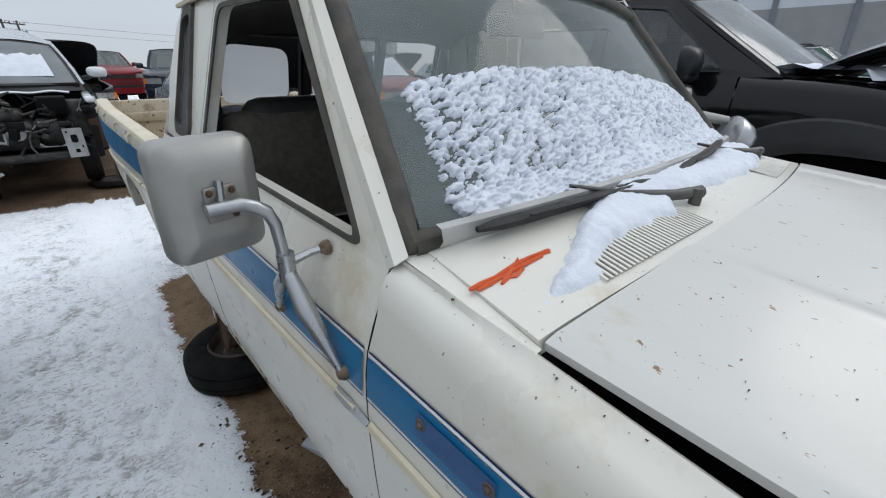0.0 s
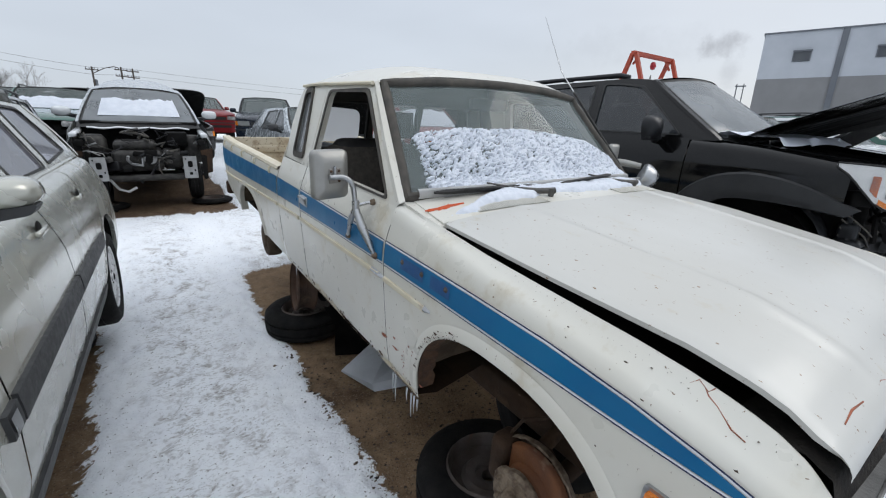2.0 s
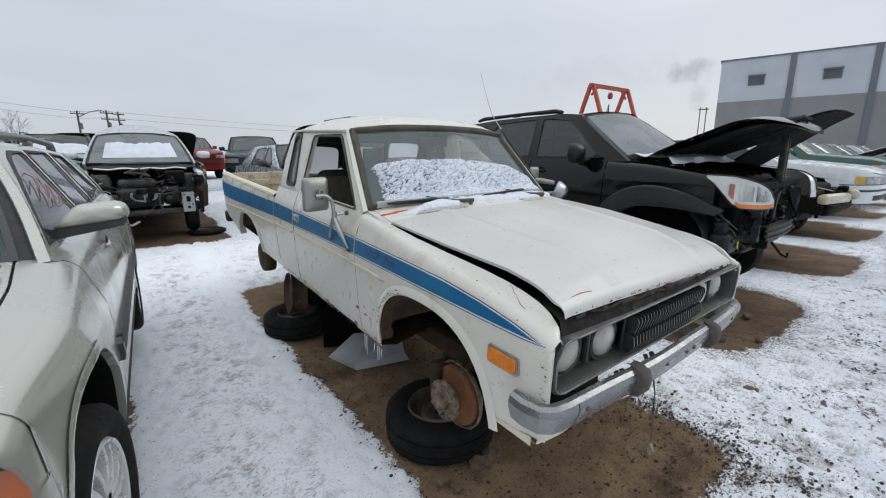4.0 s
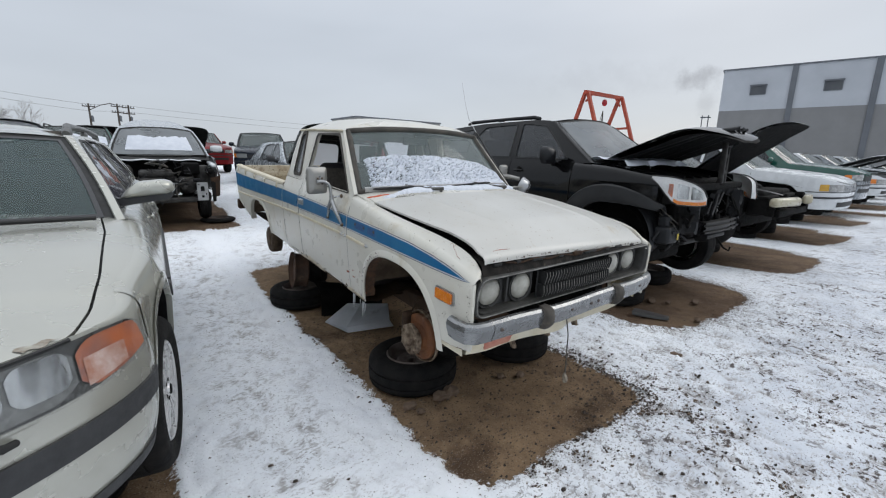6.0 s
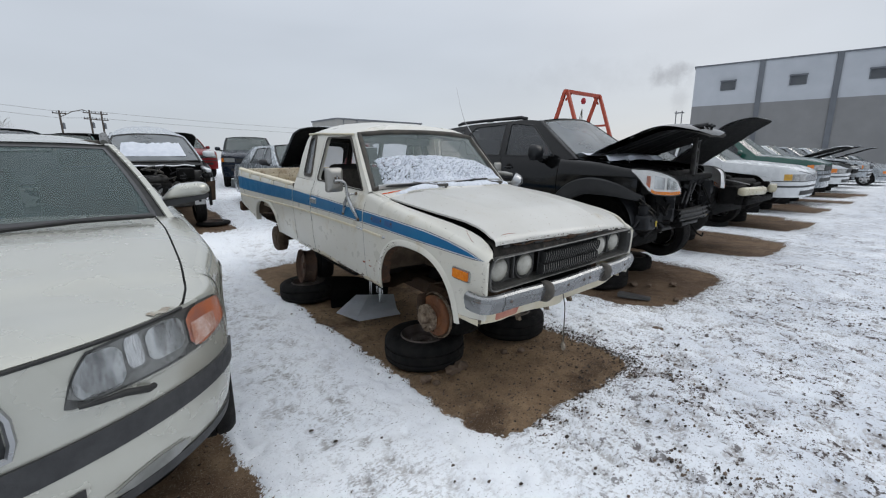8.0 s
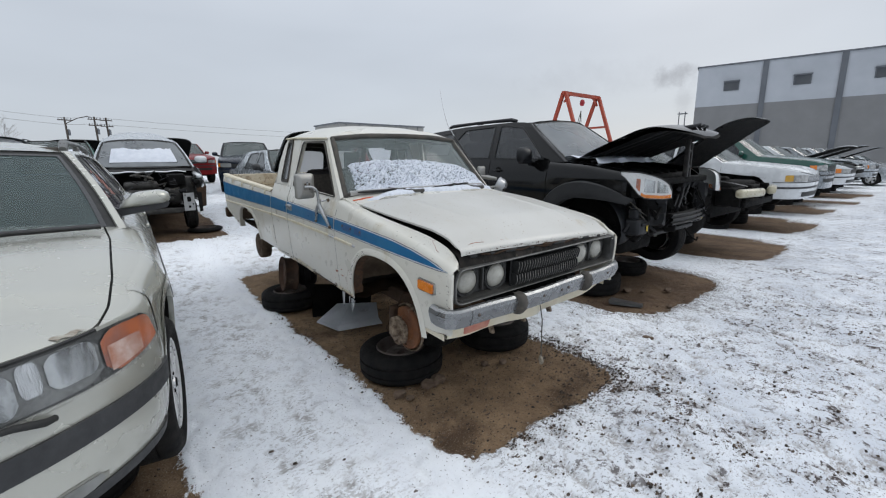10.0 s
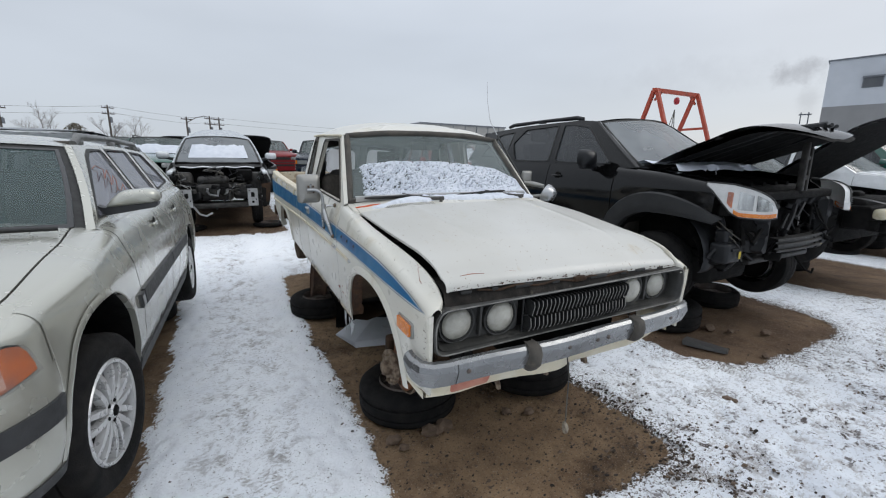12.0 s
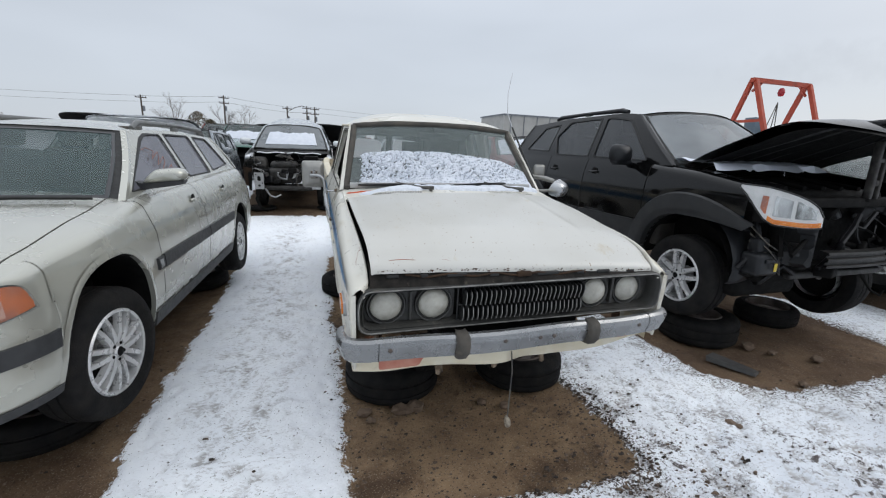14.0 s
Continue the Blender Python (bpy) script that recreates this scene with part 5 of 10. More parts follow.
# wing mirrors, wipers, aerial
def wing_mirror(s):
    m = bm_new()
    c = Vector((s * 0.896, 0.885, 0.842))
    turn = pose(0, 0, 0, 0, 0, s * -10)
    w, h = 0.072, 0.090
    sq = rounded([(-w, -h), (w, -h), (w, h), (-w, h)], 0.024, 5)
    rings = []
    for k, kz, d in ((1.0, 1.0, 0.016), (1.0, 1.0, 0.0), (0.965, 0.975, -0.010), (0.90, 0.94, -0.013), (0.60, 0.62, -0.030), (0.52, 0.50, -0.031), (0.0, 0.0, -0.031)):
        rings.append([c + turn @ Vector((u * k, d, v * kz)) for u, v in sq])
    loft(m, rings, closed=True)
    o = part("wing_mirror", m, M_MIRROR_BACK, truck, "square truck mirror with dented grey shell")
    g = bm_new()
    g.faces.new([g.verts.new(c + turn @ Vector((u * 0.94, 0.013, v * 0.94))) for u, v in sq])
    part("mirror_glass", g, mat("mirror_silver", (0.8, 0.8, 0.8), None, 3, 0.05, metal=1.0), o)
    pl = bm_new()
    box(pl, c + turn @ Vector((0.0, -0.033, 0.0)), (0.046, 0.005, 0.052), 0.002, turn)
    part("mount_plate", pl, M_RUST_GREY, o)
    st0 = bm_new()
    tube(st0, [c + turn @ Vector((-s * 0.0, -0.036, 0.034)), c + turn @ Vector((s * 0.006, -0.044, 0.0)), c + turn @ Vector((s * 0.006, -0.042, -0.01))], 0.005, 6)
    part("clip", st0, M_CHROME, o)
    a = bm_new()
    tube(a, [c + turn @ Vector((s * 0.028, -0.044, -0.002)), c + turn @ Vector((-s * 0.020, -0.050, -0.002)), Vector((s * 0.852, 0.838, 0.834)), Vector((s * 0.836, 0.836, 0.822)), Vector((s * 0.827, 0.834, 0.800)), Vector((s * 0.821, 0.832, 0.735))], 0.0098, 14)
    part("bracket_arm", a, M_CHROME, o)
    top = Vector((s * 0.820, 0.831, 0.730))
    st = bm_new()
    tube(st, [top + Vector((0, 0, 0.02)), top + Vector((0, 0, -0.03))], 0.015, 8)
    tube(st, [top, Vector((s * 0.775, 0.838, 0.735)), Vector((s * 0.748, 0.832, 0.738))], [0.008, 0.007, 0.007], 6)
    part("stay", st, M_CHROME, o)
    for y, z, r1 in ((0.725, 0.560, 0.014), (0.970, 0.570, 0.010)):
        b = bm_new()
        e = Vector((s * (t_side(y, z) + 0.008), y, z))
        tube(b, [top + Vector((0, 0, -0.01)), top.lerp(e, 0.4) + Vector((s * 0.006, 0, 0.0)), e], [0.012, r1 * 1.25, 0.007], 8)
        part("strut", b, M_CHROME, o)
    for x, y, z in ((0.744, 0.832, 0.738), (t_side(0.725, 0.560), 0.725, 0.560), (t_side(0.970, 0.570), 0.970, 0.570)):
        b = bm_new()
        lathe(b, [(0.0001, 0.014), (0.008, 0.012), (0.013, 0.004), (0.014, -0.004)], Matrix.Translation((s * (x + 0.004), y, z)) @ pose(0, 0, 0, 0, s * 90, 0), 10)
        part("mount_bolt", b, M_HUB, o)
    for u, v in ((-0.016, 0.018), (0.016, 0.018), (-0.020, -0.004), (0.016, -0.018)):
        b = bm_new()
        lathe(b, [(0.0001, 0.006), (0.004, 0.005), (0.0055, 0)], Matrix.Translation(c + turn @ Vector((u, -0.035, v))) @ pose(0, 0, 0, 90, 0, 0), 8)
        part("bolt", b, M_RUST_DARK, o)


wing_mirror(-1)


def far_mirror():
    """Folded chrome mirror on the driver's side."""
    m = bm_new()
    c = Vector((0.90, 0.68, 0.79))
    rings = []
    for k, d in ((0.0, -0.06), (0.55, -0.052), (0.85, -0.03), (1.0, 0.0), (1.0, 0.012), (0.9, 0.016), (0.0, 0.014)):
        rings.append([c + pose(0, 0, 0, 20, 0, 35) @ Vector((0.105 * k * math.cos(a), d * 1.3, 0.068 * k * math.sin(a))) for a in steps(0, 2 * math.pi, 20)[:-1]])
    loft(m, rings, closed=True)
    o = part("wing_mirror", m, M_CHROME, truck, "small round-backed chrome mirror")
    a = bm_new()
    tube(a, [c + Vector((-0.02, 0.0, -0.02)), (0.80, 0.76, 0.755), (0.735, 0.80, 0.735)], 0.012, 8)
    tube(a, [c + Vector((-0.02, 0.02, 0.05)), (0.84, 0.78, 0.85), (0.76, 0.86, 0.86)], [0.016, 0.020, 0.014], 8)
    part("bracket_arm", a, M_MIRROR_BACK, o)
    box_ = bm_new()
    box(box_, (0.83, 0.86, 0.90), (0.10, 0.03, 0.10), 0.02)
    part("mirror_flag", box_, M_MIRROR_BACK, o)


far_mirror()


M_WIPER = mat("dull_grey_arm", (0.12, 0.115, 0.105), (0.06, 0.058, 0.054), 18, 0.5, metal=0.4, bump=0.1)


def wiper(pivot, tip, u0, u1, v0, v1):
    a = bm_new()
    p, q = Vector(pivot), Vector(tip)
    tube(a, [p + Vector((0, 0, -0.02)), p + Vector((0, 0, 0.014))], 0.011, 12)
    tube(a, [p + Vector((0.02, 0, 0.004)), p * 0.78 + q * 0.22 + Vector((0, -0.006, -0.002)), p * 0.4 + q * 0.6 + Vector((0, -0.008, -0.004)), q], [0.013, 0.011, 0.006, 0.0035], 8)
    o = part("wiper", a, M_WIPER, truck, "dull grey wiper arm with black blade")
    b = bm_new()
    pts = [ws_point(u0 + (u1 - u0) * k / 10, v0 + (v1 - v0) * k / 10) + Vector((0, -0.046, 0.030)) for k in range(11)]
    tube(b, pts, [0.005] + [0.0105] * 9 + [0.005], 6)
    tube(b, [x + Vector((0, -0.012, 0.008)) for x in pts[2:9]], [0.002, 0.004, 0.005, 0.007, 0.005, 0.004, 0.002], 6)
    part("blade", b, M_BLACK, o)


wiper((-0.17, 0.455, 0.812), ws_point(-0.52, 0.07) + Vector((0, -0.03, 0.02)), -0.86, -0.22, 0.012, 0.006)
wiper((0.50, 0.505, 0.800), ws_point(0.36, 0.08) + Vector((0, -0.03, 0.02)), -0.02, 0.58, 0.004, 0.048)

ae = bm_new()
tube(ae, [(0.715, 0.76, 0.88), (0.688, 0.92, 1.05), (0.668, 1.08, 1.22), (0.665, 1.19, 1.335), (0.72, 1.33, 1.50), (0.84, 1.533, 1.69)], [0.0045, 0.0045, 0.0035, 0.003, 0.0026, 0.0022], 6)
aerial = part("aerial", ae, M_CHROME, truck)
ab = bm_new()
tube(ab, [(0.728, 0.70, 0.80), (0.715, 0.76, 0.88), (0.688, 0.92, 1.05), (0.668, 1.08, 1.22)], 0.007, 8)
part("aerial_base", ab, M_BLACK, aerial)


# snow and ice on the truck
def windscreen_snow():
    """Clotted crust over the lower two thirds of the glass: small leaning clumps with dark cracks between them."""
    nu, nv = 540, 220
    U, V = np.meshgrid(np.linspace(-0.93, 0.95, nu), np.linspace(0.0, 0.72, nv))
    top = np.interp(U, [-0.92, -0.8, -0.5, 0.0, 0.42, 0.68, 0.95], [0.47, 0.555, 0.58, 0.565, 0.515, 0.47, 0.28]) + 0.03 * (fbm(U * 16, U * 0 + 3, 3, 2) - 0.5)
    left = -0.845 - 0.05 * V + 0.05 * (fbm(V * 22, V * 0 + 1, 3, 4) - 0.5)
    inside = np.minimum((top - V) / 0.05, (U - left) / 0.05)
    inside = np.minimum(inside, (0.94 - U) / 0.03)
    base = np.clip(inside, 0, 1)
    X, Y = U * 0.68, V * 0.56
    X, Y = X + 0.014 * (fbm(X * 40, Y * 40, 3, 71) - 0.5), Y + 0.012 * (fbm(X * 40, Y * 40, 3, 72) - 0.5)
    rotx, roty = X * 0.94 + Y * 0.34, -X * 0.34 + Y * 0.94
    # blown clots, longer than high, closing up away from the low near corner
    clot = 0.60 * fbm(rotx * 66, roty * 118, 2, 61) + 0.40 * fbm(rotx * 140, roty * 215, 2, 63)
    bare = np.clip(0.55 - (U + 0.85) * 0.55 - V * 0.35, 0, 0.5)
    thr = 0.345 + 0.24 * bare + 0.14 * (fbm(X * 9, Y * 13, 3, 65) - 0.5)
    lump = np.clip((clot - thr) / 0.22, 0, 1)
    deep = np.clip((0.16 - V) / 0.12, 0, 1)
    rough = fbm(rotx * 130, roty * 190, 2, 67)
    h = base * (0.0075 * lump ** 0.6 + 0.0025 * lump * rough) + 0.02 * deep * base
    gone = (base <= 0.25 + 0.5 * rough) | ((lump < 0.04) & (deep < 0.25))
    h = np.where(gone, -0.003, h + 0.001)
    bm = bm_new()
    nrm = Vector((0, -0.72, 0.69))
    grid = [[None] * nu for _ in range(nv)]
    for j in range(nv):
        for i in range(nu):
            grid[j][i] = bm.verts.new(ws_point(U[j, i], V[j, i]) + nrm * float(h[j, i] + 0.002))
    for j in range(nv - 1):
        for i in range(nu - 1):
            if max(h[j, i], h[j + 1, i], h[j, i + 1], h[j + 1, i + 1]) > -0.002:
                bm.faces.new((grid[j][i], grid[j][i + 1], grid[j + 1][i + 1], grid[j + 1][i]))
    bmesh.ops.delete(bm, geom=[v for v in bm.verts if not v.link_faces], context="VERTS")
    ob = part("windscreen_snow", bm, M_SNOW, None, sharp=180)
    ob.matrix_world = TRUCK
    return tagged(ob, "clotted wind-blown snow crust on the pickup's windscreen", "snow", kind="stuff")


windscreen_snow()


def cowl_z(x, y):
    v = min(1.0, abs(x) / 0.69)
    y0, y1 = 0.424 - 0.048 * (1 - v * v), 0.665 - 0.07 * (1 - v * v)
    return 0.756 + 0.022 * min(1.0, max(0.0, (y - y0) / (y1 - y0))) + 0.032 * (1 - v ** 3)




def cowl_drift():
    """Ragged drift between the cowl's vents and the windscreen."""
    nx, ny = 260, 60
    X, Y = np.meshgrid(np.linspace(-0.69, 0.66, nx), np.linspace(0.35, 0.615, ny))
    rag = fbm(X * 26, Y * 26, 4, 17) - 0.5
    low = np.interp(X, [-0.69, -0.60, -0.54, -0.50, -0.40, -0.30, -0.25, -0.20, -0.10, 0.0, 0.10, 0.3, 0.45, 0.6], [0.462, 0.446, 0.440, 0.475, 0.472, 0.458, 0.460, 0.488, 0.495, 0.470, 0.462, 0.462, 0.490, 0.56])
    high = np.interp(X, [-0.69, -0.60, -0.50, -0.45, -0.36, -0.1, 0.66], [0.455, 0.474, 0.508, 0.535, 0.57, 0.62, 0.64])
    d = np.minimum(Y - low, high - Y) + rag * 0.035
    h = np.clip(d / 0.022, 0, 1) ** 0.5 * 0.020 * (0.55 + 0.9 * fbm(X * 11, Y * 11, 3, 23)) + 0.006 * (fbm(X * 60, Y * 60, 2, 29) - 0.5) * (d > 0)
    bm = bm_new()
    g = [[bm.verts.new((X[j, i], Y[j, i], cowl_z(X[j, i], Y[j, i]) + float(h[j, i]) - 0.002)) for i in range(nx)] for j in range(ny)]
    for j in range(ny - 1):
        for i in range(nx - 1):
            if max(d[j, i], d[j + 1, i], d[j, i + 1], d[j + 1, i + 1]) > 0:
                bm.faces.new((g[j][i], g[j][i + 1], g[j + 1][i + 1], g[j + 1][i]))
    bmesh.ops.delete(bm, geom=[v for v in bm.verts if not v.link_faces], context="VERTS")
    ob = part("cowl_snow", bm, M_SNOW, None, sharp=180)
    ob.matrix_world = TRUCK
    return tagged(ob, "ragged snow drift on the pickup's cowl under the windscreen", "snow", kind="stuff")


cowl_drift()

# orange yard marks chalked on the paint
def scrawl(pts, surf, r=0.006, material=M_ORANGE, label="orange grease-pencil mark"):
    bm = bm_new()
    places = [Vector(surf(*p)) for p in pts]
    tube(bm, places, [r * (0.6 + 0.5 * abs(math.sin(i * 1.7))) for i in range(len(places))], 5)
    return part("paint_mark", bm, material, truck, label)


cw = lambda x, y: (x, y, cowl_z(x, y) + 0.0005)
scrawl([(-0.698, 0.540), (-0.680, 0.538), (-0.655, 0.535), (-0.61, 0.534), (-0.575, 0.530), (-0.548, 0.524)], cw, 0.0045)
scrawl([(-0.690, 0.533), (-0.668, 0.531), (-0.640, 0.529), (-0.600, 0.526), (-0.566, 0.523)], cw, 0.0035)
scrawl([(-0.658, 0.520), (-0.640, 0.524), (-0.620, 0.532), (-0.600, 0.541), (-0.612, 0.522), (-0.632, 0.518), (-0.648, 0.530)], cw, 0.004)
ft = lambda x, y: (x, y, lerp(-abs(x), [-0.738, -0.704], [t_fender_top(y) - 0.013, t_fender_rim(y)]) + 0.001)
scrawl([(-0.722, -0.357), (-0.708, -0.372), (-0.714, -0.392), (-0.706, -0.398)], ft, 0.0016, M_SCRATCH, "rusty scratch in the paint")
scrawl([(-0.706, -0.375), (-0.718, -0.395), (-0.722, -0.412), (-0.733, -0.443), (-0.734, -0.466)], ft, 0.0014, M_SCRATCH, "rusty scratch in the paint")
hz = lambda x, y: (x, y, hood_z(x, y) + 0.001)
for xa, ya, xb, yb, wide in ((-0.611, -0.550, -0.501, -0.552, 0.0024), (-0.402, -0.556, -0.349, -0.560, 0.0016), (-0.13, -0.561, -0.085, -0.564, 0.0014), (0.02, -0.560, 0.07, -0.572, 0.0014)):
    scrawl([(xa, ya), ((xa + xb) / 2, (ya + yb) / 2 + 0.004), (xb, yb)], hz, wide * 0.75, M_SCRATCH, "rusty scratch in the paint")


def chips(seed, n, place, big=0.0045, material=M_RUST_DARK, least=0.0012):
    """Flakes where paint has gone from an edge and rust shows."""
    rng = random.Random(seed)
    bm = bm_new()
    for _ in range(n):
        p, e1, e2 = place(rng)
        r = least + big * rng.random() ** 3
        vs, stretch = [], 1.2 + 2.6 * rng.random() ** 2
        for k in range(7):
            a = 2 * math.pi * k / 7
            q = r * rng.uniform(0.5, 1.3)
            vs.append(bm.verts.new(p + e1 * (q * stretch * math.cos(a)) + e2 * (q * math.sin(a))))
        bm.faces.new(vs)
    o = part("rust_chip", bm, material, truck, "rusty chips in the paint", smooth=False)
    return tagged(o, kind="stuff")


X_, Y_, Z_ = Vector((1, 0, 0)), Vector((0, 1, 0)), Vector((0, 0, 1))


def on_hood_lip(rng):
    x = rng.uniform(-0.67, 0.67)
    return Vector((x, -0.5935, hood_z(x, -0.585) - 0.006 - 0.014 * rng.random())), X_, Z_


def on_side(y0, y1, z0, z1):
    def f(rng):
        y, z = rng.uniform(y0, y1), rng.uniform(z0, z1)
        return Vector((-t_side(y, z) - 0.0018, y, z)), Y_, Z_
    return f


def on_hood_rear(rng):
    x, y = -0.66 + 0.62 * rng.random() ** 1.6, 0.33 - 0.55 * rng.random() ** 1.7
    return Vector((x, y, hood_z(x, y) + 0.0012)), X_, Y_


def on_cowl(rng):
    v, u = rng.uniform(-0.98, -0.2), rng.uniform(0.03, 0.6)
    return cowl_place(v, u) + Vector((0, 0, 0.001)), X_, Y_


def on_arch(rng):
    cy, top, half, low = FRONT_ARCH
    y = cy + half * rng.uniform(0.35, 0.97)
    z = t_arch(y, low, *FRONT_ARCH) + rng.uniform(0.004, 0.03)
    return Vector((-t_side(y, z) - 0.014, y, z)), Y_, Z_


def on_fender_top(rng):
    y, k = rng.uniform(-0.55, 0.6), rng.uniform(0.3, 0.75)
    return Vector((-0.738 + 0.028 * k, y, (1 - k) * (t_fender_top(y) - 0.013) + k * t_fender_rim(y) + 0.0012)), X_, Y_


chips(1, 170, on_hood_lip, 0.0030, least=0.0008)
chips(2, 26, on_side(-0.604, -0.584, 0.36, 0.56), 0.0024, least=0.0007)
chips(3, 90, on_arch, 0.003, least=0.0008)
chips(8, 34, on_hood_rear, 0.0011, M_SCRATCH, 0.0004)
chips(4, 22, on_fender_top, 0.0022, least=0.0007)
chips(9, 60, on_hood_rear, 0.0008, M_RUST_DARK, 0.00035)
chips(13, 30, lambda rng: (lambda x, y: (Vector((x, y, hood_z(x, y) + 0.0011)), X_, Y_))(-0.64 + 0.45 * rng.random() ** 2, 0.36 - 0.16 * rng.random()), 0.0012, M_RUST_DARK, 0.0004)
chips(10, 60, on_cowl, 0.0012, M_RUST_DARK, 0.0004)
chips(11, 40, on_fender_top, 0.0012, M_RUST_DARK, 0.0004)
chips(5, 150, on_side(0.45, 2.05, 0.10, 0.128), 0.007)
chips(12, 60, on_side(0.40, 0.75, 0.10, 0.30), 0.006, M_SCRATCH, 0.0008)
chips(6, 40, on_side(-0.55, 0.6, 0.30, 0.68), 0.0018, least=0.0007)
chips(7, 14, on_side(2.1, 4.1, 0.12, 0.4))

# ragged rust and yellowed dirt eating up from the lower edges of the side
def edge_rust(name, y0, y1, base, tall, seed, material, label):
    bm = bm_new()
    rows = []
    for y in steps(y0, y1, int((y1 - y0) / 0.008)):
        z = base(y) + 0.002
        n_ = noise.noise((y * 3.1, seed, 0.3)) + 0.6 * noise.noise((y * 14.0, seed, 1.7)) + 0.4 * noise.noise((y * 47.0, seed, 4.1))
        h = max(0.0008, tall * (0.25 + 0.9 * n_))
        rows.append([(-t_side(y, z + h * k) - 0.0022, y, z + h * k) for k in (0.0, 0.5, 1.0)])
    loft(bm, rows)
    o = part(name, bm, material, truck, label)
    return tagged(o, kind="stuff")


M_RUST_EDGE = mat("flaking_rust_edge", (0.13, 0.062, 0.030), (0.055, 0.028, 0.017), 45, 0.85, bump=0.4, bscale=150, dirt=(0.36, 0.28, 0.17), dscale=22, damt=0.35)
M_STAIN = mat("yellowed_paint_stain", (0.56, 0.49, 0.345), (0.62, 0.565, 0.44), 12, 0.5, bump=0.05, dirt=(0.30, 0.19, 0.10), dscale=16, damt=0.25)
sill_line = lambda y: t_lower(y)
bed_line = lambda y: t_arch(y, 0.095 + 0.02 * max(0.0, (y - 3.5) / 0.7), *REAR_ARCH)
edge_rust("sill_stain", 0.47, 2.06, sill_line, 0.050, 2.0, M_STAIN, "yellowed dirt along the sill")
edge_rust("sill_rust", 0.47, 2.06, lambda y: sill_line(y) - 0.0005, 0.016, 5.0, M_RUST_EDGE, "flaking rust along the sill")
edge_rust("fender_rust", -0.58, -0.38, sill_line, 0.010, 8.0, M_RUST_EDGE, "flaking rust on the fender's lower corner")

# undercarriage
M_DRUM = mat("dusty_rust_drum", (0.115, 0.085, 0.060), (0.060, 0.040, 0.028), 16, 0.85, spec=0.2, bump=0.4, bscale=80)


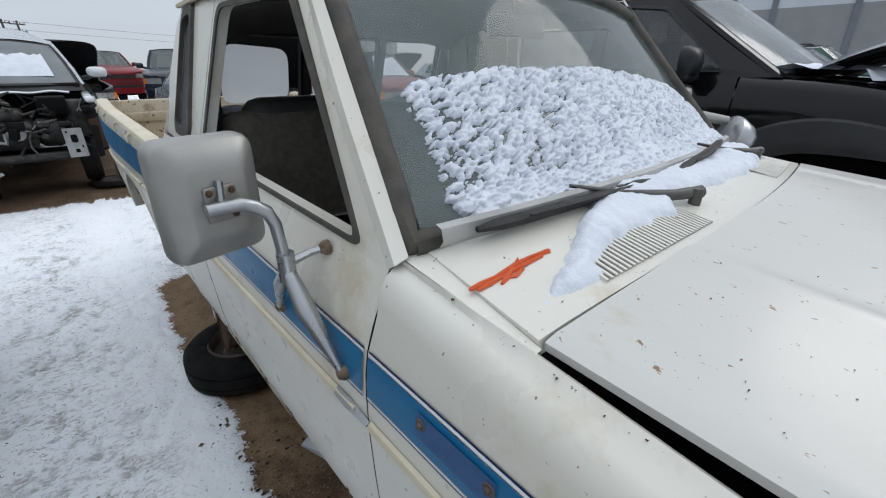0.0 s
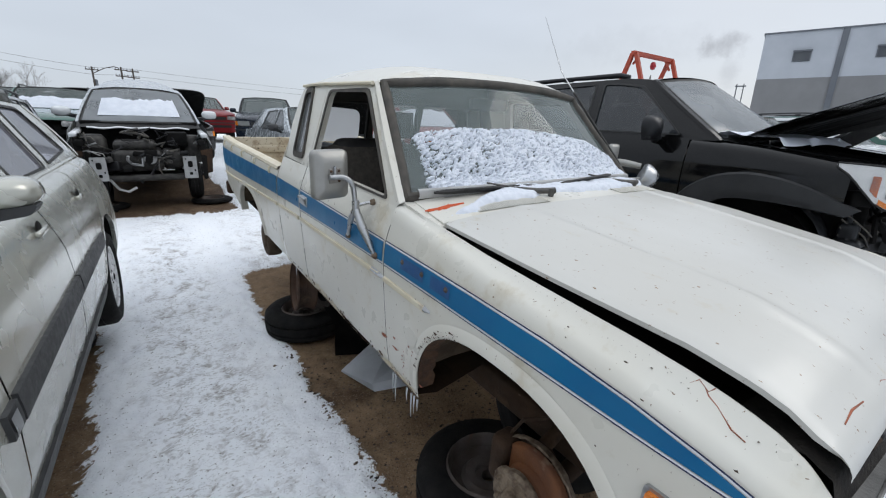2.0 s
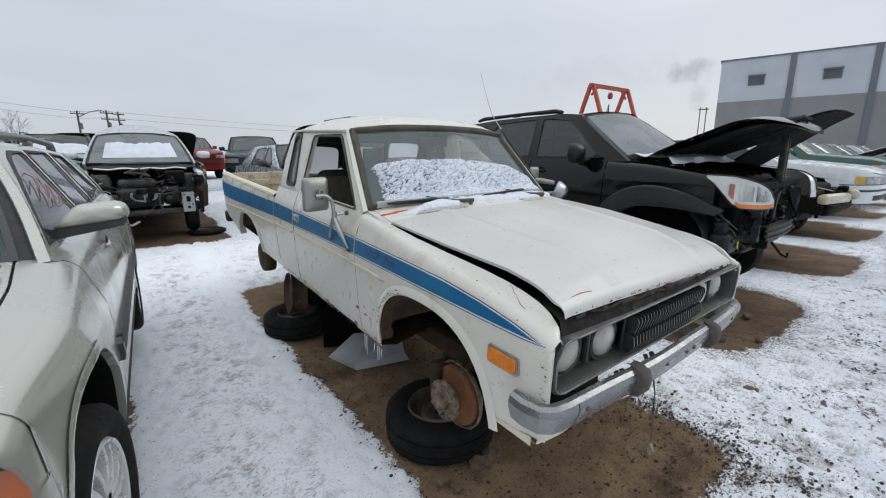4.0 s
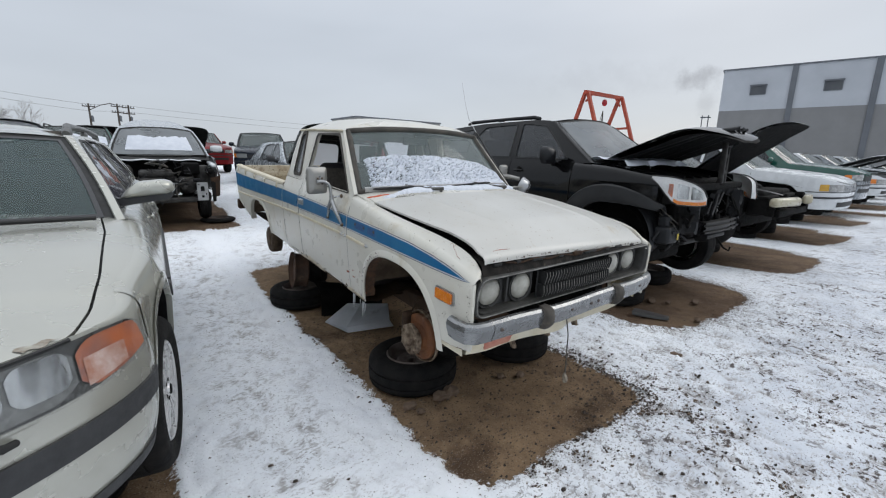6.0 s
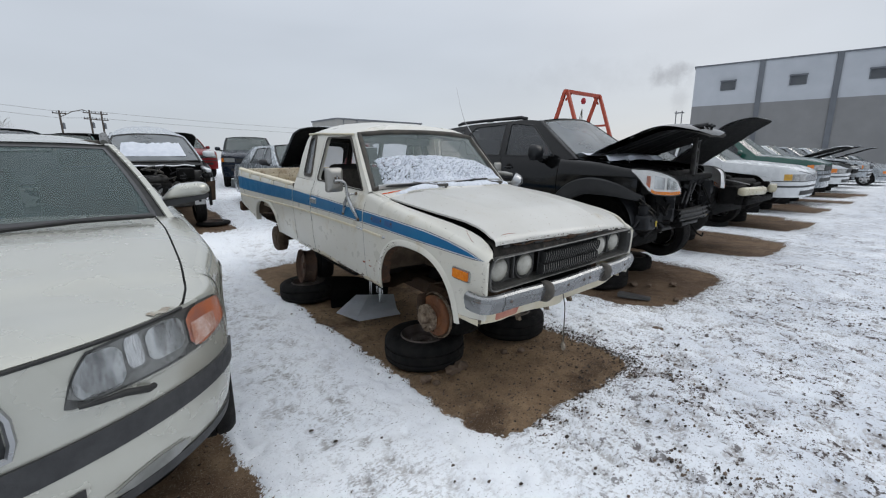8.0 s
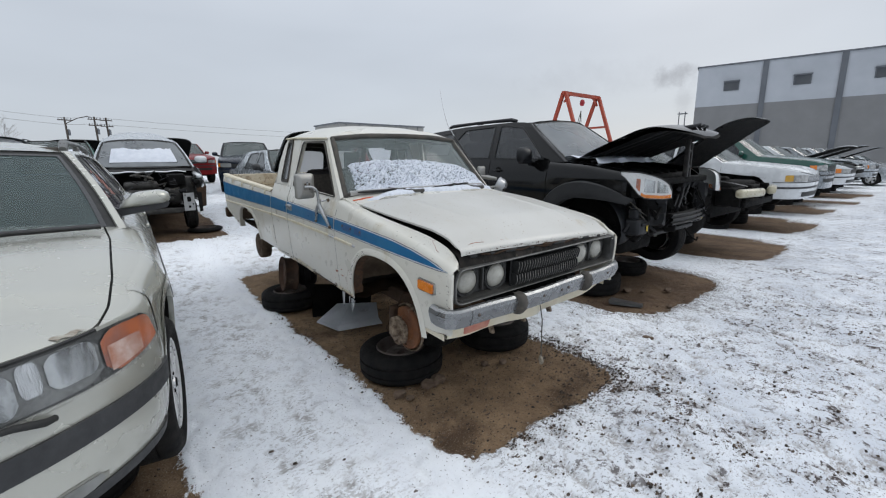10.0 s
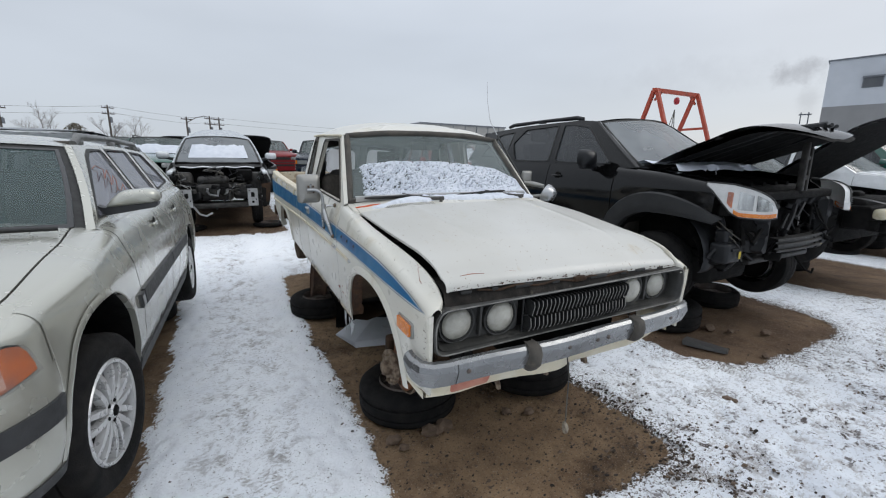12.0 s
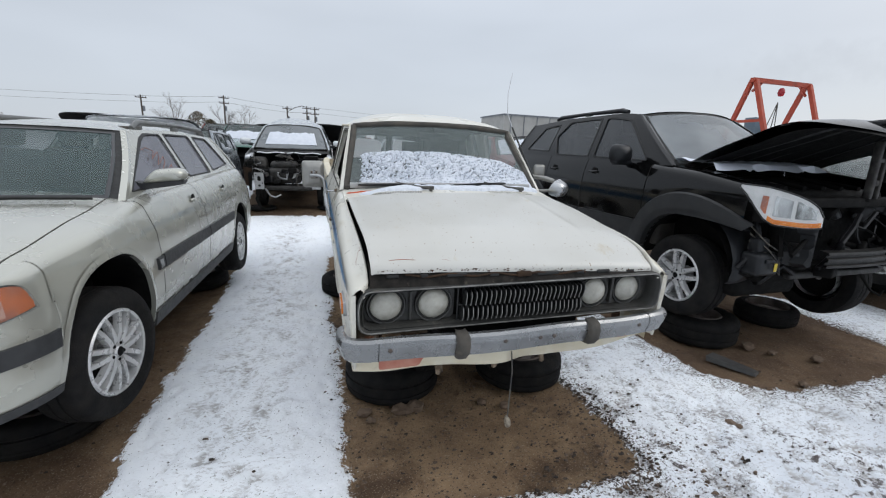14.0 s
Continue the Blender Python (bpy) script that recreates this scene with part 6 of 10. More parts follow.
def chassis():
    fr = bm_new()
    for s in (-1, 1):
        box(fr, (s * 0.40, 2.02, 0.06), (0.07, 4.16, 0.11), 0.01)
    for y in (0.0, 0.55, 1.5, 2.4, 3.4):
        box(fr, (0, y, 0.05), (0.8, 0.08, 0.08), 0.01)
    part("chassis_frame", fr, M_UNDER, truck)
    fl = bm_new()
    for s in (-1, 1):
        loft(fl, [[(s * (t_side(y, 0.09) - 0.005), y, 0.095), (s * 0.66, y, 0.07), (s * 0.40, y, 0.12)] for y in steps(0.46, 2.07, 6)])
    part("sill_underside", fl, M_UNDER, truck)
    eng = bm_new()
    box(eng, (0.0, 0.05, 0.12), (0.45, 0.55, 0.25), 0.04)
    box(eng, (0.0, 0.55, 0.02), (0.26, 0.8, 0.20), 0.05)
    tube(eng, [(0, 0.9, 0.02), (0, 3.0, 0.0)], 0.04, 10)
    part("engine_and_gearbox", eng, M_UNDER, truck)
    # floor pan, exhaust and fuel tank hang dark below the cab
    fp = bm_new()
    loft(fp, [[(x, y, 0.085 + 0.03 * math.cos(x * 9) - (0.03 if 0.9 < y < 1.9 else 0.0)) for x in steps(-0.66, 0.66, 14)] for y in steps(0.50, 3.9, 12)])
    part("floor_pan", fp, M_UNDER, truck)
    ex = bm_new()
    tube(ex, [(-0.20, 0.4, 0.02), (-0.25, 1.0, -0.03), (-0.22, 1.6, -0.05), (-0.30, 2.6, -0.02), (-0.5, 3.9, 0.02)], [0.022, 0.022, 0.07, 0.022, 0.022], 10)
    part("exhaust", ex, M_UNDER, truck)
    ft = bm_new()
    box(ft, (-0.22, 1.75, -0.03), (0.60, 0.80, 0.20), 0.05)
    part("fuel_tank", ft, M_DARK, truck)
    for s in (-1, 1):
        a = bm_new()
        tube(a, [(s * 0.25, 0.0, 0.0), (s * 0.60, 0.0, -0.07)], 0.035, 8)
        tube(a, [(s * 0.30, 0.05, 0.18), (s * 0.58, 0.03, 0.09)], 0.025, 8)
        tube(a, [(s * 0.58, 0.0, 0.12), (s * 0.60, 0.0, -0.12)], 0.035, 8)
        part("suspension_arm", a, M_UNDER, truck)
        m = Matrix.Translation((s * 0.63, 0.0, 0.0)) @ pose(0, 0, 0, 0, s * 90, 0)
        ro = bm_new()
        lathe(ro, [(0.05, -0.03), (0.135, -0.03), (0.140, -0.026), (0.140, -0.008), (0.135, -0.003), (0.085, -0.001), (0.08, 0.02), (0.05, 0.03)], m, 40)
        r = part("brake_disc", ro, M_RUST, truck, "rusted brake disc")
        sd = bm_new()
        rj = random.Random(7 + s)
        lathe(sd, [(0.06, -0.045), (0.150, -0.045), (0.158, -0.034), (0.160, -0.018), (0.156, -0.016), (0.148, -0.034)], m, 40)
        for v in sd.verts:
            v.co += Vector((0, rj.uniform(-1, 1), rj.uniform(-1, 1))) * 0.004
        part("splash_shield", sd, M_HUB, r, "bent and corroded splash shield")
        hb = bm_new()
        lathe(hb, [(0.070, 0.0), (0.068, 0.040), (0.092, 0.042), (0.094, 0.060), (0.088, 0.066), (0.060, 0.060), (0.042, 0.064), (0.037, 0.090), (0.034, 0.098), (0.018, 0.104), (0.0001, 0.105)], m, 48)
        back = m.inverted()
        for v in hb.verts:
            q = back @ v.co
            wide_ = math.hypot(q.x, q.y)
            if wide_ > 0.072:
                f = 1 + 0.10 * (abs(math.cos(3 * math.atan2(q.y, q.x))) - 0.6) + rj.uniform(-0.02, 0.02)
                v.co = m @ Vector((q.x * f, q.y * f, q.z + rj.uniform(-0.002, 0.002)))
        part("hub", hb, M_HUB, r, "corroded wheel hub")
        for k in range(6):
            b = 2 * math.pi * k / 6
            hb = bm_new()
            lathe(hb, [(0.008, 0.05), (0.008, 0.074), (0.006, 0.078), (0.0001, 0.078)], m @ Matrix.Translation((0.074 * math.cos(b), 0.074 * math.sin(b), 0)), 8)
            part("stud", hb, M_HUB, r)
        ca = bm_new()
        box(ca, (s * 0.615, 0.125, 0.03), (0.09, 0.07, 0.17), 0.02)
        tube(ca, [(s * 0.60, 0.13, 0.10), (s * 0.60, 0.08, 0.20), (s * 0.50, 0.0, 0.22)], 0.006, 6)
        part("brake_caliper", ca, M_UNDER, r)
    ax = bm_new()
    tube(ax, [(-0.60, 3.10, -0.09), (0.60, 3.10, -0.09)], 0.04, 10)
    axle = part("rear_axle", ax, M_UNDER, truck)
    df = bm_new()
    lathe(df, [(0.04, -0.12), (0.12, -0.08), (0.14, 0), (0.12, 0.08), (0.04, 0.12)], Matrix.Translation((0, 3.10, -0.09)) @ pose(0, 0, 0, 0, 90, 0), 16)
    part("differential", df, M_UNDER, axle)
    for s in (-1, 1):
        for k in range(4):
            lf = bm_new()
            box(lf, (s * 0.45, 3.05, -0.03 + 0.012 * k), (0.055, 1.15 - 0.2 * k, 0.010), 0.002)
            part("spring_leaf", lf, M_UNDER, axle)
    for s in (-1, 1):
        m = Matrix.Translation((s * 0.60, 3.10, -0.09)) @ pose(0, 0, 0, 0, s * 90, 0)
        dr = bm_new()
        lathe(dr, [(0.05, -0.05), (0.15, -0.045), (0.155, 0.0), (0.150, 0.05), (0.14, 0.06), (0.07, 0.062), (0.06, 0.075), (0.0001, 0.078)], m, 32)
        part("brake_drum", dr, M_DRUM, axle, "rusty brake drum")


chassis()


def icicles():
    for x, y, z, l_ in ((-0.75, 0.50, 0.075, 0.11), (-0.752, 0.53, 0.08, 0.06), (-0.748, 0.46, 0.07, 0.05), (-0.75, 0.62, 0.085, 0.13), (-0.75, 0.64, 0.085, 0.10), (-0.75, 0.48, 0.075, 0.08), (-0.75, 1.9, 0.08, 0.05)):
        bm = bm_new()
        tube(bm, [(x, y, z), (x, y + 0.002, z - l_ * 0.5), (x, y, z - l_)], [0.0045, 0.0028, 0.0008], 6)
        part("icicle", bm, M_ICE, truck)


icicles()

# ---- other vehicles: one builder for bodies of pressed steel ----
def arc_lower(y, base, arches):
    for cy, top, half, low in arches:
        u = abs(y - cy) / half
        if u < 1:
            return max(base, low + (top - low) * (1 - u ** 2.3) ** (1 / 2.3))
    return base


def wheel(root, c, s, radius, width, rim_r, spokes, material=None, steer=0.0, name="wheel", double=True):
    """A wheel with tyre and spoked rim; c its outer face's centre, s the side that it faces."""
    material = material or M_RIM
    m = Matrix.Translation(c) @ pose(0, 0, 0, 0, 0, steer) @ pose(0, 0, 0, 0, s * 90, 0)
    hubm = bm_new()
    lathe(hubm, [(0.0001, -0.004), (0.026, -0.004), (0.030, -0.012), (0.055, -0.018), (0.075, -0.03), (0.075, -width * 0.6), (0.0001, -width * 0.6)], m, 20)
    w = part(name, hubm, material, root)
    if spokes and double:
        cap = bm_new()
        lathe(cap, [(0.0001, 0.002), (0.020, 0.001), (0.027, -0.006)], m, 18)
        part("hub_cap", cap, M_DARK, w)
        for k in range(5):
            nut = bm_new()
            a = 2 * math.pi * k / 5
            lathe(nut, [(0.0001, -0.0105), (0.0085, -0.0105), (0.0095, -0.016)], m @ Matrix.Translation((0.044 * math.cos(a), 0.044 * math.sin(a), 0)), 8)
            part("wheel_nut", nut, M_DARK, w)
    ty = bm_new()
    b = radius - rim_r
    lathe(ty, [(rim_r - 0.004, -0.012), (rim_r + 0.012, -0.002), (rim_r + b * 0.35, 0.008), (rim_r + b * 0.7, 0.004), (radius - 0.016, -0.010), (radius - 0.004, -0.024), (radius, -0.05),
               (radius, -width * 0.36), (radius - 0.008, -width * 0.37), (radius - 0.008, -width * 0.40), (radius, -width * 0.41), (radius, -width * 0.6), (radius - 0.008, -width * 0.61), (radius - 0.008, -width * 0.64), (radius, -width * 0.65),
               (radius, -width + 0.05), (radius - 0.014, -width + 0.012), (rim_r + b * 0.5, -width), (rim_r, -width + 0.01)], m, 48)
    part("tyre", ty, M_TYRE, w)
    rm = bm_new()
    lathe(rm, [(rim_r - 0.002, -0.014), (rim_r - 0.010, -0.004), (rim_r - 0.022, -0.008), (rim_r - 0.026, -0.04), (rim_r - 0.045, -0.12), (rim_r - 0.05, -width + 0.02)], m, 40)
    part("rim", rm, M_STEEL_RIM if spokes == 0 else material, w)
    # near-black disc behind the rim paints the shade between the spokes
    bd = bm_new()
    lathe(bd, [(rim_r - 0.03, -width * 0.62), (0.03, -width * 0.62)], m, 24)
    part("spoke_gap_shade", bd, M_DARK, w)
    if spokes == 0:
        di = bm_new()
        lathe(di, [(0.05, -0.03), (0.09, -0.02), (0.12, -0.045), (rim_r - 0.02, -0.05)], m, 28)
        part("rim_disc", di, M_STEEL_RIM, w)
    for k in range(spokes):
        a = 2 * math.pi * k / spokes
        sp = bm_new()
        offs = ((-0.112, 0.112) if spokes > 5 else (-0.19, 0.19)) if double else (0.0,)
        for o in offs:
            rings = []
            for t in (0.0, 0.3, 0.7, 1.0):
                r = 0.045 + (rim_r - 0.022 - 0.045) * t
                wd = ((0.0130 if spokes > 5 else 0.0175) if double else 0.040) * (1.0 + 0.35 * (1 - t))
                ang = a + o * (0.55 + 0.75 * t)
                up_ = -0.014 + 0.010 * math.sin(math.pi * t)
                p = Vector((r * math.cos(ang), r * math.sin(ang), up_))
                tn = Vector((-math.sin(ang), math.cos(ang), 0))
                if double:
                    # pairs with a slot between, spreading towards the rim
                    tn = Vector((-math.sin(a), math.cos(a), 0))
                    apart = 0.023 + 0.020 * t if spokes == 5 else 0.016 + 0.019 * t
                    p = Vector((r * math.cos(a), r * math.sin(a), up_)) + tn * math.copysign(apart, o)
                rings.append([m @ (p - tn * wd + Vector((0, 0, -0.03))), m @ (p - tn * wd * 0.8), m @ (p + tn * wd * 0.8), m @ (p + tn * wd + Vector((0, 0, -0.03)))])
            loft(sp, rings)
        part("spoke", sp, material, w)
    return w


class Body:
    """Outer skin of a car: plan outline rounded at both ends, leaning in with height. y = 0 at the front axle, rearwards positive."""

    def __init__(self, root, W, F, yf, yr, R, tuck, nf=2.7, nr=3.4, Wn=None):
        self.Wn = Wn or W
        self.root, self.W, self.F, self.yf, self.yr, self.R, self.tuck, self.nf, self.nr = root, W, F, yf, yr, R, tuck, nf, nr

    def at(self, q, z, s, off=0.0):
        d = lerp(z, *self.tuck) - off
        if q < self.yf:
            t = min(1.0, self.yf - q) * math.pi / 2
            n = self.nf
            x, y = self.Wn * math.cos(t) ** (2 / n), self.yf - (self.yf + self.F) * math.sin(t) ** (2 / n)
            nx, ny = math.cos(t), -math.sin(t)
            if t > 1.5707:
                x = 0.0
        elif q > self.yr:
            t = min(1.0, q - self.yr) * math.pi / 2
            n = self.nr
            x, y = self.W * math.cos(t) ** (2 / n), self.yr + (self.R - self.yr) * math.sin(t) ** (2 / n)
            nx, ny = math.cos(t), math.sin(t)
            if t > 1.5707:
                x = 0.0
        else:
            x, y, nx, ny = self.W - (self.W - self.Wn) * (lambda u: u * u * (3 - 2 * u))(min(1.0, max(0.0, -q) / abs(self.yf))), q, 1.0, 0.0
        return Vector((s * max(0.0, x - d * nx), y - d * ny, z))

    def patch(self, name, q0, q1, lo, hi, material, off=0.0, n=20, nz=8, parent=None, label="", arches=(), sides=(-1, 1), edge=0.0, one=False, roll=0.0):
        """A piece of the skin between two heights, on each side."""
        lo_, hi_ = (lo if callable(lo) else (lambda q: lo)), (hi if callable(hi) else (lambda q: hi))
        qs = dense(q0, q1, n, *arches)
        bm, out = None, []
        for s in sides:
            bm = bm if one and bm is not None else bm_new()
            rings = []
            for q in qs:
                a, b = lo_(q), hi_(q)
                e = roll(q) if callable(roll) else roll
                r = [self.at(q, a + (b - e - a) * k / nz, s, off) for k in range(nz + 1)]
                for k in range(1, 6) if roll else ():
                    w = math.pi / 2 * k / 5
                    r.append(self.at(q, b - e + e * math.sin(w), s, off - e * (1 - math.cos(w))))
                if edge:
                    r = [self.at(q, a, s, -edge)] + r + [self.at(q, b, s, -edge)]
                rings.append(r)
            if edge:
                rings = [[self.at(qs[0], p.z, s, -edge) for p in rings[0]]] + rings + [[self.at(qs[-1], p.z, s, -edge) for p in rings[-1]]]
            loft(bm, rings)
            if not one:
                out.append(part(name, bm, material, parent or self.root, label))
        if one:
            bmesh.ops.remove_doubles(bm, verts=bm.verts, dist=0.0008)
            out.append(part(name, bm, material, parent or self.root, label))
        return out

    def lid(self, name, q0, q1, hi, v0, v1, material, crown=0.05, off=0.0, n=24, m=None, label="", thick=0.0, sag=None, parent=None):
        """Hood or deck: rows across the car between the side's upper edges, from v0 to v1 (-1 to 1)."""
        bm = bm_new()
        for lay in ((0.0, thick) if thick else (0.0,)):
            rings = []
            for q in steps(q0, q1, n):
                a, b = self.at(q, hi(q), -1), self.at(q, hi(q), 1)
                wid = abs(b.x) / self.W
                r = []
                for k in range(21):
                    v = v0 + (v1 - v0) * k / 20
                    p = (a + b) / 2 + (b - a) / 2 * v
                    p.z += crown * wid * (1 - abs(v) ** 2.6) + off - lay + (sag(v, q) if sag else 0)
                    r.append(m @ p if m else p)
                rings.append(r)
            loft(bm, rings)
        return part(name, bm, material, parent or self.root, label)


def greenhouse(root, belt, roof_z, gb, gr, outline, panes, ws, rw, paint, pane_mat, ws_mat, crown=0.05, ws_bow=0.12, seal=M_BLACK, opened=(), roof_off=0.0, dome=None, frit=0.0):
    """Upper cab: side frames with panes, screens, roof. ws and rw: (y base, z base, y top, z top)."""
    surf = lambda s: (lambda y, z: (s * (gb + (gr - gb) * (z - belt) / (roof_z - belt) + 0.02 * math.sin(math.pi * min(1, max(0, (z - belt) / (roof_z - belt))))), y, z))
    for s in (-1, 1):
        bm = bm_new()
        panel(bm, outline, panes, surf(s), 0.035)
        f = part("side_frame", bm, paint, root)
        for i, w in enumerate(panes):
            sl = bm_new()
            ring_strip(sl, w, surf(s), 0.022, 0.004)
            part("window_seal", sl, seal, f)
            if (s, i) in opened:
                continue
            g = bm_new()
            panel(g, w, [], lambda y, z: (surf(s)(y, z)[0] - s * 0.008, y, z), 0)
            part("pane", g, pane_mat, f)
    for nm, (yb, zb, yt, zt), sign, mt in (("windscreen", ws, -1, ws_mat), ("rear_window", rw, 1, pane_mat)):
        if yb is None:
            continue
        def scr(u, v, yb=yb, zb=zb, yt=yt, zt=zt, sign=sign):
            half = abs(surf(1)(0, zb + (zt - zb) * v)[0]) - 0.012
            return Vector((half * u, yb + (yt - yb) * v + sign * ws_bow * (1 - u * u) * (1 - 0.35 * v), zb + (zt - zb) * v + (0.25 * crown + (0.55 * crown if dome is None else 0.0) * v) * (1 - u * u)))
        g = bm_new()
        loft(g, [[scr(-0.92 + 1.84 * i / 16, 0.04 + 0.91 * j / 8) for i in range(17)] for j in range(9)])
        o = part(nm, g, mt, root)
        if sign < 0:
            o.visible_shadow = False
        if sign < 0 and frit:
            fb_ = bm_new()
            lift = Vector((0, -0.003, 0.003))
            for u0, u1, v0, v1 in ((-0.92, 0.92, 0.04, 0.04 + frit * 1.3), (-0.92, 0.92, 0.95 - frit * 0.7, 0.95), (-0.92, -0.92 + frit, 0.04, 0.95), (0.92 - frit, 0.92, 0.04, 0.95)):
                loft(fb_, [[scr(u0 + (u1 - u0) * i / 12, v0 + (v1 - v0) * j / 8) + lift for i in range(13)] for j in range(9)])
            part("frit_band", fb_, M_FRIT, o)
        fr = bm_new()
        for j0, j1 in ((0.0, 0.05), (0.94, 1.0)):
            loft(fr, [[scr(-1 + 2 * i / 16, j) + Vector((0, sign * -0.004, -0.003)) for i in range(17)] for j in (j0, j1)])
        for s in (-1, 1):
            loft(fr, [[scr(s * u, j / 8) + Vector((0, sign * -0.004, -0.003)) for u in (1.0, 0.90)] for j in range(9)])
        part("screen_surround", fr, seal, o)
        for s in (-1, 1):
            p = bm_new()
            rings = []
            for j in range(11):
                v = j / 10
                a = scr(s * 0.97, v)
                z1 = zb + (zt - zb) * v
                b = Vector(surf(s)(yb + (yt - yb) * v - sign * 0.03, z1))
                mid = (a + b) / 2 + Vector((s * 0.018, sign * 0.012, 0.006))
                rings.append([a + Vector((0, sign * 0.004, -0.003)), a + Vector((s * 0.004, sign * 0.008, 0.006)), mid, b + Vector((s * 0.002, 0, 0)), b])
            loft(p, rings)
            part("pillar", p, paint, root)
    # roof
    bm = bm_new()
    y0, y1 = ws[2], rw[2]
    rings = []
    for k in range(19):
        t = k / 18
        y = y0 + (y1 - y0) * t
        zr = ws[3] + (rw[3] - ws[3]) * t
        half = abs(surf(1)(y, roof_z)[0]) + 0.004
        rise = crown * 0.8 + roof_off * math.sin(math.pi * t)
        if dome is not None:
            e = min(1.0, t / 0.35, (1 - t) / 0.35)
            rise = crown * 0.25 + dome * (1 - (1 - e) ** 2)
        r = []
        for i in range(-12, 13):
            v = i / 12
            bow = -ws_bow * 0.65 * (1 - v * v) * max(0, 1 - t * 5) + ws_bow * 0.65 * (1 - v * v) * max(0, t * 5 - 4)
            r.append((half * v, y + bow, zr + (rise + roof_off * math.sin(math.pi * t) * 0.3) * (1 - abs(v) ** 3)))
        rings.append(r)
    loft(bm, rings)
    part("roof", bm, paint, root)
    return surf


def seats(root, ys, z, half, material):
    for y in ys:
        for x in (-half, half):
            b = bm_new()
            box(b, (x, y, z), (0.50, 0.14, 0.62), 0.05, pose(0, 0, 0, -14, 0, 0))
            o = part("seat_back", b, material, root)
            h = bm_new()
            box(h, (x, y + 0.08, z + 0.41), (0.26, 0.09, 0.17), 0.04, pose(0, 0, 0, -10, 0, 0))
            part("headrest", h, material, o)


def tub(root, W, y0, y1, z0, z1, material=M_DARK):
    """Inner block that closes the body; its dark colour stands in for shade behind gaps."""
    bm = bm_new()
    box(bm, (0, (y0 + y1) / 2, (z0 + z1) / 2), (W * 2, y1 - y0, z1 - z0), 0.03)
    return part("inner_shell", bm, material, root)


def roof_rail(root, surf, y0, y1, zr, inset, material, r=0.016, feet=3, k=1.0):
    for s in (-1, 1):
        x = abs(surf(1)(0, zr)[0]) - inset
        b = bm_new()
        tube(b, [(s * x, y0 - 0.10, zr + 0.0), (s * x, y0, zr + 0.055 * k), (s * x, (y0 + y1) / 2, zr + 0.075 * k), (s * x, y1, zr + 0.055 * k), (s * x, y1 + 0.10, zr)], [r * 1.1, r * 1.3, r, r * 1.3, r * 1.1], 8)
        o = part("roof_rail", b, material, root)
        for i in range(feet):
            f = bm_new()
            y = y0 + (y1 - y0) * i / (feet - 1)
            box(f, (s * x, y, zr + 0.025 * k), (r * 1.8, 0.12, 0.06 * k), 0.01)
            part("foot", f, material, o)


def door_mirror(root, s, c, size, paint, base):
    b = bm_new()
    c = Vector(c)
    rings = []
    for k, d in ((0.0, -0.07), (0.5, -0.062), (0.82, -0.04), (1.0, 0.0), (1.0, 0.02)):
        ring = []
        for a in steps(0, 2 * math.pi, 20)[:-1]:
            ca, sa = math.cos(a), math.sin(a)
            ring.append(c + Vector((s * size[0] * k * math.copysign(abs(ca) ** 0.6, ca), d, size[1] * k * math.copysign(abs(sa) ** 0.75, sa))))
        rings.append(ring)
    loft(b, rings, closed=True, caps=True)
    o = part("door_mirror", b, paint, root)
    f = bm_new()
    box(f, c + Vector((-s * size[0] * 0.15, 0.0, -size[1] * 0.80)), (size[0] * 1.7, 0.075, size[1] * 0.5), 0.018)
    tube(f, [c + Vector((-s * size[0] * 0.8, 0, -size[1] * 0.8)), c + Vector((-s * (size[0] + 0.05), 0.05, -size[1] * 1.1))], 0.03, 8)
    part("mirror_base", f, base, o)


def door_handle(root, s, B, y, z, material):
    b = bm_new()
    p = B.at(y, z, s, 0.012)
    box(b, p, (0.022, 0.15, 0.024), 0.009)
    o = part("door_handle", b, material, root)
    c = bm_new()
    q = B.at(y - 0.01, z, s, 0.003)
    lathe(c, [(0.045, 0.0), (0.040, 0.004), (0.0001, 0.001)], Matrix.Translation(q) @ pose(0, 0, 0, 0, s * 90, 0), 18)
    part("handle_cup", c, M_DARK, o)


def wedge_mirror(root, s, c):
    """A long door mirror: flat black foot, painted wedge that thins towards the door."""
    c = Vector(c)
    shell = rounded([(-0.135, -0.012), (0.118, 0.012), (0.140, 0.040), (0.128, 0.082), (0.085, 0.096), (-0.045, 0.084), (-0.10, 0.035)], 0.025, 4)
    mid = Vector((0.01, 0.045))
    b = bm_new()
    rings = []
    for k, d in ((0.0, -0.078), (0.45, -0.076), (0.80, -0.060), (0.95, -0.035), (1.0, -0.005), (1.0, 0.028), (0.95, 0.034), (0.0, 0.030)):
        rings.append([c + Vector((s * (mid.x + (u - mid.x) * k), d, mid.y + (v - mid.y) * k)) for u, v in shell])
    loft(b, rings, closed=True)
    o = part("door_mirror", b, M_SILVER, root)
    f = bm_new()
    foot = rounded([(-0.215, -0.060), (-0.10, -0.046), (0.112, -0.012), (0.130, 0.018), (-0.13, -0.008), (-0.200, 0.030)], 0.012, 3)
    prism(f, [(s * u, v) for u, v in foot], -0.050, 0.026, 1)
    for v in f.verts:
        v.co += c
    part("mirror_base", f, M_TRIM, o)


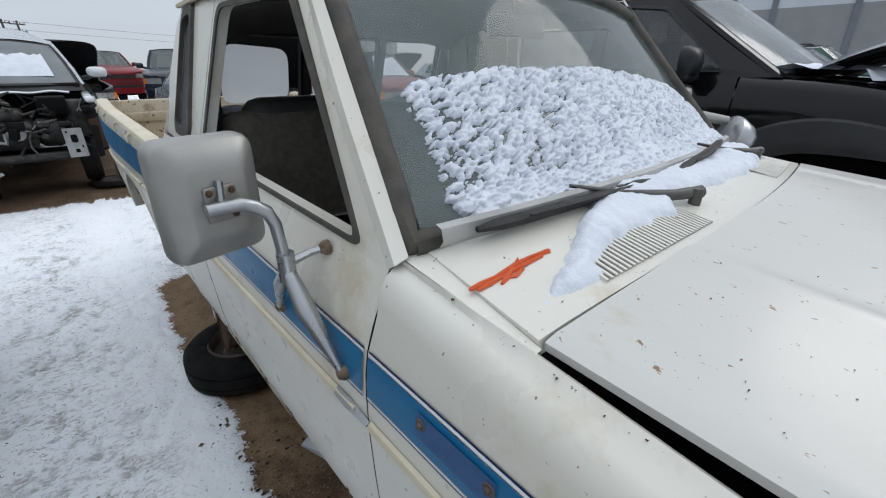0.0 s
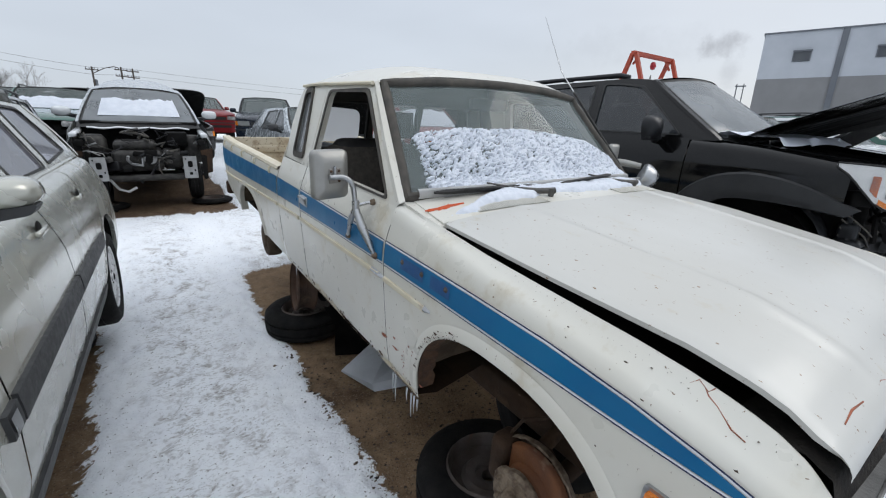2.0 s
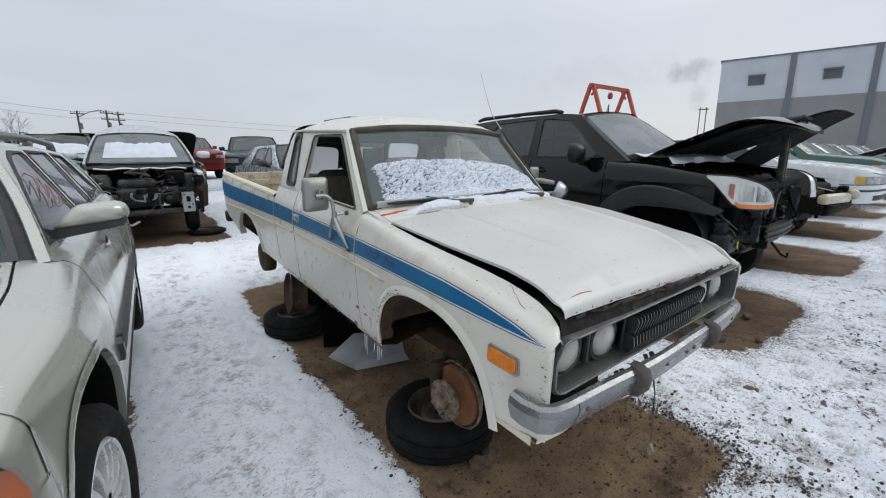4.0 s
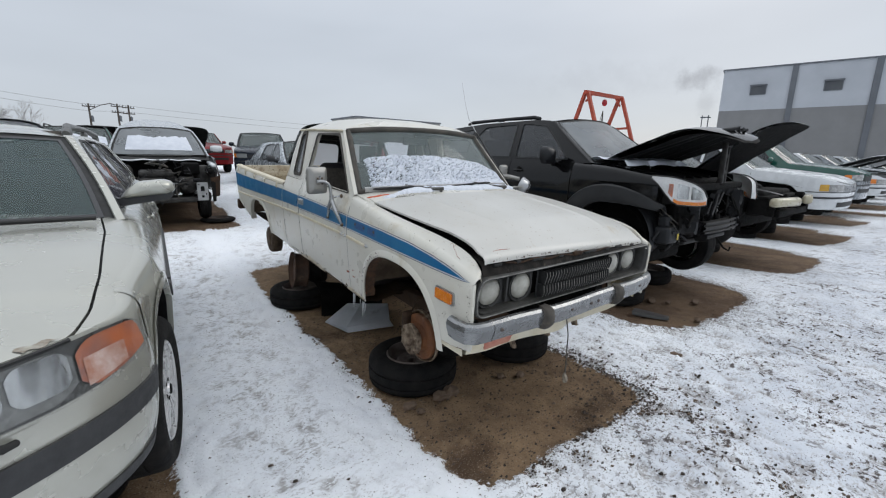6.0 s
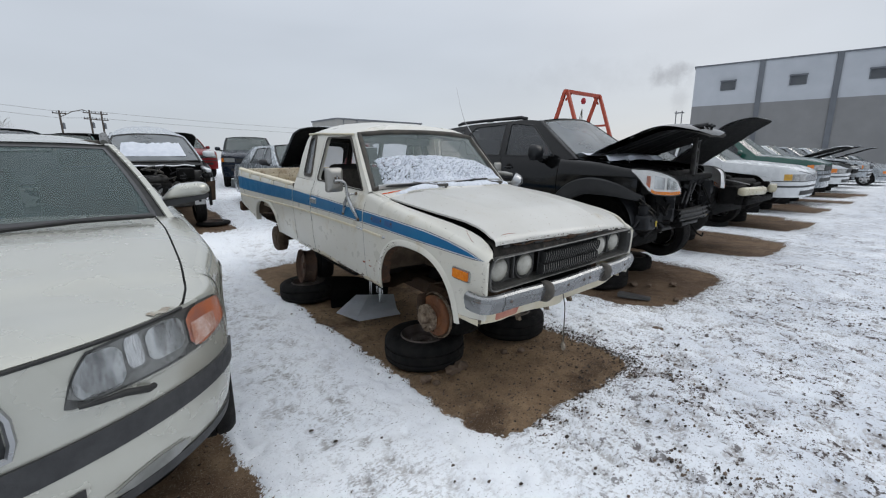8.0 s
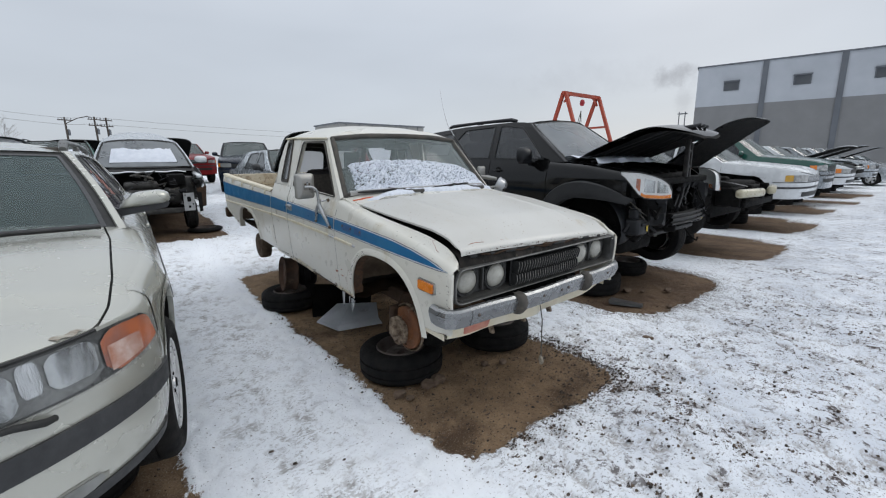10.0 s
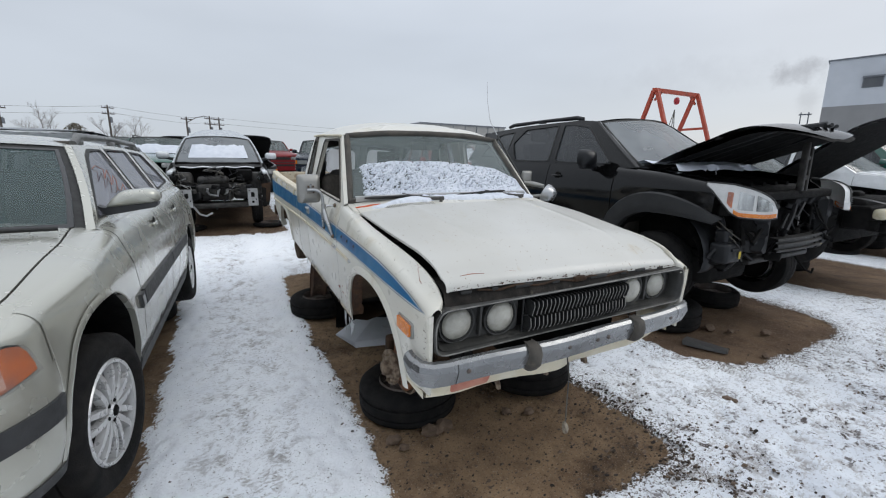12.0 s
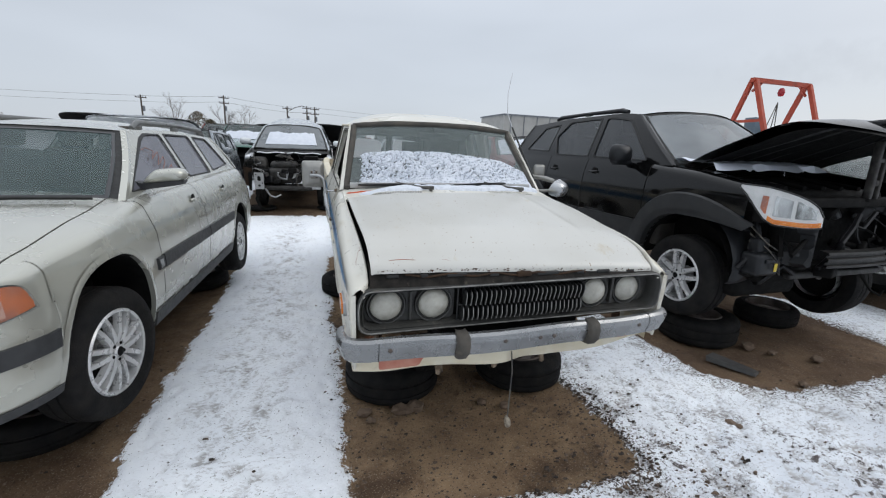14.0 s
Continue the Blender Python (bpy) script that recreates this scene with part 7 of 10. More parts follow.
# ---- silver-green estate car beside the lane ----
def estate_car():
    root = thing("estate_car", pose(-1.212, 0.649, 0.25, 0, 0, -2.6), "dusty ash-green estate car with dark trim, raised off the ground", "car")
    B = Body(root, 0.905, 1.03, -0.42, 3.15, 3.76, ([0.15, 0.25, 0.40, 0.60, 0.80, 0.93, 1.05], [0.075, 0.045, 0.010, 0.0, 0.018, 0.065, 0.12]), nf=1.7, Wn=0.83)
    ar = ((-0.03, 0.775, 0.375, 0.22), (2.755, 0.70, 0.37, 0.22))
    sill = lambda q: lerp(q, [-1.42, -0.5, -0.40, 0.35, 2.5, 3.2, 4.15], [0.285, 0.285, 0.275, 0.255, 0.255, 0.27, 0.30])
    low = lambda q: arc_lower(q, sill(q), ar)
    hi = lambda q: lerp(q, [-1.42, -1.2, -0.9, -0.7, -0.55, -0.42, 0.0, 0.45, 0.6, 3.1, 4.15], [0.805, 0.815, 0.816, 0.820, 0.832, 0.855, 0.925, 0.985, 0.99, 1.045, 1.05])
    # bumper with rubbing strip
    bh = lambda q: lerp(q, [-1.42, -1.20, -1.10, -1.07, -0.85, -0.62, -0.53, -0.42], [0.798, 0.806, 0.806, 0.70, 0.70, 0.70, 0.683, 0.678])
    bump = B.patch("front_bumper", -1.42, -0.405, low, bh, M_SILVER, n=36, nz=12, one=True, label="silver-green bumper with charcoal strip")[0]
    B.patch("rubbing_strip", -1.419, -0.425, 0.488, 0.568, M_TRIM, 0.010, 36, 4, bump, edge=0.004, one=True)
    B.patch("bumper_lip", -1.419, -0.41, 0.275, 0.315, M_TRIM, 0.008, 36, 3, bump, edge=0.004, one=True)
    B.patch("lower_grille", -1.419, -1.085, 0.325, 0.415, M_GRILLE, 0.003, 14, 4, bump, one=True)
    f_lo = lambda q: lerp(q, [-1.03, -1.01, -0.955, -0.87, -0.83], [0.334, 0.320, 0.305, 0.310, 0.332])
    f_hi = lambda q: lerp(q, [-1.03, -0.98, -0.925, -0.845, -0.83], [0.337, 0.356, 0.366, 0.358, 0.336])
    B.patch("fog_recess", -1.05, -0.815, lambda q: f_lo(max(-1.03, min(-0.83, q))) - 0.010, lambda q: f_hi(max(-1.03, min(-0.83, q))) + 0.010, M_TRIM_PALE, 0.002, 14, 4, bump)
    B.patch("fog_lamp", -1.03, -0.83, f_lo, f_hi, M_LENS_GREY, 0.006, 14, 4, bump, "clouded fog lamp lens", edge=0.004)
    # fenders, doors, quarter
    round_ = lambda q: 0.045 * min(1.0, max(0.0, (q + 0.70) / 0.25))
    B.patch("front_fender", -0.415, 0.485, lambda q: max(low(q), bh(q) + 0.004 if q < -0.40 else 0), hi, M_SILVER, n=20, nz=14, arches=ar[:1], roll=round_)
    B.patch("lamp_surround", -1.42, -0.405, lambda q: bh(q) - 0.01, lambda q: hi(q), M_SILVER, -0.003, 30, 6, roll=round_)
    for nm, a, b in (("front_door", 0.495, 1.50), ("rear_door", 1.51, 2.43)):
        for d, s in zip(B.patch(nm, a, b, lambda q: max(low(q), 0.32), hi, M_SILVER, n=16, nz=14, arches=ar[1:], roll=0.045), (-1, 1)):
            door_handle(d, s, B, b - 0.16, 0.90, M_SILVER)
    B.patch("rear_quarter", 2.44, 4.15, low, hi, M_SILVER, n=30, nz=14, arches=ar[1:], roll=0.045)
    B.patch("side_moulding", 0.50, 1.495, 0.575, 0.655, M_TRIM, 0.014, 12, 4, edge=0.006)
    B.patch("side_moulding", 1.515, 2.40, 0.575, 0.655, M_TRIM, 0.014, 12, 4, edge=0.006)
    B.patch("side_moulding", 0.40, 0.485, 0.58, 0.65, M_TRIM, 0.014, 4, 4, edge=0.006)
    B.patch("side_repeater", 0.405, 0.455, 0.59, 0.64, M_CHROME, 0.018, 4, 4)
    B.patch("sill_trim", 0.37, 2.39, 0.235, 0.325, M_TRIM, 0.012, 14, 5, edge=0.01)
    for s in (-1, 1):
        for cy, top, half, low_ in ar:
            lp = bm_new()
            rings = []
            for k in range(33):
                y = cy - half * 0.998 * math.cos(math.pi * k / 32)
                z = arc_lower(y, low_, ((cy, top, half, low_),))
                n = Vector((0, (y - cy) / half, (z - low_) / (top - low_))).normalized()
                o = B.at(y, z, s)
                ex = Vector((s, 0, 0))
                rings.append([o + n * 0.035 + ex * 0.001, o + n * 0.018 + ex * 0.006, o + ex * 0.005, o - ex * 0.02, o - ex * 0.30 + n * 0.02])
            loft(lp, [r[:4] for r in rings])
            part("arch_lip", lp, M_SILVER, root)
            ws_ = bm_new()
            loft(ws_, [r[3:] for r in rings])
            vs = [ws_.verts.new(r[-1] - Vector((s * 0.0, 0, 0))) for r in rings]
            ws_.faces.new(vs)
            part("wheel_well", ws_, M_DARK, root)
    # hood and lamps
    def hood_half(q, full):
        return min(full, lerp(q, [-0.80, -0.74, -0.60, -0.30, 0.20, 0.52], [0.66, 0.672, 0.694, 0.705, 0.695, 0.66]))

    def hood_row(q, x0, x1, lift, n=24):
        a = B.at(q, hi(q), 1)
        wid = a.x / B.W
        return [(x, a.y, a.z + 0.055 * wid * (1 - abs(x / max(a.x, 0.001)) ** 2.6) + lift) for x in steps(x0, x1, n)]

    hd = bm_new()
    qs = [-1.418, -1.405, -1.38, -1.34] + steps(-1.30, -0.80, 20) + steps(-0.78, 0.52, 30)
    rows = []
    for q in qs:
        w = hood_half(q, B.at(q, hi(q), 1).x)
        r = hood_row(q, -w + 0.004, w - 0.004, 0.004)
        r[0], r[-1] = (r[0][0], r[0][1], r[0][2] - 0.003), (r[-1][0], r[-1][1], r[-1][2] - 0.003)
        rows.append([(r[0][0] + 0.004, r[0][1] + 0.006, r[0][2] - 0.022)] + r + [(r[-1][0] - 0.004, r[-1][1] + 0.006, r[-1][2] - 0.022)])
    loft(hd, rows)
    part("hood", hd, M_SILVER, root, "silver-green hood with a chip of lost lacquer")
    for s in (-1, 1):
        ft_ = bm_new()
        tops = []
        for q in steps(-0.77, 0.52, 26):
            w = B.at(q, hi(q), 1).x - round_(q)
            row = hood_row(q, s * (hood_half(q, 9.0) + 0.004), s * w, 0.0, 8)
            fall = row[-1][2] - B.at(q, hi(q), 1).z
            row = [(x, y, z - fall * (k / 8) ** 2 - 0.001 * k / 8) for k, (x, y, z) in enumerate(row)]
            row[-1] = tuple(B.at(q, hi(q) - 0.001, s, -round_(q)))
            tops.append(row)
        loft(ft_, tops)
        part("fender_top", ft_, M_SILVER, root)
    hg = bm_new()
    loft(hg, [hood_row(q, -0.97 * B.at(q, hi(q), 1).x, 0.97 * B.at(q, hi(q), 1).x, -0.022) for q in [-1.41, -1.39, -1.35] + steps(-1.30, 0.50, 30)])
    part("hood_gap", hg, M_BLACK, root)
    # black tube along the nose paints the dark gap under the hood's edge
    sm_ = bm_new()
    tube(sm_, [B.at(-0.78 - 0.64 * k / 16, hi(-0.78 - 0.64 * k / 16) - 0.006, -1, 0.0) for k in range(17)] + [B.at(-1.42 + 0.64 * k / 16, hi(-1.42 + 0.64 * k / 16) - 0.006, 1, 0.0) for k in range(1, 17)], 0.007, 6)
    part("hood_gap_line", sm_, M_BLACK, root)
    l_lo = lambda q: lerp(q, [-1.092, -1.08, -1.0, -0.85, -0.75, -0.65, -0.53], [0.664, 0.656, 0.653, 0.650, 0.655, 0.667, 0.690])
    l_hi = lambda q: lerp(q, [-1.092, -1.08, -1.06, -1.035, -0.97, -0.89, -0.78, -0.70, -0.60, -0.56, -0.54, -0.525], [0.668, 0.715, 0.760, 0.797, 0.804, 0.806, 0.808, 0.808, 0.800, 0.785, 0.735, 0.693])
    for hl, s in zip(B.patch("headlamp", -1.092, -0.525, l_lo, l_hi, M_LAMP_DARK, 0.001, 40, 6), (-1, 1)):
        B.patch("lens", -1.091, -0.526, l_lo, l_hi, M_LENS_CLEAR, 0.016, 40, 6, hl, "clouded headlamp lens", sides=(s,), edge=0.002)
        # the striated patch between the reflectors also carries a painted glare
        for nm, q0, q1, z0, z1, mt in (("bezel", -1.085, -0.79, 0.660, 0.803, M_LAMP_MID), ("reflector", -1.072, -0.972, 0.668, 0.790, M_REFLECT_DIM), ("flute_glare", -0.965, -0.925, 0.70, 0.797, M_REFLECT), ("reflector", -0.915, -0.802, 0.690, 0.797, M_REFLECT_DIM),
                                       ("turn_lens", -0.785, -0.535, 0.660, 0.803, M_AMBER_RED)):
            mid, half = (q0 + q1) / 2, (q1 - q0) / 2
            oval = lambda q: max(0.3, 1 - abs((q - mid) / half) ** 7) ** 0.5
            B.patch(nm, q0, q1, lambda q: max(l_lo(q) + 0.006, (z0 + z1) / 2 - (z1 - z0) / 2 * oval(q)), lambda q: min(l_hi(q) - 0.006, (z0 + z1) / 2 + (z1 - z0) / 2 * oval(q)), mt, 0.0035 if nm == "bezel" else 0.007, 14, 5, hl, sides=(s,))
        B.patch("turn_reflector", -0.772, -0.640, lambda q: l_lo(q) + 0.016, lambda q: l_hi(q) - 0.055, M_AMBER_PALE, 0.009, 8, 4, hl, sides=(s,))
        wp = bm_new()
        tube(wp, [B.at(-0.925, 0.622, s, 0.012), B.at(-0.95, 0.632, s, 0.034), B.at(-1.0, 0.655, s, 0.034), B.at(-1.045, 0.660, s, 0.028), B.at(-1.075, 0.664, s, 0.022)], [0.010, 0.011, 0.010, 0.007, 0.005], 8)
        part("lamp_wiper", wp, M_BLACK, hl)
        rc = bm_new()
        loft(rc, [[B.at(q, z, s, -0.0) + B.at(q, z, s, 0.003) * 0 + Vector((0, -0.003, 0)) for z in steps(0.600 + 0.03 * abs(q + 0.93) / 0.06, 0.640, 3)] for q in steps(-0.985, -0.875, 8)])
        part("wiper_recess", rc, M_SILVER, hl)
    g_z = (0.605, 0.635, 0.67, 0.705, 0.738)
    gr = bm_new()
    loft(gr, [[B.at(-1.185 - 0.235 * k / 10, z, -1, 0.008) for z in g_z] for k in range(11)] + [[B.at(-1.42 + 0.235 * k / 10, z, 1, 0.008) for z in g_z] for k in range(1, 11)])
    g = part("grille", gr, M_GRILLE, root)
    tb = bm_new()
    rim = [B.at(-1.185 - 0.235 * k / 10, 0.738, -1, 0.012) for k in range(11)] + [B.at(-1.42 + 0.235 * k / 10, 0.738, 1, 0.012) for k in range(1, 11)] + [B.at(-1.175, 0.70, 1, 0.012), B.at(-1.175, 0.64, 1, 0.012)] + \
          [B.at(-1.185 - 0.235 * k / 10, 0.605, 1, 0.012) for k in range(11)] + [B.at(-1.42 + 0.235 * k / 10, 0.605, -1, 0.012) for k in range(1, 11)] + [B.at(-1.175, 0.64, -1, 0.012), B.at(-1.175, 0.70, -1, 0.012)]
    tube(tb, rim + rim[:2], 0.010, 6, caps=False)
    part("grille_bar", tb, M_CHROME, g)
    # cab
    panes = [rounded([(0.60, 1.03), (1.63, 1.05), (1.70, 1.395), (1.40, 1.388), (1.24, 1.345)], 0.03), rounded([(1.73, 1.055), (2.36, 1.06), (2.42, 1.40), (1.80, 1.40)], 0.03), rounded([(2.49, 1.07), (3.14, 1.11), (2.97, 1.38), (2.55, 1.395)], 0.03)]
    outline = [(0.46, 0.985), (0.6, 0.99), (3.1, 1.045), (3.42, 1.05), (3.30, 1.30), (3.18, 1.405), (2.2, 1.435), (1.22, 1.415), (1.12, 1.39)]
    surf = greenhouse(root, 0.99, 1.42, 0.755, 0.515, outline, panes, (0.46, 0.985, 1.13, 1.40), (3.50, 1.05, 3.22, 1.40), M_SILVER, M_GLASS_VIOLET, M_GLASS_TEAL, crown=0.06, ws_bow=0.20, dome=0.075, frit=0.03)
    for s in (-1, 1):
        sh_ = bm_new()
        loft(sh_, [[B.at(q, hi(q) - 0.002, s, -0.036), B.at(q, hi(q) + 0.004, s, -0.05), Vector((s * 0.745, q, max(0.996, hi(q) + 0.010))), Vector((s * 0.735, q, hi(q) + 0.02))] for q in steps(0.47, 3.14, 20)])
        part("belt_shoulder", sh_, M_SILVER, root)
    roof_rail(root, surf, 1.45, 3.02, 1.425, 0.03, M_RAIL, 0.019, k=0.85)
    for s in (-1, 1):
        wedge_mirror(root, s, (s * 0.86, 0.80, 1.075))
        wheel(root, (s * 0.862, -0.05, 0.275), s, 0.336, 0.205, 0.226, 7, steer=-7.5)
        wheel(root, (s * 0.885, 2.755, 0.255), s, 0.333, 0.205, 0.226, 7)
    tub(root, 0.60, -0.40, 3.60, 0.24, 0.60)
    tub(root, 0.48, -0.76, -0.30, 0.32, 0.66)
    tub(root, 0.80, 0.45, 2.36, 0.26, 0.90, M_INTERIOR)
    seats(root, (1.35, 2.25), 0.95, 0.36, M_CLOTH)
    da = bm_new()
    loft(da, [[(x, 0.35, 0.96), (x, 0.62, 1.0), (x, 0.80, 0.97), (x, 0.82, 0.8)] for x in steps(-0.74, 0.74, 8)])
    part("dashboard", da, M_INTERIOR, root)
    for x0, x1 in ((-0.62, 0.02), (0.05, 0.66)):
        wb = bm_new()
        tube(wb, [(x0, 0.40 - 0.2 * (1 - (x0 / 0.83) ** 2), 1.015), ((x0 + x1) / 2, 0.40 - 0.2 * (1 - ((x0 + x1) / 1.66) ** 2), 1.03), (x1, 0.40 - 0.2 * (1 - (x1 / 0.83) ** 2), 1.02)], 0.010, 6)
        part("wiper", wb, M_BLACK, root)
    # flaked patch at the hood's corner and a marker scrawl on the front door's pane
    fl = bm_new()
    pts = [(0.605 + 0.036 * math.cos(a) * (1 + 0.3 * math.sin(3 * a)), -0.735 + 0.016 * math.sin(a) * (1 + 0.35 * math.cos(5 * a)) - 0.55 * 0.045 * math.cos(a) * -1) for a in steps(0, 2 * math.pi, 22)[:-1]]
    fl.faces.new([fl.verts.new((x, y, hood_row(lerp(y, [-0.80, -0.66, -0.55], [-0.905, -0.735, -0.60]), 0, x, 0.0052, 1)[1][2])) for x, y in pts])
    part("flaked_lacquer", fl, mat("flaked_lacquer", (0.40, 0.385, 0.33), (0.22, 0.175, 0.13), 45, 0.6), root)
    sc = bm_new()
    zig = [(y + 0.12, z - 0.01) for y, z in ((1.00, 1.285), (1.10, 1.30), (1.19, 1.275), (1.07, 1.22), (1.12, 1.235), (1.25, 1.27), (1.20, 1.225), (1.10, 1.18), (1.16, 1.19), (1.29, 1.235), (1.27, 1.20), (1.14, 1.145), (1.22, 1.14), (1.36, 1.175), (1.30, 1.13), (1.42, 1.13))]
    tube(sc, [(Vector(surf(1)(y, z)) + Vector((0.004, 0, 0))) for y, z in zig], 0.0028, 5)
    part("paint_mark", sc, M_ORANGE_DULL, root, "faded orange marker scrawl")
    return root


M_RAIL = mat("satin_grey_rail", (0.12, 0.122, 0.118), (0.16, 0.162, 0.158), 8, 0.35, metal=0.4)
M_TRIM_PALE = mat("pale_bumper_recess", (0.28, 0.28, 0.245), None, 6, 0.5)
M_LAMP_DARK = mat("smoked_lamp_housing", (0.022, 0.023, 0.022), (0.045, 0.046, 0.044), 7, 0.3, bump=0.1, coat=0.4)
M_FRIT = mat("black_glass_border", (0.020, 0.021, 0.023), None, 8, 0.12, spec=0.5)
M_LAMP_MID = mat("grey_lamp_bezel", (0.21, 0.216, 0.21), (0.09, 0.093, 0.09), 9, 0.25, coat=0.7, bump=0.2, bscale=50)
# pale and dark tones of both reflectors paint glints into their colour
M_REFLECT = mat("fluted_reflector", (0.78, 0.80, 0.80), (0.30, 0.31, 0.31), 15, 0.14, metal=0.7, bump=0.7, bscale=60, stretch=(1, 1, 0.25))
M_REFLECT_DIM = mat("dull_reflector", (0.62, 0.64, 0.635), (0.13, 0.134, 0.134), 17, 0.12, metal=0.8, bump=0.7, bscale=34, stretch=(1, 1, 0.3))
# paler tone for the inner part of the turn lamp
M_AMBER_PALE = mat("pale_turn_lens", (0.60, 0.44, 0.38), (0.44, 0.19, 0.12), 16, 0.2, coat=0.6, bump=0.3, bscale=90)
M_AMBER_RED = mat("orange_turn_lens", (0.50, 0.135, 0.045), (0.26, 0.10, 0.07), 9, 0.14, coat=0.8, bump=0.1, bscale=60)
M_GLASS_VIOLET = glass("violet_tinted_glass", (0.16, 0.16, 0.19), 0.05, 0.80)
M_GLASS_TEAL = glass("teal_windscreen", (0.055, 0.095, 0.095), 0.02, 0.56)
# paler and less clear than the other windscreens
M_GLASS_PALE = glass("pale_grey_windscreen", (0.24, 0.26, 0.272), 0.08, 0.66)
M_GLASS_SCREEN = glass("hazy_windscreen", (0.11, 0.135, 0.13), 0.05, 0.60)
M_ORANGE_DULL = mat("faded_marker", (0.30, 0.14, 0.11), None, 20, 0.7)
estate_car()


# ---- black off-roader, nose stripped, hood up ----
def off_roader():
    root = thing("off_roader", pose(4.42, 0.855, 0.40, 0, 0, 0), "black off-roader with hood raised and front bumper missing", "off-road car")
    B = Body(root, 0.90, 0.86, -0.42, 3.05, 3.49, ([0.2, 0.35, 0.6, 0.8, 0.95, 1.1, 1.2], [0.05, 0.015, 0.0, 0.0, 0.012, 0.05, 0.09]), nf=2.9)
    ar = ((0.015, 0.745, 0.44, 0.26), (2.65, 0.775, 0.43, 0.26))
    sill = lambda q: 0.34
    wide = (0.015, 0.745, 1.05, 0.26)
    low = lambda q: arc_lower(q, sill(q), (wide,) if q < 0.015 else ar)
    hi = lambda q: lerp(q, [-1.42, -1.1, -0.8, -0.42, 0.0, 0.50, 0.7, 3.0, 4.05], [0.945, 0.965, 0.998, 1.035, 1.098, 1.142, 1.145, 1.19, 1.20])
    B.patch("front_fender", -0.46, 0.495, lambda q: max(low(q), 0.66 if q < -0.44 else 0), hi, M_SUV, n=18, nz=12, arches=ar[:1], roll=0.05)
    for nm, a, b in (("front_door", 0.505, 1.45), ("rear_door", 1.46, 2.25)):
        for d, s in zip(B.patch(nm, a, b, lambda q: max(low(q), 0.40), hi, M_SUV, n=14, nz=12, arches=ar[1:]), (-1, 1)):
            door_handle(d, s, B, b - 0.16, 1.03, M_SUV)
    B.patch("rear_quarter", 2.26, 4.05, low, hi, M_SUV, n=28, nz=12, arches=ar[1:])
    B.patch("door_cladding", 0.51, 1.445, 0.42, 0.62, M_CLAD, 0.016, 12, 4, edge=0.008)
    B.patch("door_cladding", 1.465, 2.22, 0.42, 0.62, M_CLAD, 0.016, 12, 4, edge=0.008)
    B.patch("sill_trim", 0.42, 2.22, 0.32, 0.40, M_CLAD, 0.012, 10, 4, edge=0.01)
    for s in (-1, 1):
        for cy, top, half, low_ in ar:
            lp = bm_new()
            rings = []
            for k in range(37):
                y = cy - half * 0.999 * math.cos(math.pi * k / 36)
                if cy < 1.0 and y < cy:
                    y = cy + (y - cy) * 0.50 / half
                z = arc_lower(y, low_, (wide,) if cy < 1.0 and y < cy else ((cy, top, half, low_),))
                n = Vector((0, (y - cy) / half, (z - low_) / (top - low_))).normalized()
                o = B.at(y, z, s)
                ex = Vector((s, 0, 0))
                k_ = 1.35 * (1 - 0.55 * min(1.0, max(0.0, (cy - y) / 0.5)) ** 1.5) if cy < 1.0 else 1.0
                rings.append([o + n * 0.135 * k_ + ex * 0.002, o + n * 0.125 * k_ + ex * 0.022, o + n * 0.05 * k_ + ex * 0.034, o + n * 0.01 * k_ + ex * 0.036, o + ex * 0.028, o - ex * 0.05])
            loft(lp, rings)
            part("arch_cladding", lp, M_CLAD, root, "satin grey arch cladding")
            wl2 = bm_new()
            rr = []
            for k in range(25):
                y = cy - half * 0.995 * math.cos(math.pi * k / 24)
                z = arc_lower(y, low_, ((cy, top, half, low_),))
                o = B.at(y, z, s)
                rr.append([o - Vector((s * 0.03, 0, 0)), o - Vector((s * 0.34, 0, -0.02))])
            loft(wl2, rr)
            wl2.faces.new([wl2.verts.new(r[1]) for r in rr])
            part("wheel_well", wl2, M_DARK, root)
    # hood raised on its hinge, a long way over the engine
    hinge = Matrix.Translation((0, 0.22, 1.13)) @ pose(0, 0, 0, -27, 0, 0) @ Matrix.Translation((0, -0.22, -1.13))
    B.lid("hood", -1.40, 0.22, lambda q: hi(q) + 0.004, -0.90, 0.90, M_SUV, 0.07, m=hinge, label="black hood propped open", sag=lambda v, q: -0.11 * max(0.0, (-0.62 - q) / 0.8) ** 1.5 + 0.03 * math.sin(math.pi * min(1.0, max(0.0, (0.22 - q) / 1.2))))
    hu = B.lid("hood_lining", -1.36, 0.20, lambda q: hi(q) - 0.035, -0.86, 0.86, M_DARK, 0.06, m=hinge, sag=lambda v, q: -0.11 * max(0.0, (-0.62 - q) / 0.8) ** 1.5)
    B.lid("fender_top", -0.62, 0.50, hi, -0.955, -0.90, M_SUV, 0.07)
    B.lid("fender_top", -0.62, 0.50, hi, 0.90, 0.955, M_SUV, 0.07)
    ll = lambda q: lerp(q, [-1.02, -1.0, -0.96, -0.9, -0.68, -0.60, -0.52, -0.41], [0.776, 0.772, 0.768, 0.766, 0.776, 0.812, 0.885, 1.008])
    lh = lambda q: lerp(q, [-1.02, -1.005, -0.97, -0.92, -0.84, -0.74, -0.6, -0.41], [0.838, 0.872, 0.910, 0.938, 0.968, 0.992, 1.016, 1.026])
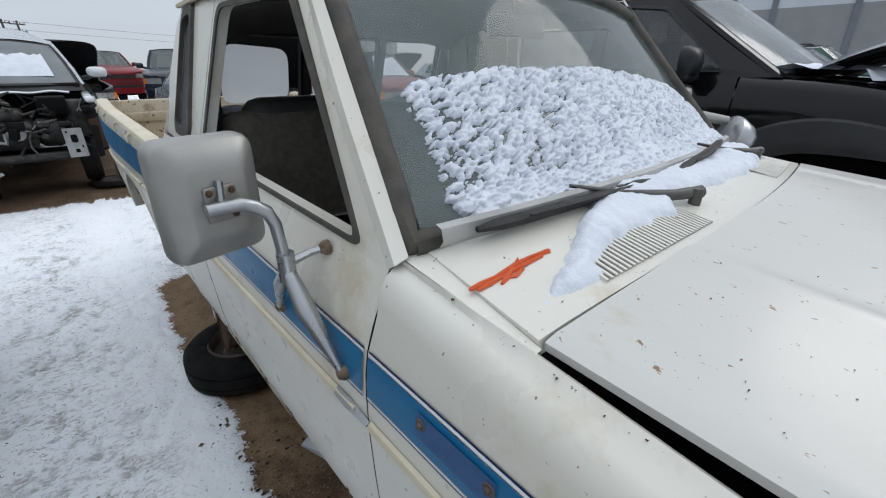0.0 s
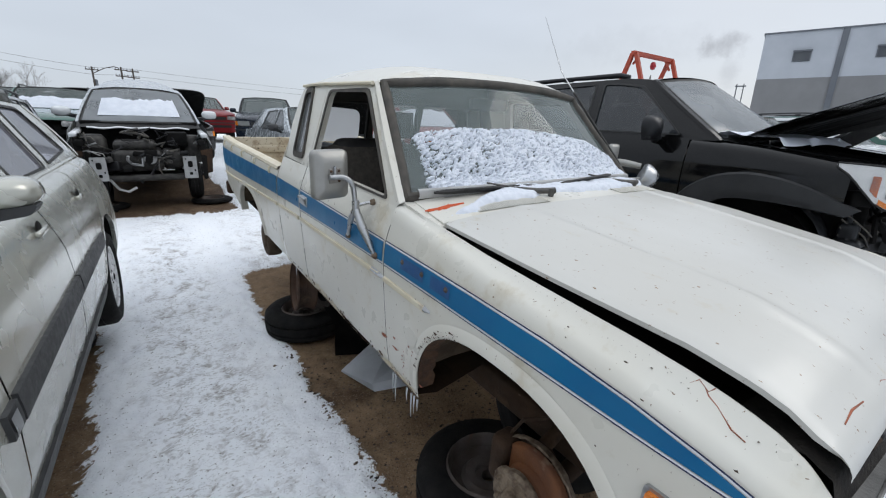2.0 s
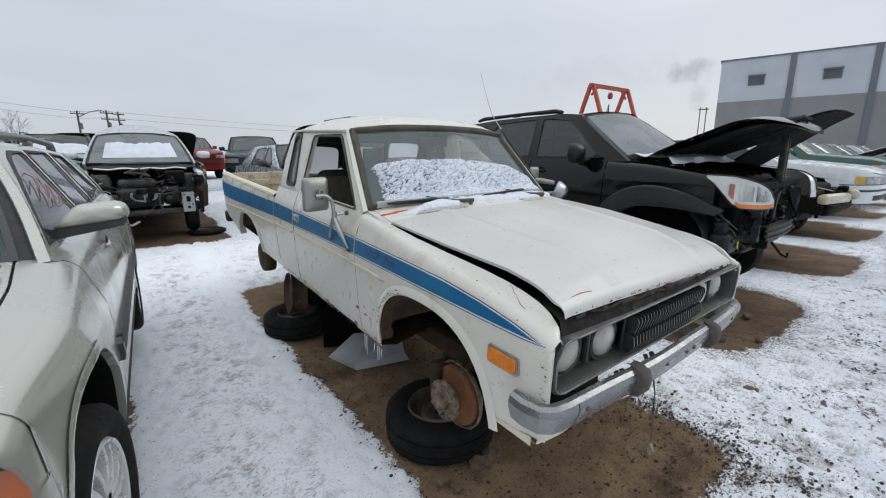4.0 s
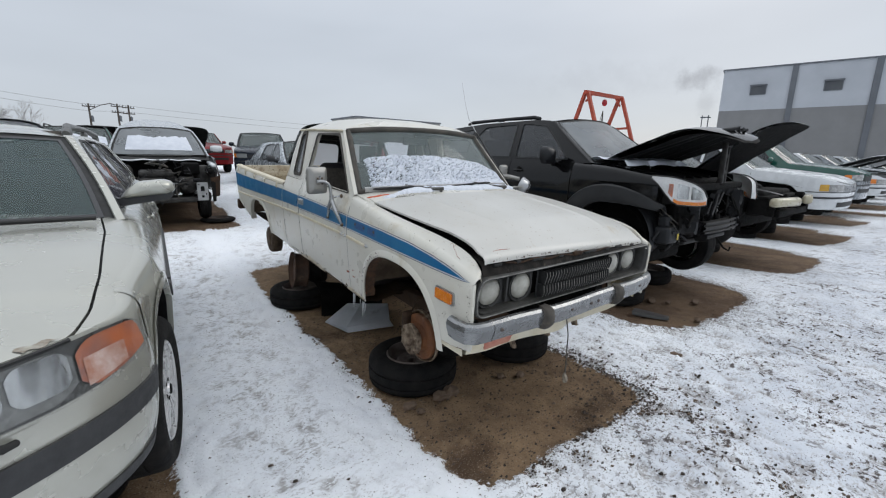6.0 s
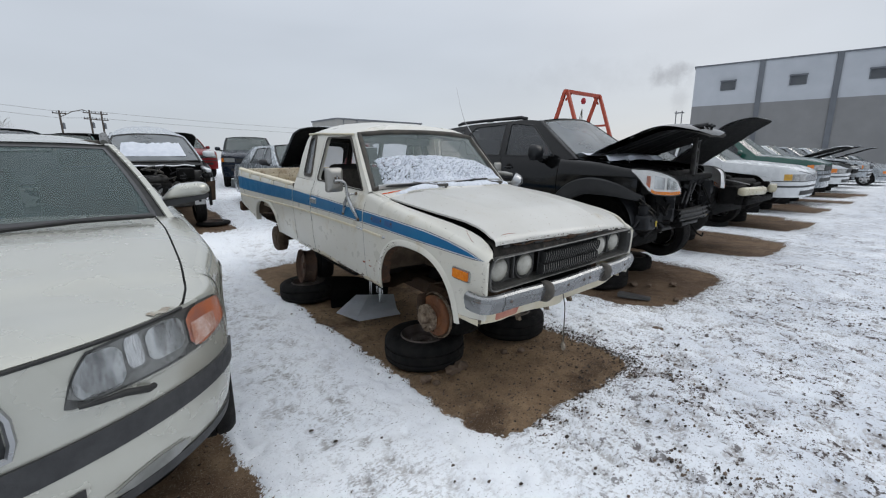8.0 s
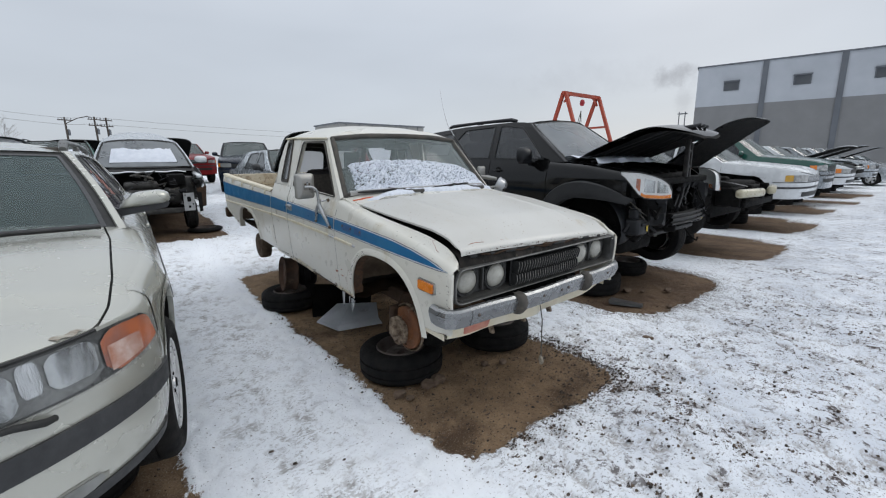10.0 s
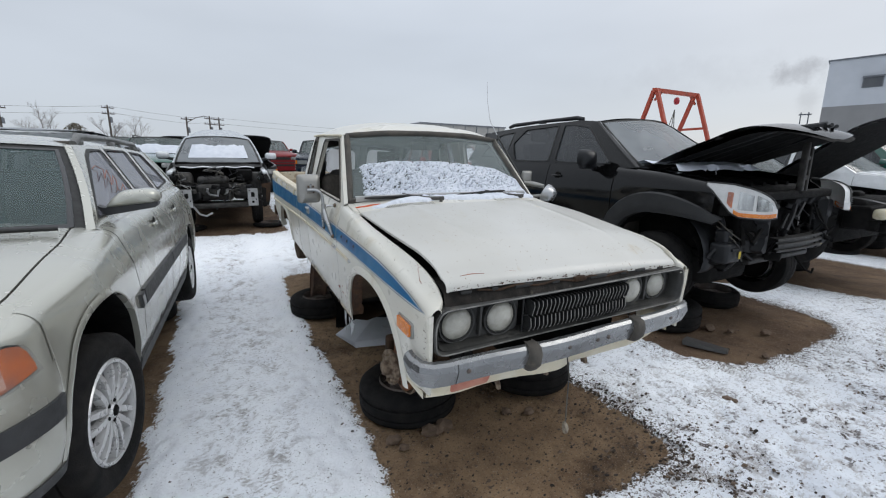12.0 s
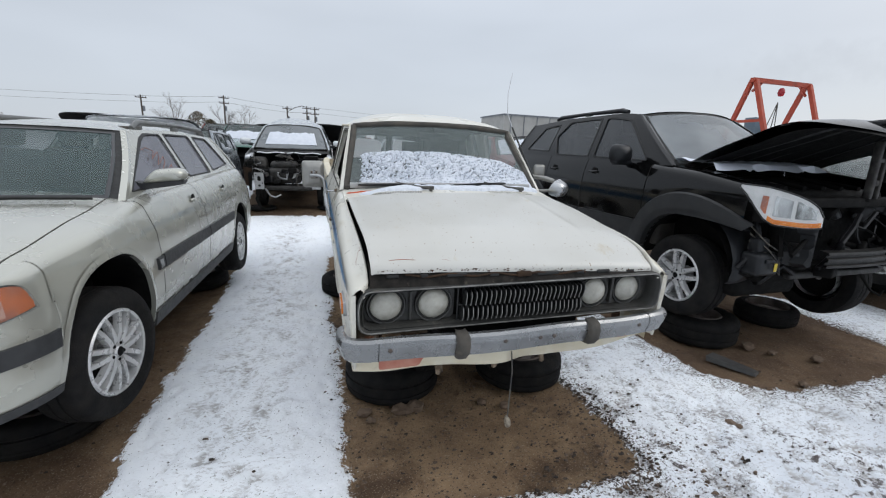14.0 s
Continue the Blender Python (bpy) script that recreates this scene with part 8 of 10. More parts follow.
    for hl, s in zip(B.patch("headlamp", -1.02, -0.41, ll, lh, M_LENS_BRIGHT, 0.012, 22, 8, edge=0.03, label="large clear headlamp with amber base"), (-1, 1)):
        B.patch("turn_lens", -1.01, -0.63, lambda q: ll(q) + 0.004, lambda q: ll(q) + 0.034, M_AMBER, 0.017, 16, 3, hl, sides=(s,), edge=0.003)
        B.patch("corner_lens", -0.615, -0.565, lambda q: ll(q) + 0.035, lambda q: lh(q) - 0.055, M_AMBER_RED, 0.016, 6, 4, hl, sides=(s,))
        B.patch("reflector", -0.80, -0.665, lambda q: ll(q) + 0.055, lambda q: lh(q) - 0.04, M_REFLECT, 0.015, 10, 5, hl, sides=(s,))
        B.patch("reflector", -0.975, -0.83, lambda q: ll(q) + 0.055, lambda q: lh(q) - 0.03, M_REFLECT_DIM, 0.015, 10, 5, hl, sides=(s,))
        B.patch("lens", -1.019, -0.411, lambda q: ll(q) - 0.002, lambda q: lh(q) + 0.002, M_LENS_CLEAR, 0.026, 22, 6, hl, sides=(s,), edge=0.003)
        rim_ = bm_new()
        tube(rim_, [B.at(q, ll(q) - 0.004, s, 0.014) for q in steps(-1.02, -0.41, 16)] + [B.at(q, lh(q) + 0.004, s, 0.014) for q in steps(-0.41, -1.02, 16)], 0.006, 5)
        part("lamp_seal", rim_, M_BLACK, hl)
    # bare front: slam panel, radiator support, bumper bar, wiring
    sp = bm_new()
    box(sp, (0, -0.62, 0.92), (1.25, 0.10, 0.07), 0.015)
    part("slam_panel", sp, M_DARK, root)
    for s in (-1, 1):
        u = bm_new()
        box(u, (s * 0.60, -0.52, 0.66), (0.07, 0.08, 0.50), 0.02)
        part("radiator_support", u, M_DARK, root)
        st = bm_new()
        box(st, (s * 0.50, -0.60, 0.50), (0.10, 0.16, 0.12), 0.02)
        # thin near-black wall, added to darken the wheel opening
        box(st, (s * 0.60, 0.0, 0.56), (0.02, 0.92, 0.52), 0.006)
        part("horn_and_well_wall", st, M_DARK, root)
        tank = bm_new()
        box(tank, (s * 0.72, -0.53, 0.47), (0.22, 0.15, 0.17), 0.03)
        box(tank, (s * 0.75, -0.52, 0.60), (0.10, 0.10, 0.12), 0.025)
        tube(tank, [(s * 0.75, -0.52, 0.62), (s * 0.76, -0.50, 0.72), (s * 0.72, -0.44, 0.80)], 0.018, 8)
        box(tank, (s * 0.70, -0.61, 0.50), (0.15, 0.02, 0.03), 0.006)
        part("washer_tank", tank, M_SATIN, root)
        # upright plastic side panel between the lamp and the beam
        up = bm_new()
        loft(up, [[(s * (0.60 - w_), -0.66, z), (s * (0.54 - w_), -0.715, z), (s * 0.48, -0.71, z + 0.01), (s * 0.44, -0.65, z)] for z, w_ in ((0.86, 0.0), (0.80, -0.03), (0.72, -0.01), (0.70, 0.03), (0.62, 0.04), (0.60, 0.0), (0.55, 0.01), (0.50, -0.03), (0.47, 0.02))])
        bmesh.ops.solidify(up, geom=up.faces[:], thickness=0.006)
        part("duct_panel", up, M_SATIN, root, "dark satin plastic duct panel")
        for k in range(4):
            wi = bm_new()
            z = 0.68 - 0.05 * k
            tube(wi, [(s * 0.80, -0.48, z + 0.05), (s * (0.78 - 0.03 * k), -0.60, z - 0.05), (s * (0.70 - 0.02 * k), -0.625, z - 0.10 - 0.03 * (k % 2)), (s * 0.64, -0.60, z - 0.02)], 0.005, 5)
            part("wire", wi, M_WIRE, root)
        tg = bm_new()
        box(tg, (s * 0.70, -0.632, 0.46), (0.026, 0.006, 0.06), 0.002)
        part("tag", tg, M_YELLOW, root)
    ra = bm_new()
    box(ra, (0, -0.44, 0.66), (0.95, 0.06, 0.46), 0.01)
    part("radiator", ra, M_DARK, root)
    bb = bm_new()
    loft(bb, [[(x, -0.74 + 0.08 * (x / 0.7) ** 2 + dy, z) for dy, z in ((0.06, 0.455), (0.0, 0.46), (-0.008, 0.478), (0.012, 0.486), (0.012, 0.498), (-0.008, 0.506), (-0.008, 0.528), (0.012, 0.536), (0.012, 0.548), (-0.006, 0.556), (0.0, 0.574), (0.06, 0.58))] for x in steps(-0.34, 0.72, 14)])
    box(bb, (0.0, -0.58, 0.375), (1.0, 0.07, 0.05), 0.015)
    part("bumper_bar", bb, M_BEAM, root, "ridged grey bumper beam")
    # near-black boxes added to fill in the shade under the stripped front
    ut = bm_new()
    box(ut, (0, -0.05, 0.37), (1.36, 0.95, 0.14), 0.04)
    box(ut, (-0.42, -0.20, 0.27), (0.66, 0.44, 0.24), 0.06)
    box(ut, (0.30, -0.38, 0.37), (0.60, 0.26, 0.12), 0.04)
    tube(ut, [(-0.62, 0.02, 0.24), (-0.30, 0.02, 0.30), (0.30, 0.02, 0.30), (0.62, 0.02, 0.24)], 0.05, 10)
    part("under_shade_fill", ut, M_DARK, root)
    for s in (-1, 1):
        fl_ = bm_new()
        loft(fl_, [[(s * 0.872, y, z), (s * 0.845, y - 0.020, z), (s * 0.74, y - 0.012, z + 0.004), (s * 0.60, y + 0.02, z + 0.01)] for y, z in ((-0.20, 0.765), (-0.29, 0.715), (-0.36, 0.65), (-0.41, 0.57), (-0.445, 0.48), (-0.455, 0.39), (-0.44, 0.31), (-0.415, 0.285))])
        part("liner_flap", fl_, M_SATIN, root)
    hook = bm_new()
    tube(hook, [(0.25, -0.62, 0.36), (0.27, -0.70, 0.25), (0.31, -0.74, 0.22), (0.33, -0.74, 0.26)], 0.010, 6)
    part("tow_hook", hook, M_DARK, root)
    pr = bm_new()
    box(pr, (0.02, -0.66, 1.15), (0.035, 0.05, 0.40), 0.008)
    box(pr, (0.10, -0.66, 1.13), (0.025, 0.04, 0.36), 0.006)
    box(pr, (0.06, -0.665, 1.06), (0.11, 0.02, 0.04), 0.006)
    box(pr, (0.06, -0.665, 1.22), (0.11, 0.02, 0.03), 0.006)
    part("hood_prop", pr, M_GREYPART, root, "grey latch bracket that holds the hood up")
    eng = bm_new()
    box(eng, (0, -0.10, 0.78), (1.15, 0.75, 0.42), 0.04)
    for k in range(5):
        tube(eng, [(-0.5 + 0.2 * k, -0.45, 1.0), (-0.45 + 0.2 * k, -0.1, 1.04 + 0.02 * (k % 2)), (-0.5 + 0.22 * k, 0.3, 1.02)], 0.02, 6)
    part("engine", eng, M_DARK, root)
    rng = random.Random(21)
    for k in range(30):
        bx = bm_new()
        x = rng.uniform(-0.80, 0.80)
        box(bx, (x, rng.uniform(-0.66, -0.42) + 0.12 * abs(x), rng.uniform(0.36, 0.90)), (rng.uniform(0.05, 0.20), rng.uniform(0.04, 0.12), rng.uniform(0.03, 0.14)), 0.012, pose(0, 0, 0, rng.uniform(-25, 25), rng.uniform(-30, 30), rng.uniform(-40, 40)))
        part("engine_part", bx, rng.choice((M_DARK, M_DARK, M_DARK, M_CLAD)), root)
    for k in range(22):
        h = bm_new()
        pts = [Vector((rng.uniform(-0.80, 0.80), rng.uniform(-0.70, -0.50), rng.uniform(0.40, 0.95)))]
        for _ in range(4):
            pts.append(pts[-1] + Vector((rng.uniform(-0.15, 0.15), rng.uniform(-0.05, 0.07), rng.uniform(-0.14, 0.08))))
        tube(h, pts, rng.choice((0.005, 0.008, 0.014, 0.018)), 6)
        part("hose", h, rng.choice((M_HOSE, M_HOSE, M_DARK, M_CLAD)), root)
    for k in range(5):
        rb = bm_new()
        v = -0.62 + 0.31 * k
        rows_ = [B.at(q, hi(q), 1) for q in (-1.2, -0.7, -0.2, 0.3)]
        tube(rb, [hinge @ Vector((v * a.x * (0.55 + 0.15 * i), a.y, a.z + 0.01 + 0.03 * (1 - abs(v)))) for i, a in enumerate(rows_)], 0.016, 6)
        part("hood_rib", rb, M_CLAD, hu)
    panes = [rounded([(0.60, 1.165), (1.42, 1.185), (1.46, 1.605), (1.30, 1.60), (1.06, 1.565)], 0.03), rounded([(1.52, 1.19), (2.18, 1.20), (2.32, 1.42), (2.16, 1.60), (1.55, 1.61)], 0.03), rounded([(2.40, 1.24), (3.0, 1.26), (2.72, 1.55), (2.38, 1.58)], 0.03)]
    outline = [(0.29, 1.128), (0.6, 1.13), (3.0, 1.19), (3.30, 1.20), (3.20, 1.45), (3.08, 1.60), (2.2, 1.645), (1.25, 1.645), (1.05, 1.625), (0.94, 1.60)]
    surf = greenhouse(root, 1.13, 1.63, 0.815, 0.615, outline, panes, (0.30, 1.128, 0.98, 1.610), (3.36, 1.20, 3.10, 1.60), M_SUV, M_GLASS_DARK, M_GLASS_PALE, crown=0.06, ws_bow=0.16)
    roof_rail(root, surf, 1.40, 2.60, 1.668, 0.10, M_SATIN, 0.020, k=0.38)
    for s in (-1, 1):
        door_mirror(root, s, (s * 0.995, 0.74, 1.215), (0.118, 0.094), M_SATIN, M_SATIN)
        wheel(root, (s * 0.875, 0.03 if s < 0 else -0.08, 0.222 if s < 0 else 0.15), s, 0.345, 0.225, 0.228, 5)
        wheel(root, (s * 0.875, 2.63, 0.24), s, 0.345, 0.225, 0.208, 5)
    tub(root, 0.60, -0.3, 3.4, 0.36, 0.66)
    tub(root, 0.80, 0.36, 2.2, 0.40, 1.02, M_INTERIOR)
    seats(root, (1.30, 2.15), 1.12, 0.36, M_SEAT)
    sn = bm_new()
    loft(sn, [[(x, 0.14 - 0.14 * (1 - (x / 0.75) ** 2) + d, 1.140 + h * (0.6 + 0.5 * math.sin(x * 17 + d * 9) ** 2)) for d, h in ((-0.22 + 0.05 * math.sin(x * 13), -0.03), (-0.17, 0.025), (-0.05, 0.035), (0.05, 0.045), (0.14, 0.058), (0.22, 0.045))] for x in steps(-0.74, 0.28, 56)])
    ob = part("cowl_snow", sn, M_SNOW, None)
    ob.matrix_world = root.matrix_world
    tagged(ob, "strip of snow below the off-roader's windscreen", "snow", kind="stuff")
    return root


M_LENS_BRIGHT = mat("bright_clear_lamp", (0.74, 0.74, 0.73), (0.60, 0.60, 0.59), 9, 0.15, metal=0.2, coat=0.8, bump=0.1, bscale=50)
M_SATIN = mat("satin_black_plastic", (0.010, 0.0108, 0.0125), (0.016, 0.017, 0.019), 10, 0.38, spec=0.3, bump=0.05)
M_BEAM = mat("dusty_bumper_beam", (0.030, 0.029, 0.027), (0.013, 0.0125, 0.012), 12, 0.5, metal=0.3, bump=0.2, dirt=(0.016, 0.015, 0.014), dscale=7, damt=0.4)
M_YELLOW = mat("yellow_tag", (0.55, 0.42, 0.05), None, 10, 0.5)
off_roader()

# ---- more parked wrecks ----
def plain_car(name, m, label, paint, kind="sedan", hood=0.0, snow_glass=False, lamp=M_LENS, clad=None, wheels=True, group="parked cars", nose=True, glassm=None, mirror=None, snow_reach=0.84, chrome=False, liner=None, corner=M_AMBER):
    """A complete but simpler car: sedan, suv or van shape."""
    root = thing(name, m, label, "car" if kind != "van" else "van", group)
    up = {"sedan": 0.0, "suv": 0.18, "van": 0.22}[kind]
    B = Body(root, 0.88, 0.90, -0.42, 3.2, 3.80, ([0.15, 0.3, 0.55, 0.75 + up, 0.95 + up, 1.1 + up], [0.06, 0.02, 0.0, 0.01, 0.06, 0.11]), nf=2.8, nr=3.2)
    ar = ((0.0, 0.69 + up * 0.4, 0.37, 0.22), (2.70, 0.68 + up * 0.4, 0.37, 0.22))
    low = lambda q: arc_lower(q, 0.24 + up * 0.4, ar)
    deck = 0.93 if kind == "sedan" else 0.98
    hi = lambda q: lerp(q, [-1.42, -1.0, -0.6, 0.0, 0.55, 3.0, 4.2], [0.68, 0.74, 0.81, 0.885, 0.94, 0.97, deck]) + up
    if nose:
        fb = B.patch("front_bumper", -1.42, -0.405, low, lambda q: 0.56 + up, clad or paint, 0.006, 26, 6, one=True)[0]
        B.patch("nose_panel", -1.42, -0.405, lambda q: 0.56 + up, hi, paint, 0.0, 22, 4)
        B.patch("grille", -1.42, -1.17, lambda q: 0.575 + up, lambda q: 0.675 + up, M_CHROME if chrome else M_GRILLE, 0.010, 8, 3, one=True)
        B.patch("bumper_gap", -1.42, -0.41, lambda q: 0.553 + up, lambda q: 0.566 + up, M_BLACK, 0.009, 22, 2, fb, one=True)
        B.patch("rubbing_strip", -1.42, -0.43, lambda q: 0.44 + up, lambda q: 0.475 + up, M_TRIM, 0.014, 22, 2, fb, one=True)
        B.patch("lower_intake", -1.42, -1.02, lambda q: 0.285 + up, lambda q: 0.375 + up, M_GRILLE, 0.010, 14, 3, fb, one=True)
        for hl, s in zip(B.patch("headlamp", -1.14, -0.76, lambda q: 0.575 + up, lambda q: min(hi(q) - 0.02, 0.70 + up), lamp, 0.008, 12, 4), (-1, 1)):
            B.patch("turn_lens", -0.755, -0.58, lambda q: 0.580 + up, lambda q: 0.70 + up, corner, 0.010, 8, 4, hl, sides=(s,))
    else:
        bar = bm_new()
        box(bar, (0, -0.72, 0.50 + up), (1.30, 0.10, 0.10), 0.02)
        part("bumper_bar", bar, M_DARK, root)
        gut = bm_new()
        box(gut, (0, -0.52, 0.60 + up), (1.45, 0.24, 0.26), 0.03)
        for k in range(9):
            box(gut, (-0.65 + 0.16 * k, -0.66 - 0.03 * (k % 3), 0.52 + 0.06 * (k % 4) + up), (0.13, 0.10, 0.12), 0.02)
        part("radiator_support", gut, M_DARK, root)
        for s in (-1, 1):
            h = bm_new()
            box(h, (s * 0.52, -0.78, 0.66 + up), (0.60, 0.12, 0.12), 0.04, pose(0, 0, 0, 0, 0, s * 12))
            part("headlamp", h, lamp, root)
    B.patch("front_fender", -0.41, 0.515, low, hi, paint, n=14, nz=8, arches=ar[:1])
    for nm, a, b in (("front_door", 0.52, 1.50), ("rear_door", 1.506, 2.36)):
        B.patch(nm, a, b, lambda q: max(low(q), 0.27 + up * 0.4), hi, paint, n=10, nz=8, arches=ar[1:])
    B.patch("rear_quarter", 2.366, 4.2, low, hi, paint, n=22, nz=8, arches=ar[1:])
    B.patch("sill", 0.38, 2.33, 0.22 + up * 0.4, 0.275 + up * 0.4, clad or M_TRIM, 0.008, 6, 3)
    hz = 0.945 + up
    hm = Matrix.Translation((0, 0.5, hz)) @ pose(0, 0, 0, -hood, 0, 0) @ Matrix.Translation((0, -0.5, -hz)) if hood else None
    B.lid("hood", -1.41 if nose or hood else -1.2, 0.52, lambda q: hi(q) + 0.004, -0.92, 0.92, paint, 0.05, m=hm, n=18)
    if hood:
        B.lid("hood_lining", -1.37, 0.50, lambda q: hi(q) - 0.03, -0.88, 0.88, liner or M_DARK, 0.045, m=hm, n=14)
        en = bm_new()
        box(en, (0, -0.12, 0.62 + up), (1.2, 0.85, 0.36), 0.05)
        for k in range(4):
            box(en, (-0.42 + 0.28 * k, -0.1 + 0.1 * (k % 2), 0.80 + up), (0.2, 0.36, 0.10), 0.03)
        part("engine", en, M_DARK, root)
    for a, b in ((-1.0, -0.925), (0.925, 1.0)):
        B.lid("fender_top", -0.9, 0.52, hi, a, b, paint, 0.05, n=10)
    bz, rz = 0.95 + up, (1.41 if kind == "sedan" else 1.43) + up
    if kind == "sedan":
        panes = [rounded([(0.86, bz + 0.04), (1.48, bz + 0.045), (1.46, rz - 0.055), (1.26, rz - 0.07)], 0.03), rounded([(1.55, bz + 0.045), (2.30, bz + 0.05), (2.12, rz - 0.07), (1.55, rz - 0.055)], 0.03)]
        outline = [(0.52, bz - 0.01), (3.0, bz + 0.02), (2.92, bz + 0.10), (2.50, rz - 0.03), (1.9, rz), (1.25, rz - 0.02), (1.15, rz - 0.04)]
        ws, rw = (0.52, bz - 0.01, 1.18, rz - 0.02), (3.0, bz + 0.02, 2.48, rz - 0.02)
        B.lid("boot_lid", 2.95, 4.19, lambda q: hi(q) + 0.002, -1.0, 1.0, paint, 0.04, n=14)
    else:
        panes = [rounded([(0.86, bz + 0.04), (1.48, bz + 0.045), (1.46, rz - 0.055), (1.20, rz - 0.07)], 0.03), rounded([(1.55, bz + 0.045), (2.32, bz + 0.05), (2.30, rz - 0.055), (1.55, rz - 0.05)], 0.03), rounded([(2.42, bz + 0.05), (3.15, bz + 0.06), (3.0, rz - 0.075), (2.40, rz - 0.06)], 0.03)]
        outline = [(0.52, bz - 0.01), (3.46, bz + 0.02), (3.40, bz + 0.20), (3.28, rz - 0.03), (2.2, rz), (1.20, rz - 0.02), (1.08, rz - 0.04)]
        ws, rw = (0.52, bz - 0.01, 1.10, rz - 0.02), (3.52, bz + 0.02, 3.30, rz - 0.02)
    surf = greenhouse(root, bz, rz, 0.80, 0.60 if kind == "sedan" else 0.66, outline, panes, ws, rw, paint, glassm or M_GLASS_DARK, M_GLASS_SCREEN, crown=0.05, ws_bow=0.15)
    if kind == "suv":
        roof_rail(root, surf, 1.3, 2.9, rz + 0.005, 0.05, M_TRIM, 0.014)
    for s in (-1, 1):
        door_mirror(root, s, (s * 0.97, 0.86, bz + 0.08), (0.09, 0.065), mirror or paint, M_TRIM)
        if wheels:
            wheel(root, (s * 0.86, 0.0, 0.28), s, 0.315, 0.20, 0.20, 0 if kind == "van" else 5, double=False)
            wheel(root, (s * 0.86, 2.70, 0.28), s, 0.315, 0.20, 0.20, 0 if kind == "van" else 5, double=False)
    tub(root, 0.70, -0.35, 3.6, 0.26, 0.62)
    tub(root, 0.78, 0.54, 2.3, 0.28, 0.86, M_INTERIOR)
    if snow_glass:
        screen_snow(root, ws, surf, snow_reach)
    return root


def screen_snow(root, ws, surf, reach, wide=0.86, foot=0.06):
    """A smooth blanket of snow lying on a windscreen."""
    yb, zb, yt, zt = ws
    n, k_ = 40, 16
    bm = bm_new()
    rings = []
    for j in range(k_ + 1):
        r = []
        for i in range(n + 1):
            u, v = -wide + 2 * wide * i / n, foot + (reach - foot) * j / k_
            rag = 0.10 * noise.noise((u * 4, v * 3, 2.0)) + 0.05 * noise.noise((u * 15, v * 9, 5.0))
            v2 = v + rag * (j / k_)
            half = abs(surf(1)(0, zb + (zt - zb) * v2)[0]) - 0.02
            t = 0.004 + 0.022 * min(1, 8 * min(v - foot + 0.01, reach - v + 0.004, (wide + 0.01 - abs(u)) * 0.8)) * (0.7 + 0.6 * noise.noise((u * 6, v * 6, 0)))
            r.append((half * u, yb + (yt - yb) * v2 - 0.15 * (1 - u * u) * (1 - 0.35 * v2) - t * 0.6, zb + (zt - zb) * v2 + (0.0125 + 0.0275 * v2) * (1 - u * u) + t))
        rings.append(r)
    loft(bm, rings)
    ob = part("windscreen_snow", bm, M_SNOW, None, sharp=180)
    ob.matrix_world = root.matrix_world
    return tagged(ob, "smooth snow blanket on a parked car's windscreen", "snow", kind="stuff")


P_WHITE = mat("white_car_paint", (0.66, 0.68, 0.69), (0.60, 0.62, 0.63), 3, 0.25, coat=0.5, dirt=(0.40, 0.37, 0.33), dscale=4, damt=0.12)
P_GREEN = mat("dark_green_paint", (0.012, 0.075, 0.055), (0.016, 0.09, 0.066), 3, 0.2, coat=0.7, dirt=(0.08, 0.08, 0.07), dscale=4, damt=0.12)
P_RED = mat("faded_red_paint", (0.21, 0.012, 0.015), (0.16, 0.010, 0.012), 4, 0.35, spec=0.3, coat=0.1, dirt=(0.10, 0.03, 0.03), dscale=4, damt=0.2)
P_GREY = mat("grey_metallic_paint", (0.20, 0.22, 0.24), (0.17, 0.19, 0.205), 4, 0.25, metal=0.4, coat=0.6, dirt=(0.12, 0.11, 0.10), dscale=4, damt=0.15)
P_SILVER = mat("pale_silver_paint", (0.40, 0.43, 0.45), (0.35, 0.38, 0.40), 4, 0.25, metal=0.4, coat=0.6, dirt=(0.24, 0.22, 0.2), dscale=4, damt=0.15)
P_NAVY = mat("navy_paint", (0.012, 0.017, 0.028), (0.016, 0.022, 0.034), 4, 0.25, spec=0.3, coat=0.1, dirt=(0.03, 0.03, 0.03), dscale=4, damt=0.15)
P_BLACK = mat("worn_black_paint", (0.010, 0.010, 0.011), (0.014, 0.014, 0.014), 5, 0.3, spec=0.3, coat=0.1, dirt=(0.03, 0.028, 0.025), dscale=4, damt=0.2)
M_YELLOW_LENS = mat("yellow_corner_lens", (0.62, 0.36, 0.04), (0.50, 0.27, 0.02), 12, 0.2, coat=0.6)
M_YELLOWED = mat("yellowed_lamp_lens", (0.50, 0.46, 0.33), (0.42, 0.38, 0.27), 10, 0.3, coat=0.4)

# the row beside the off-roader
plain_car("sedan_car", pose(7.2, 0.95, 0.38), "black saloon with hood raised and nose stripped, yellowed headlamps", P_BLACK, "sedan", hood=43, nose=False, lamp=M_YELLOWED)
plain_car("sedan_car", pose(10.6, 1.05, 0.48), "white saloon with amber corner lamps and chrome grille", P_WHITE, "sedan", lamp=M_LENS, chrome=True, corner=M_YELLOW_LENS)
plain_car("suv_car", pose(13.9, 1.3, 0.42), "dark green off-roader with grey lower cladding", P_GREEN, "suv", clad=P_GREY)
plain_car("sedan_car", pose(17.2, 1.3, 0.44), "white saloon with raised hood", P_WHITE, "sedan", hood=26)
c6 = plain_car("sedan_car", pose(20.4, 1.4, 0.44), "grey saloon with raised hood and missing nose", P_GREY, "sedan", hood=28, nose=False)
copy_thing(c6, pose(26.8, 1.6, 0.44, 0, 0, 2))
c7 = plain_car("sedan_car", pose(23.6, 1.4, 0.42), "pale silver saloon parked in the snow", P_SILVER, "sedan")
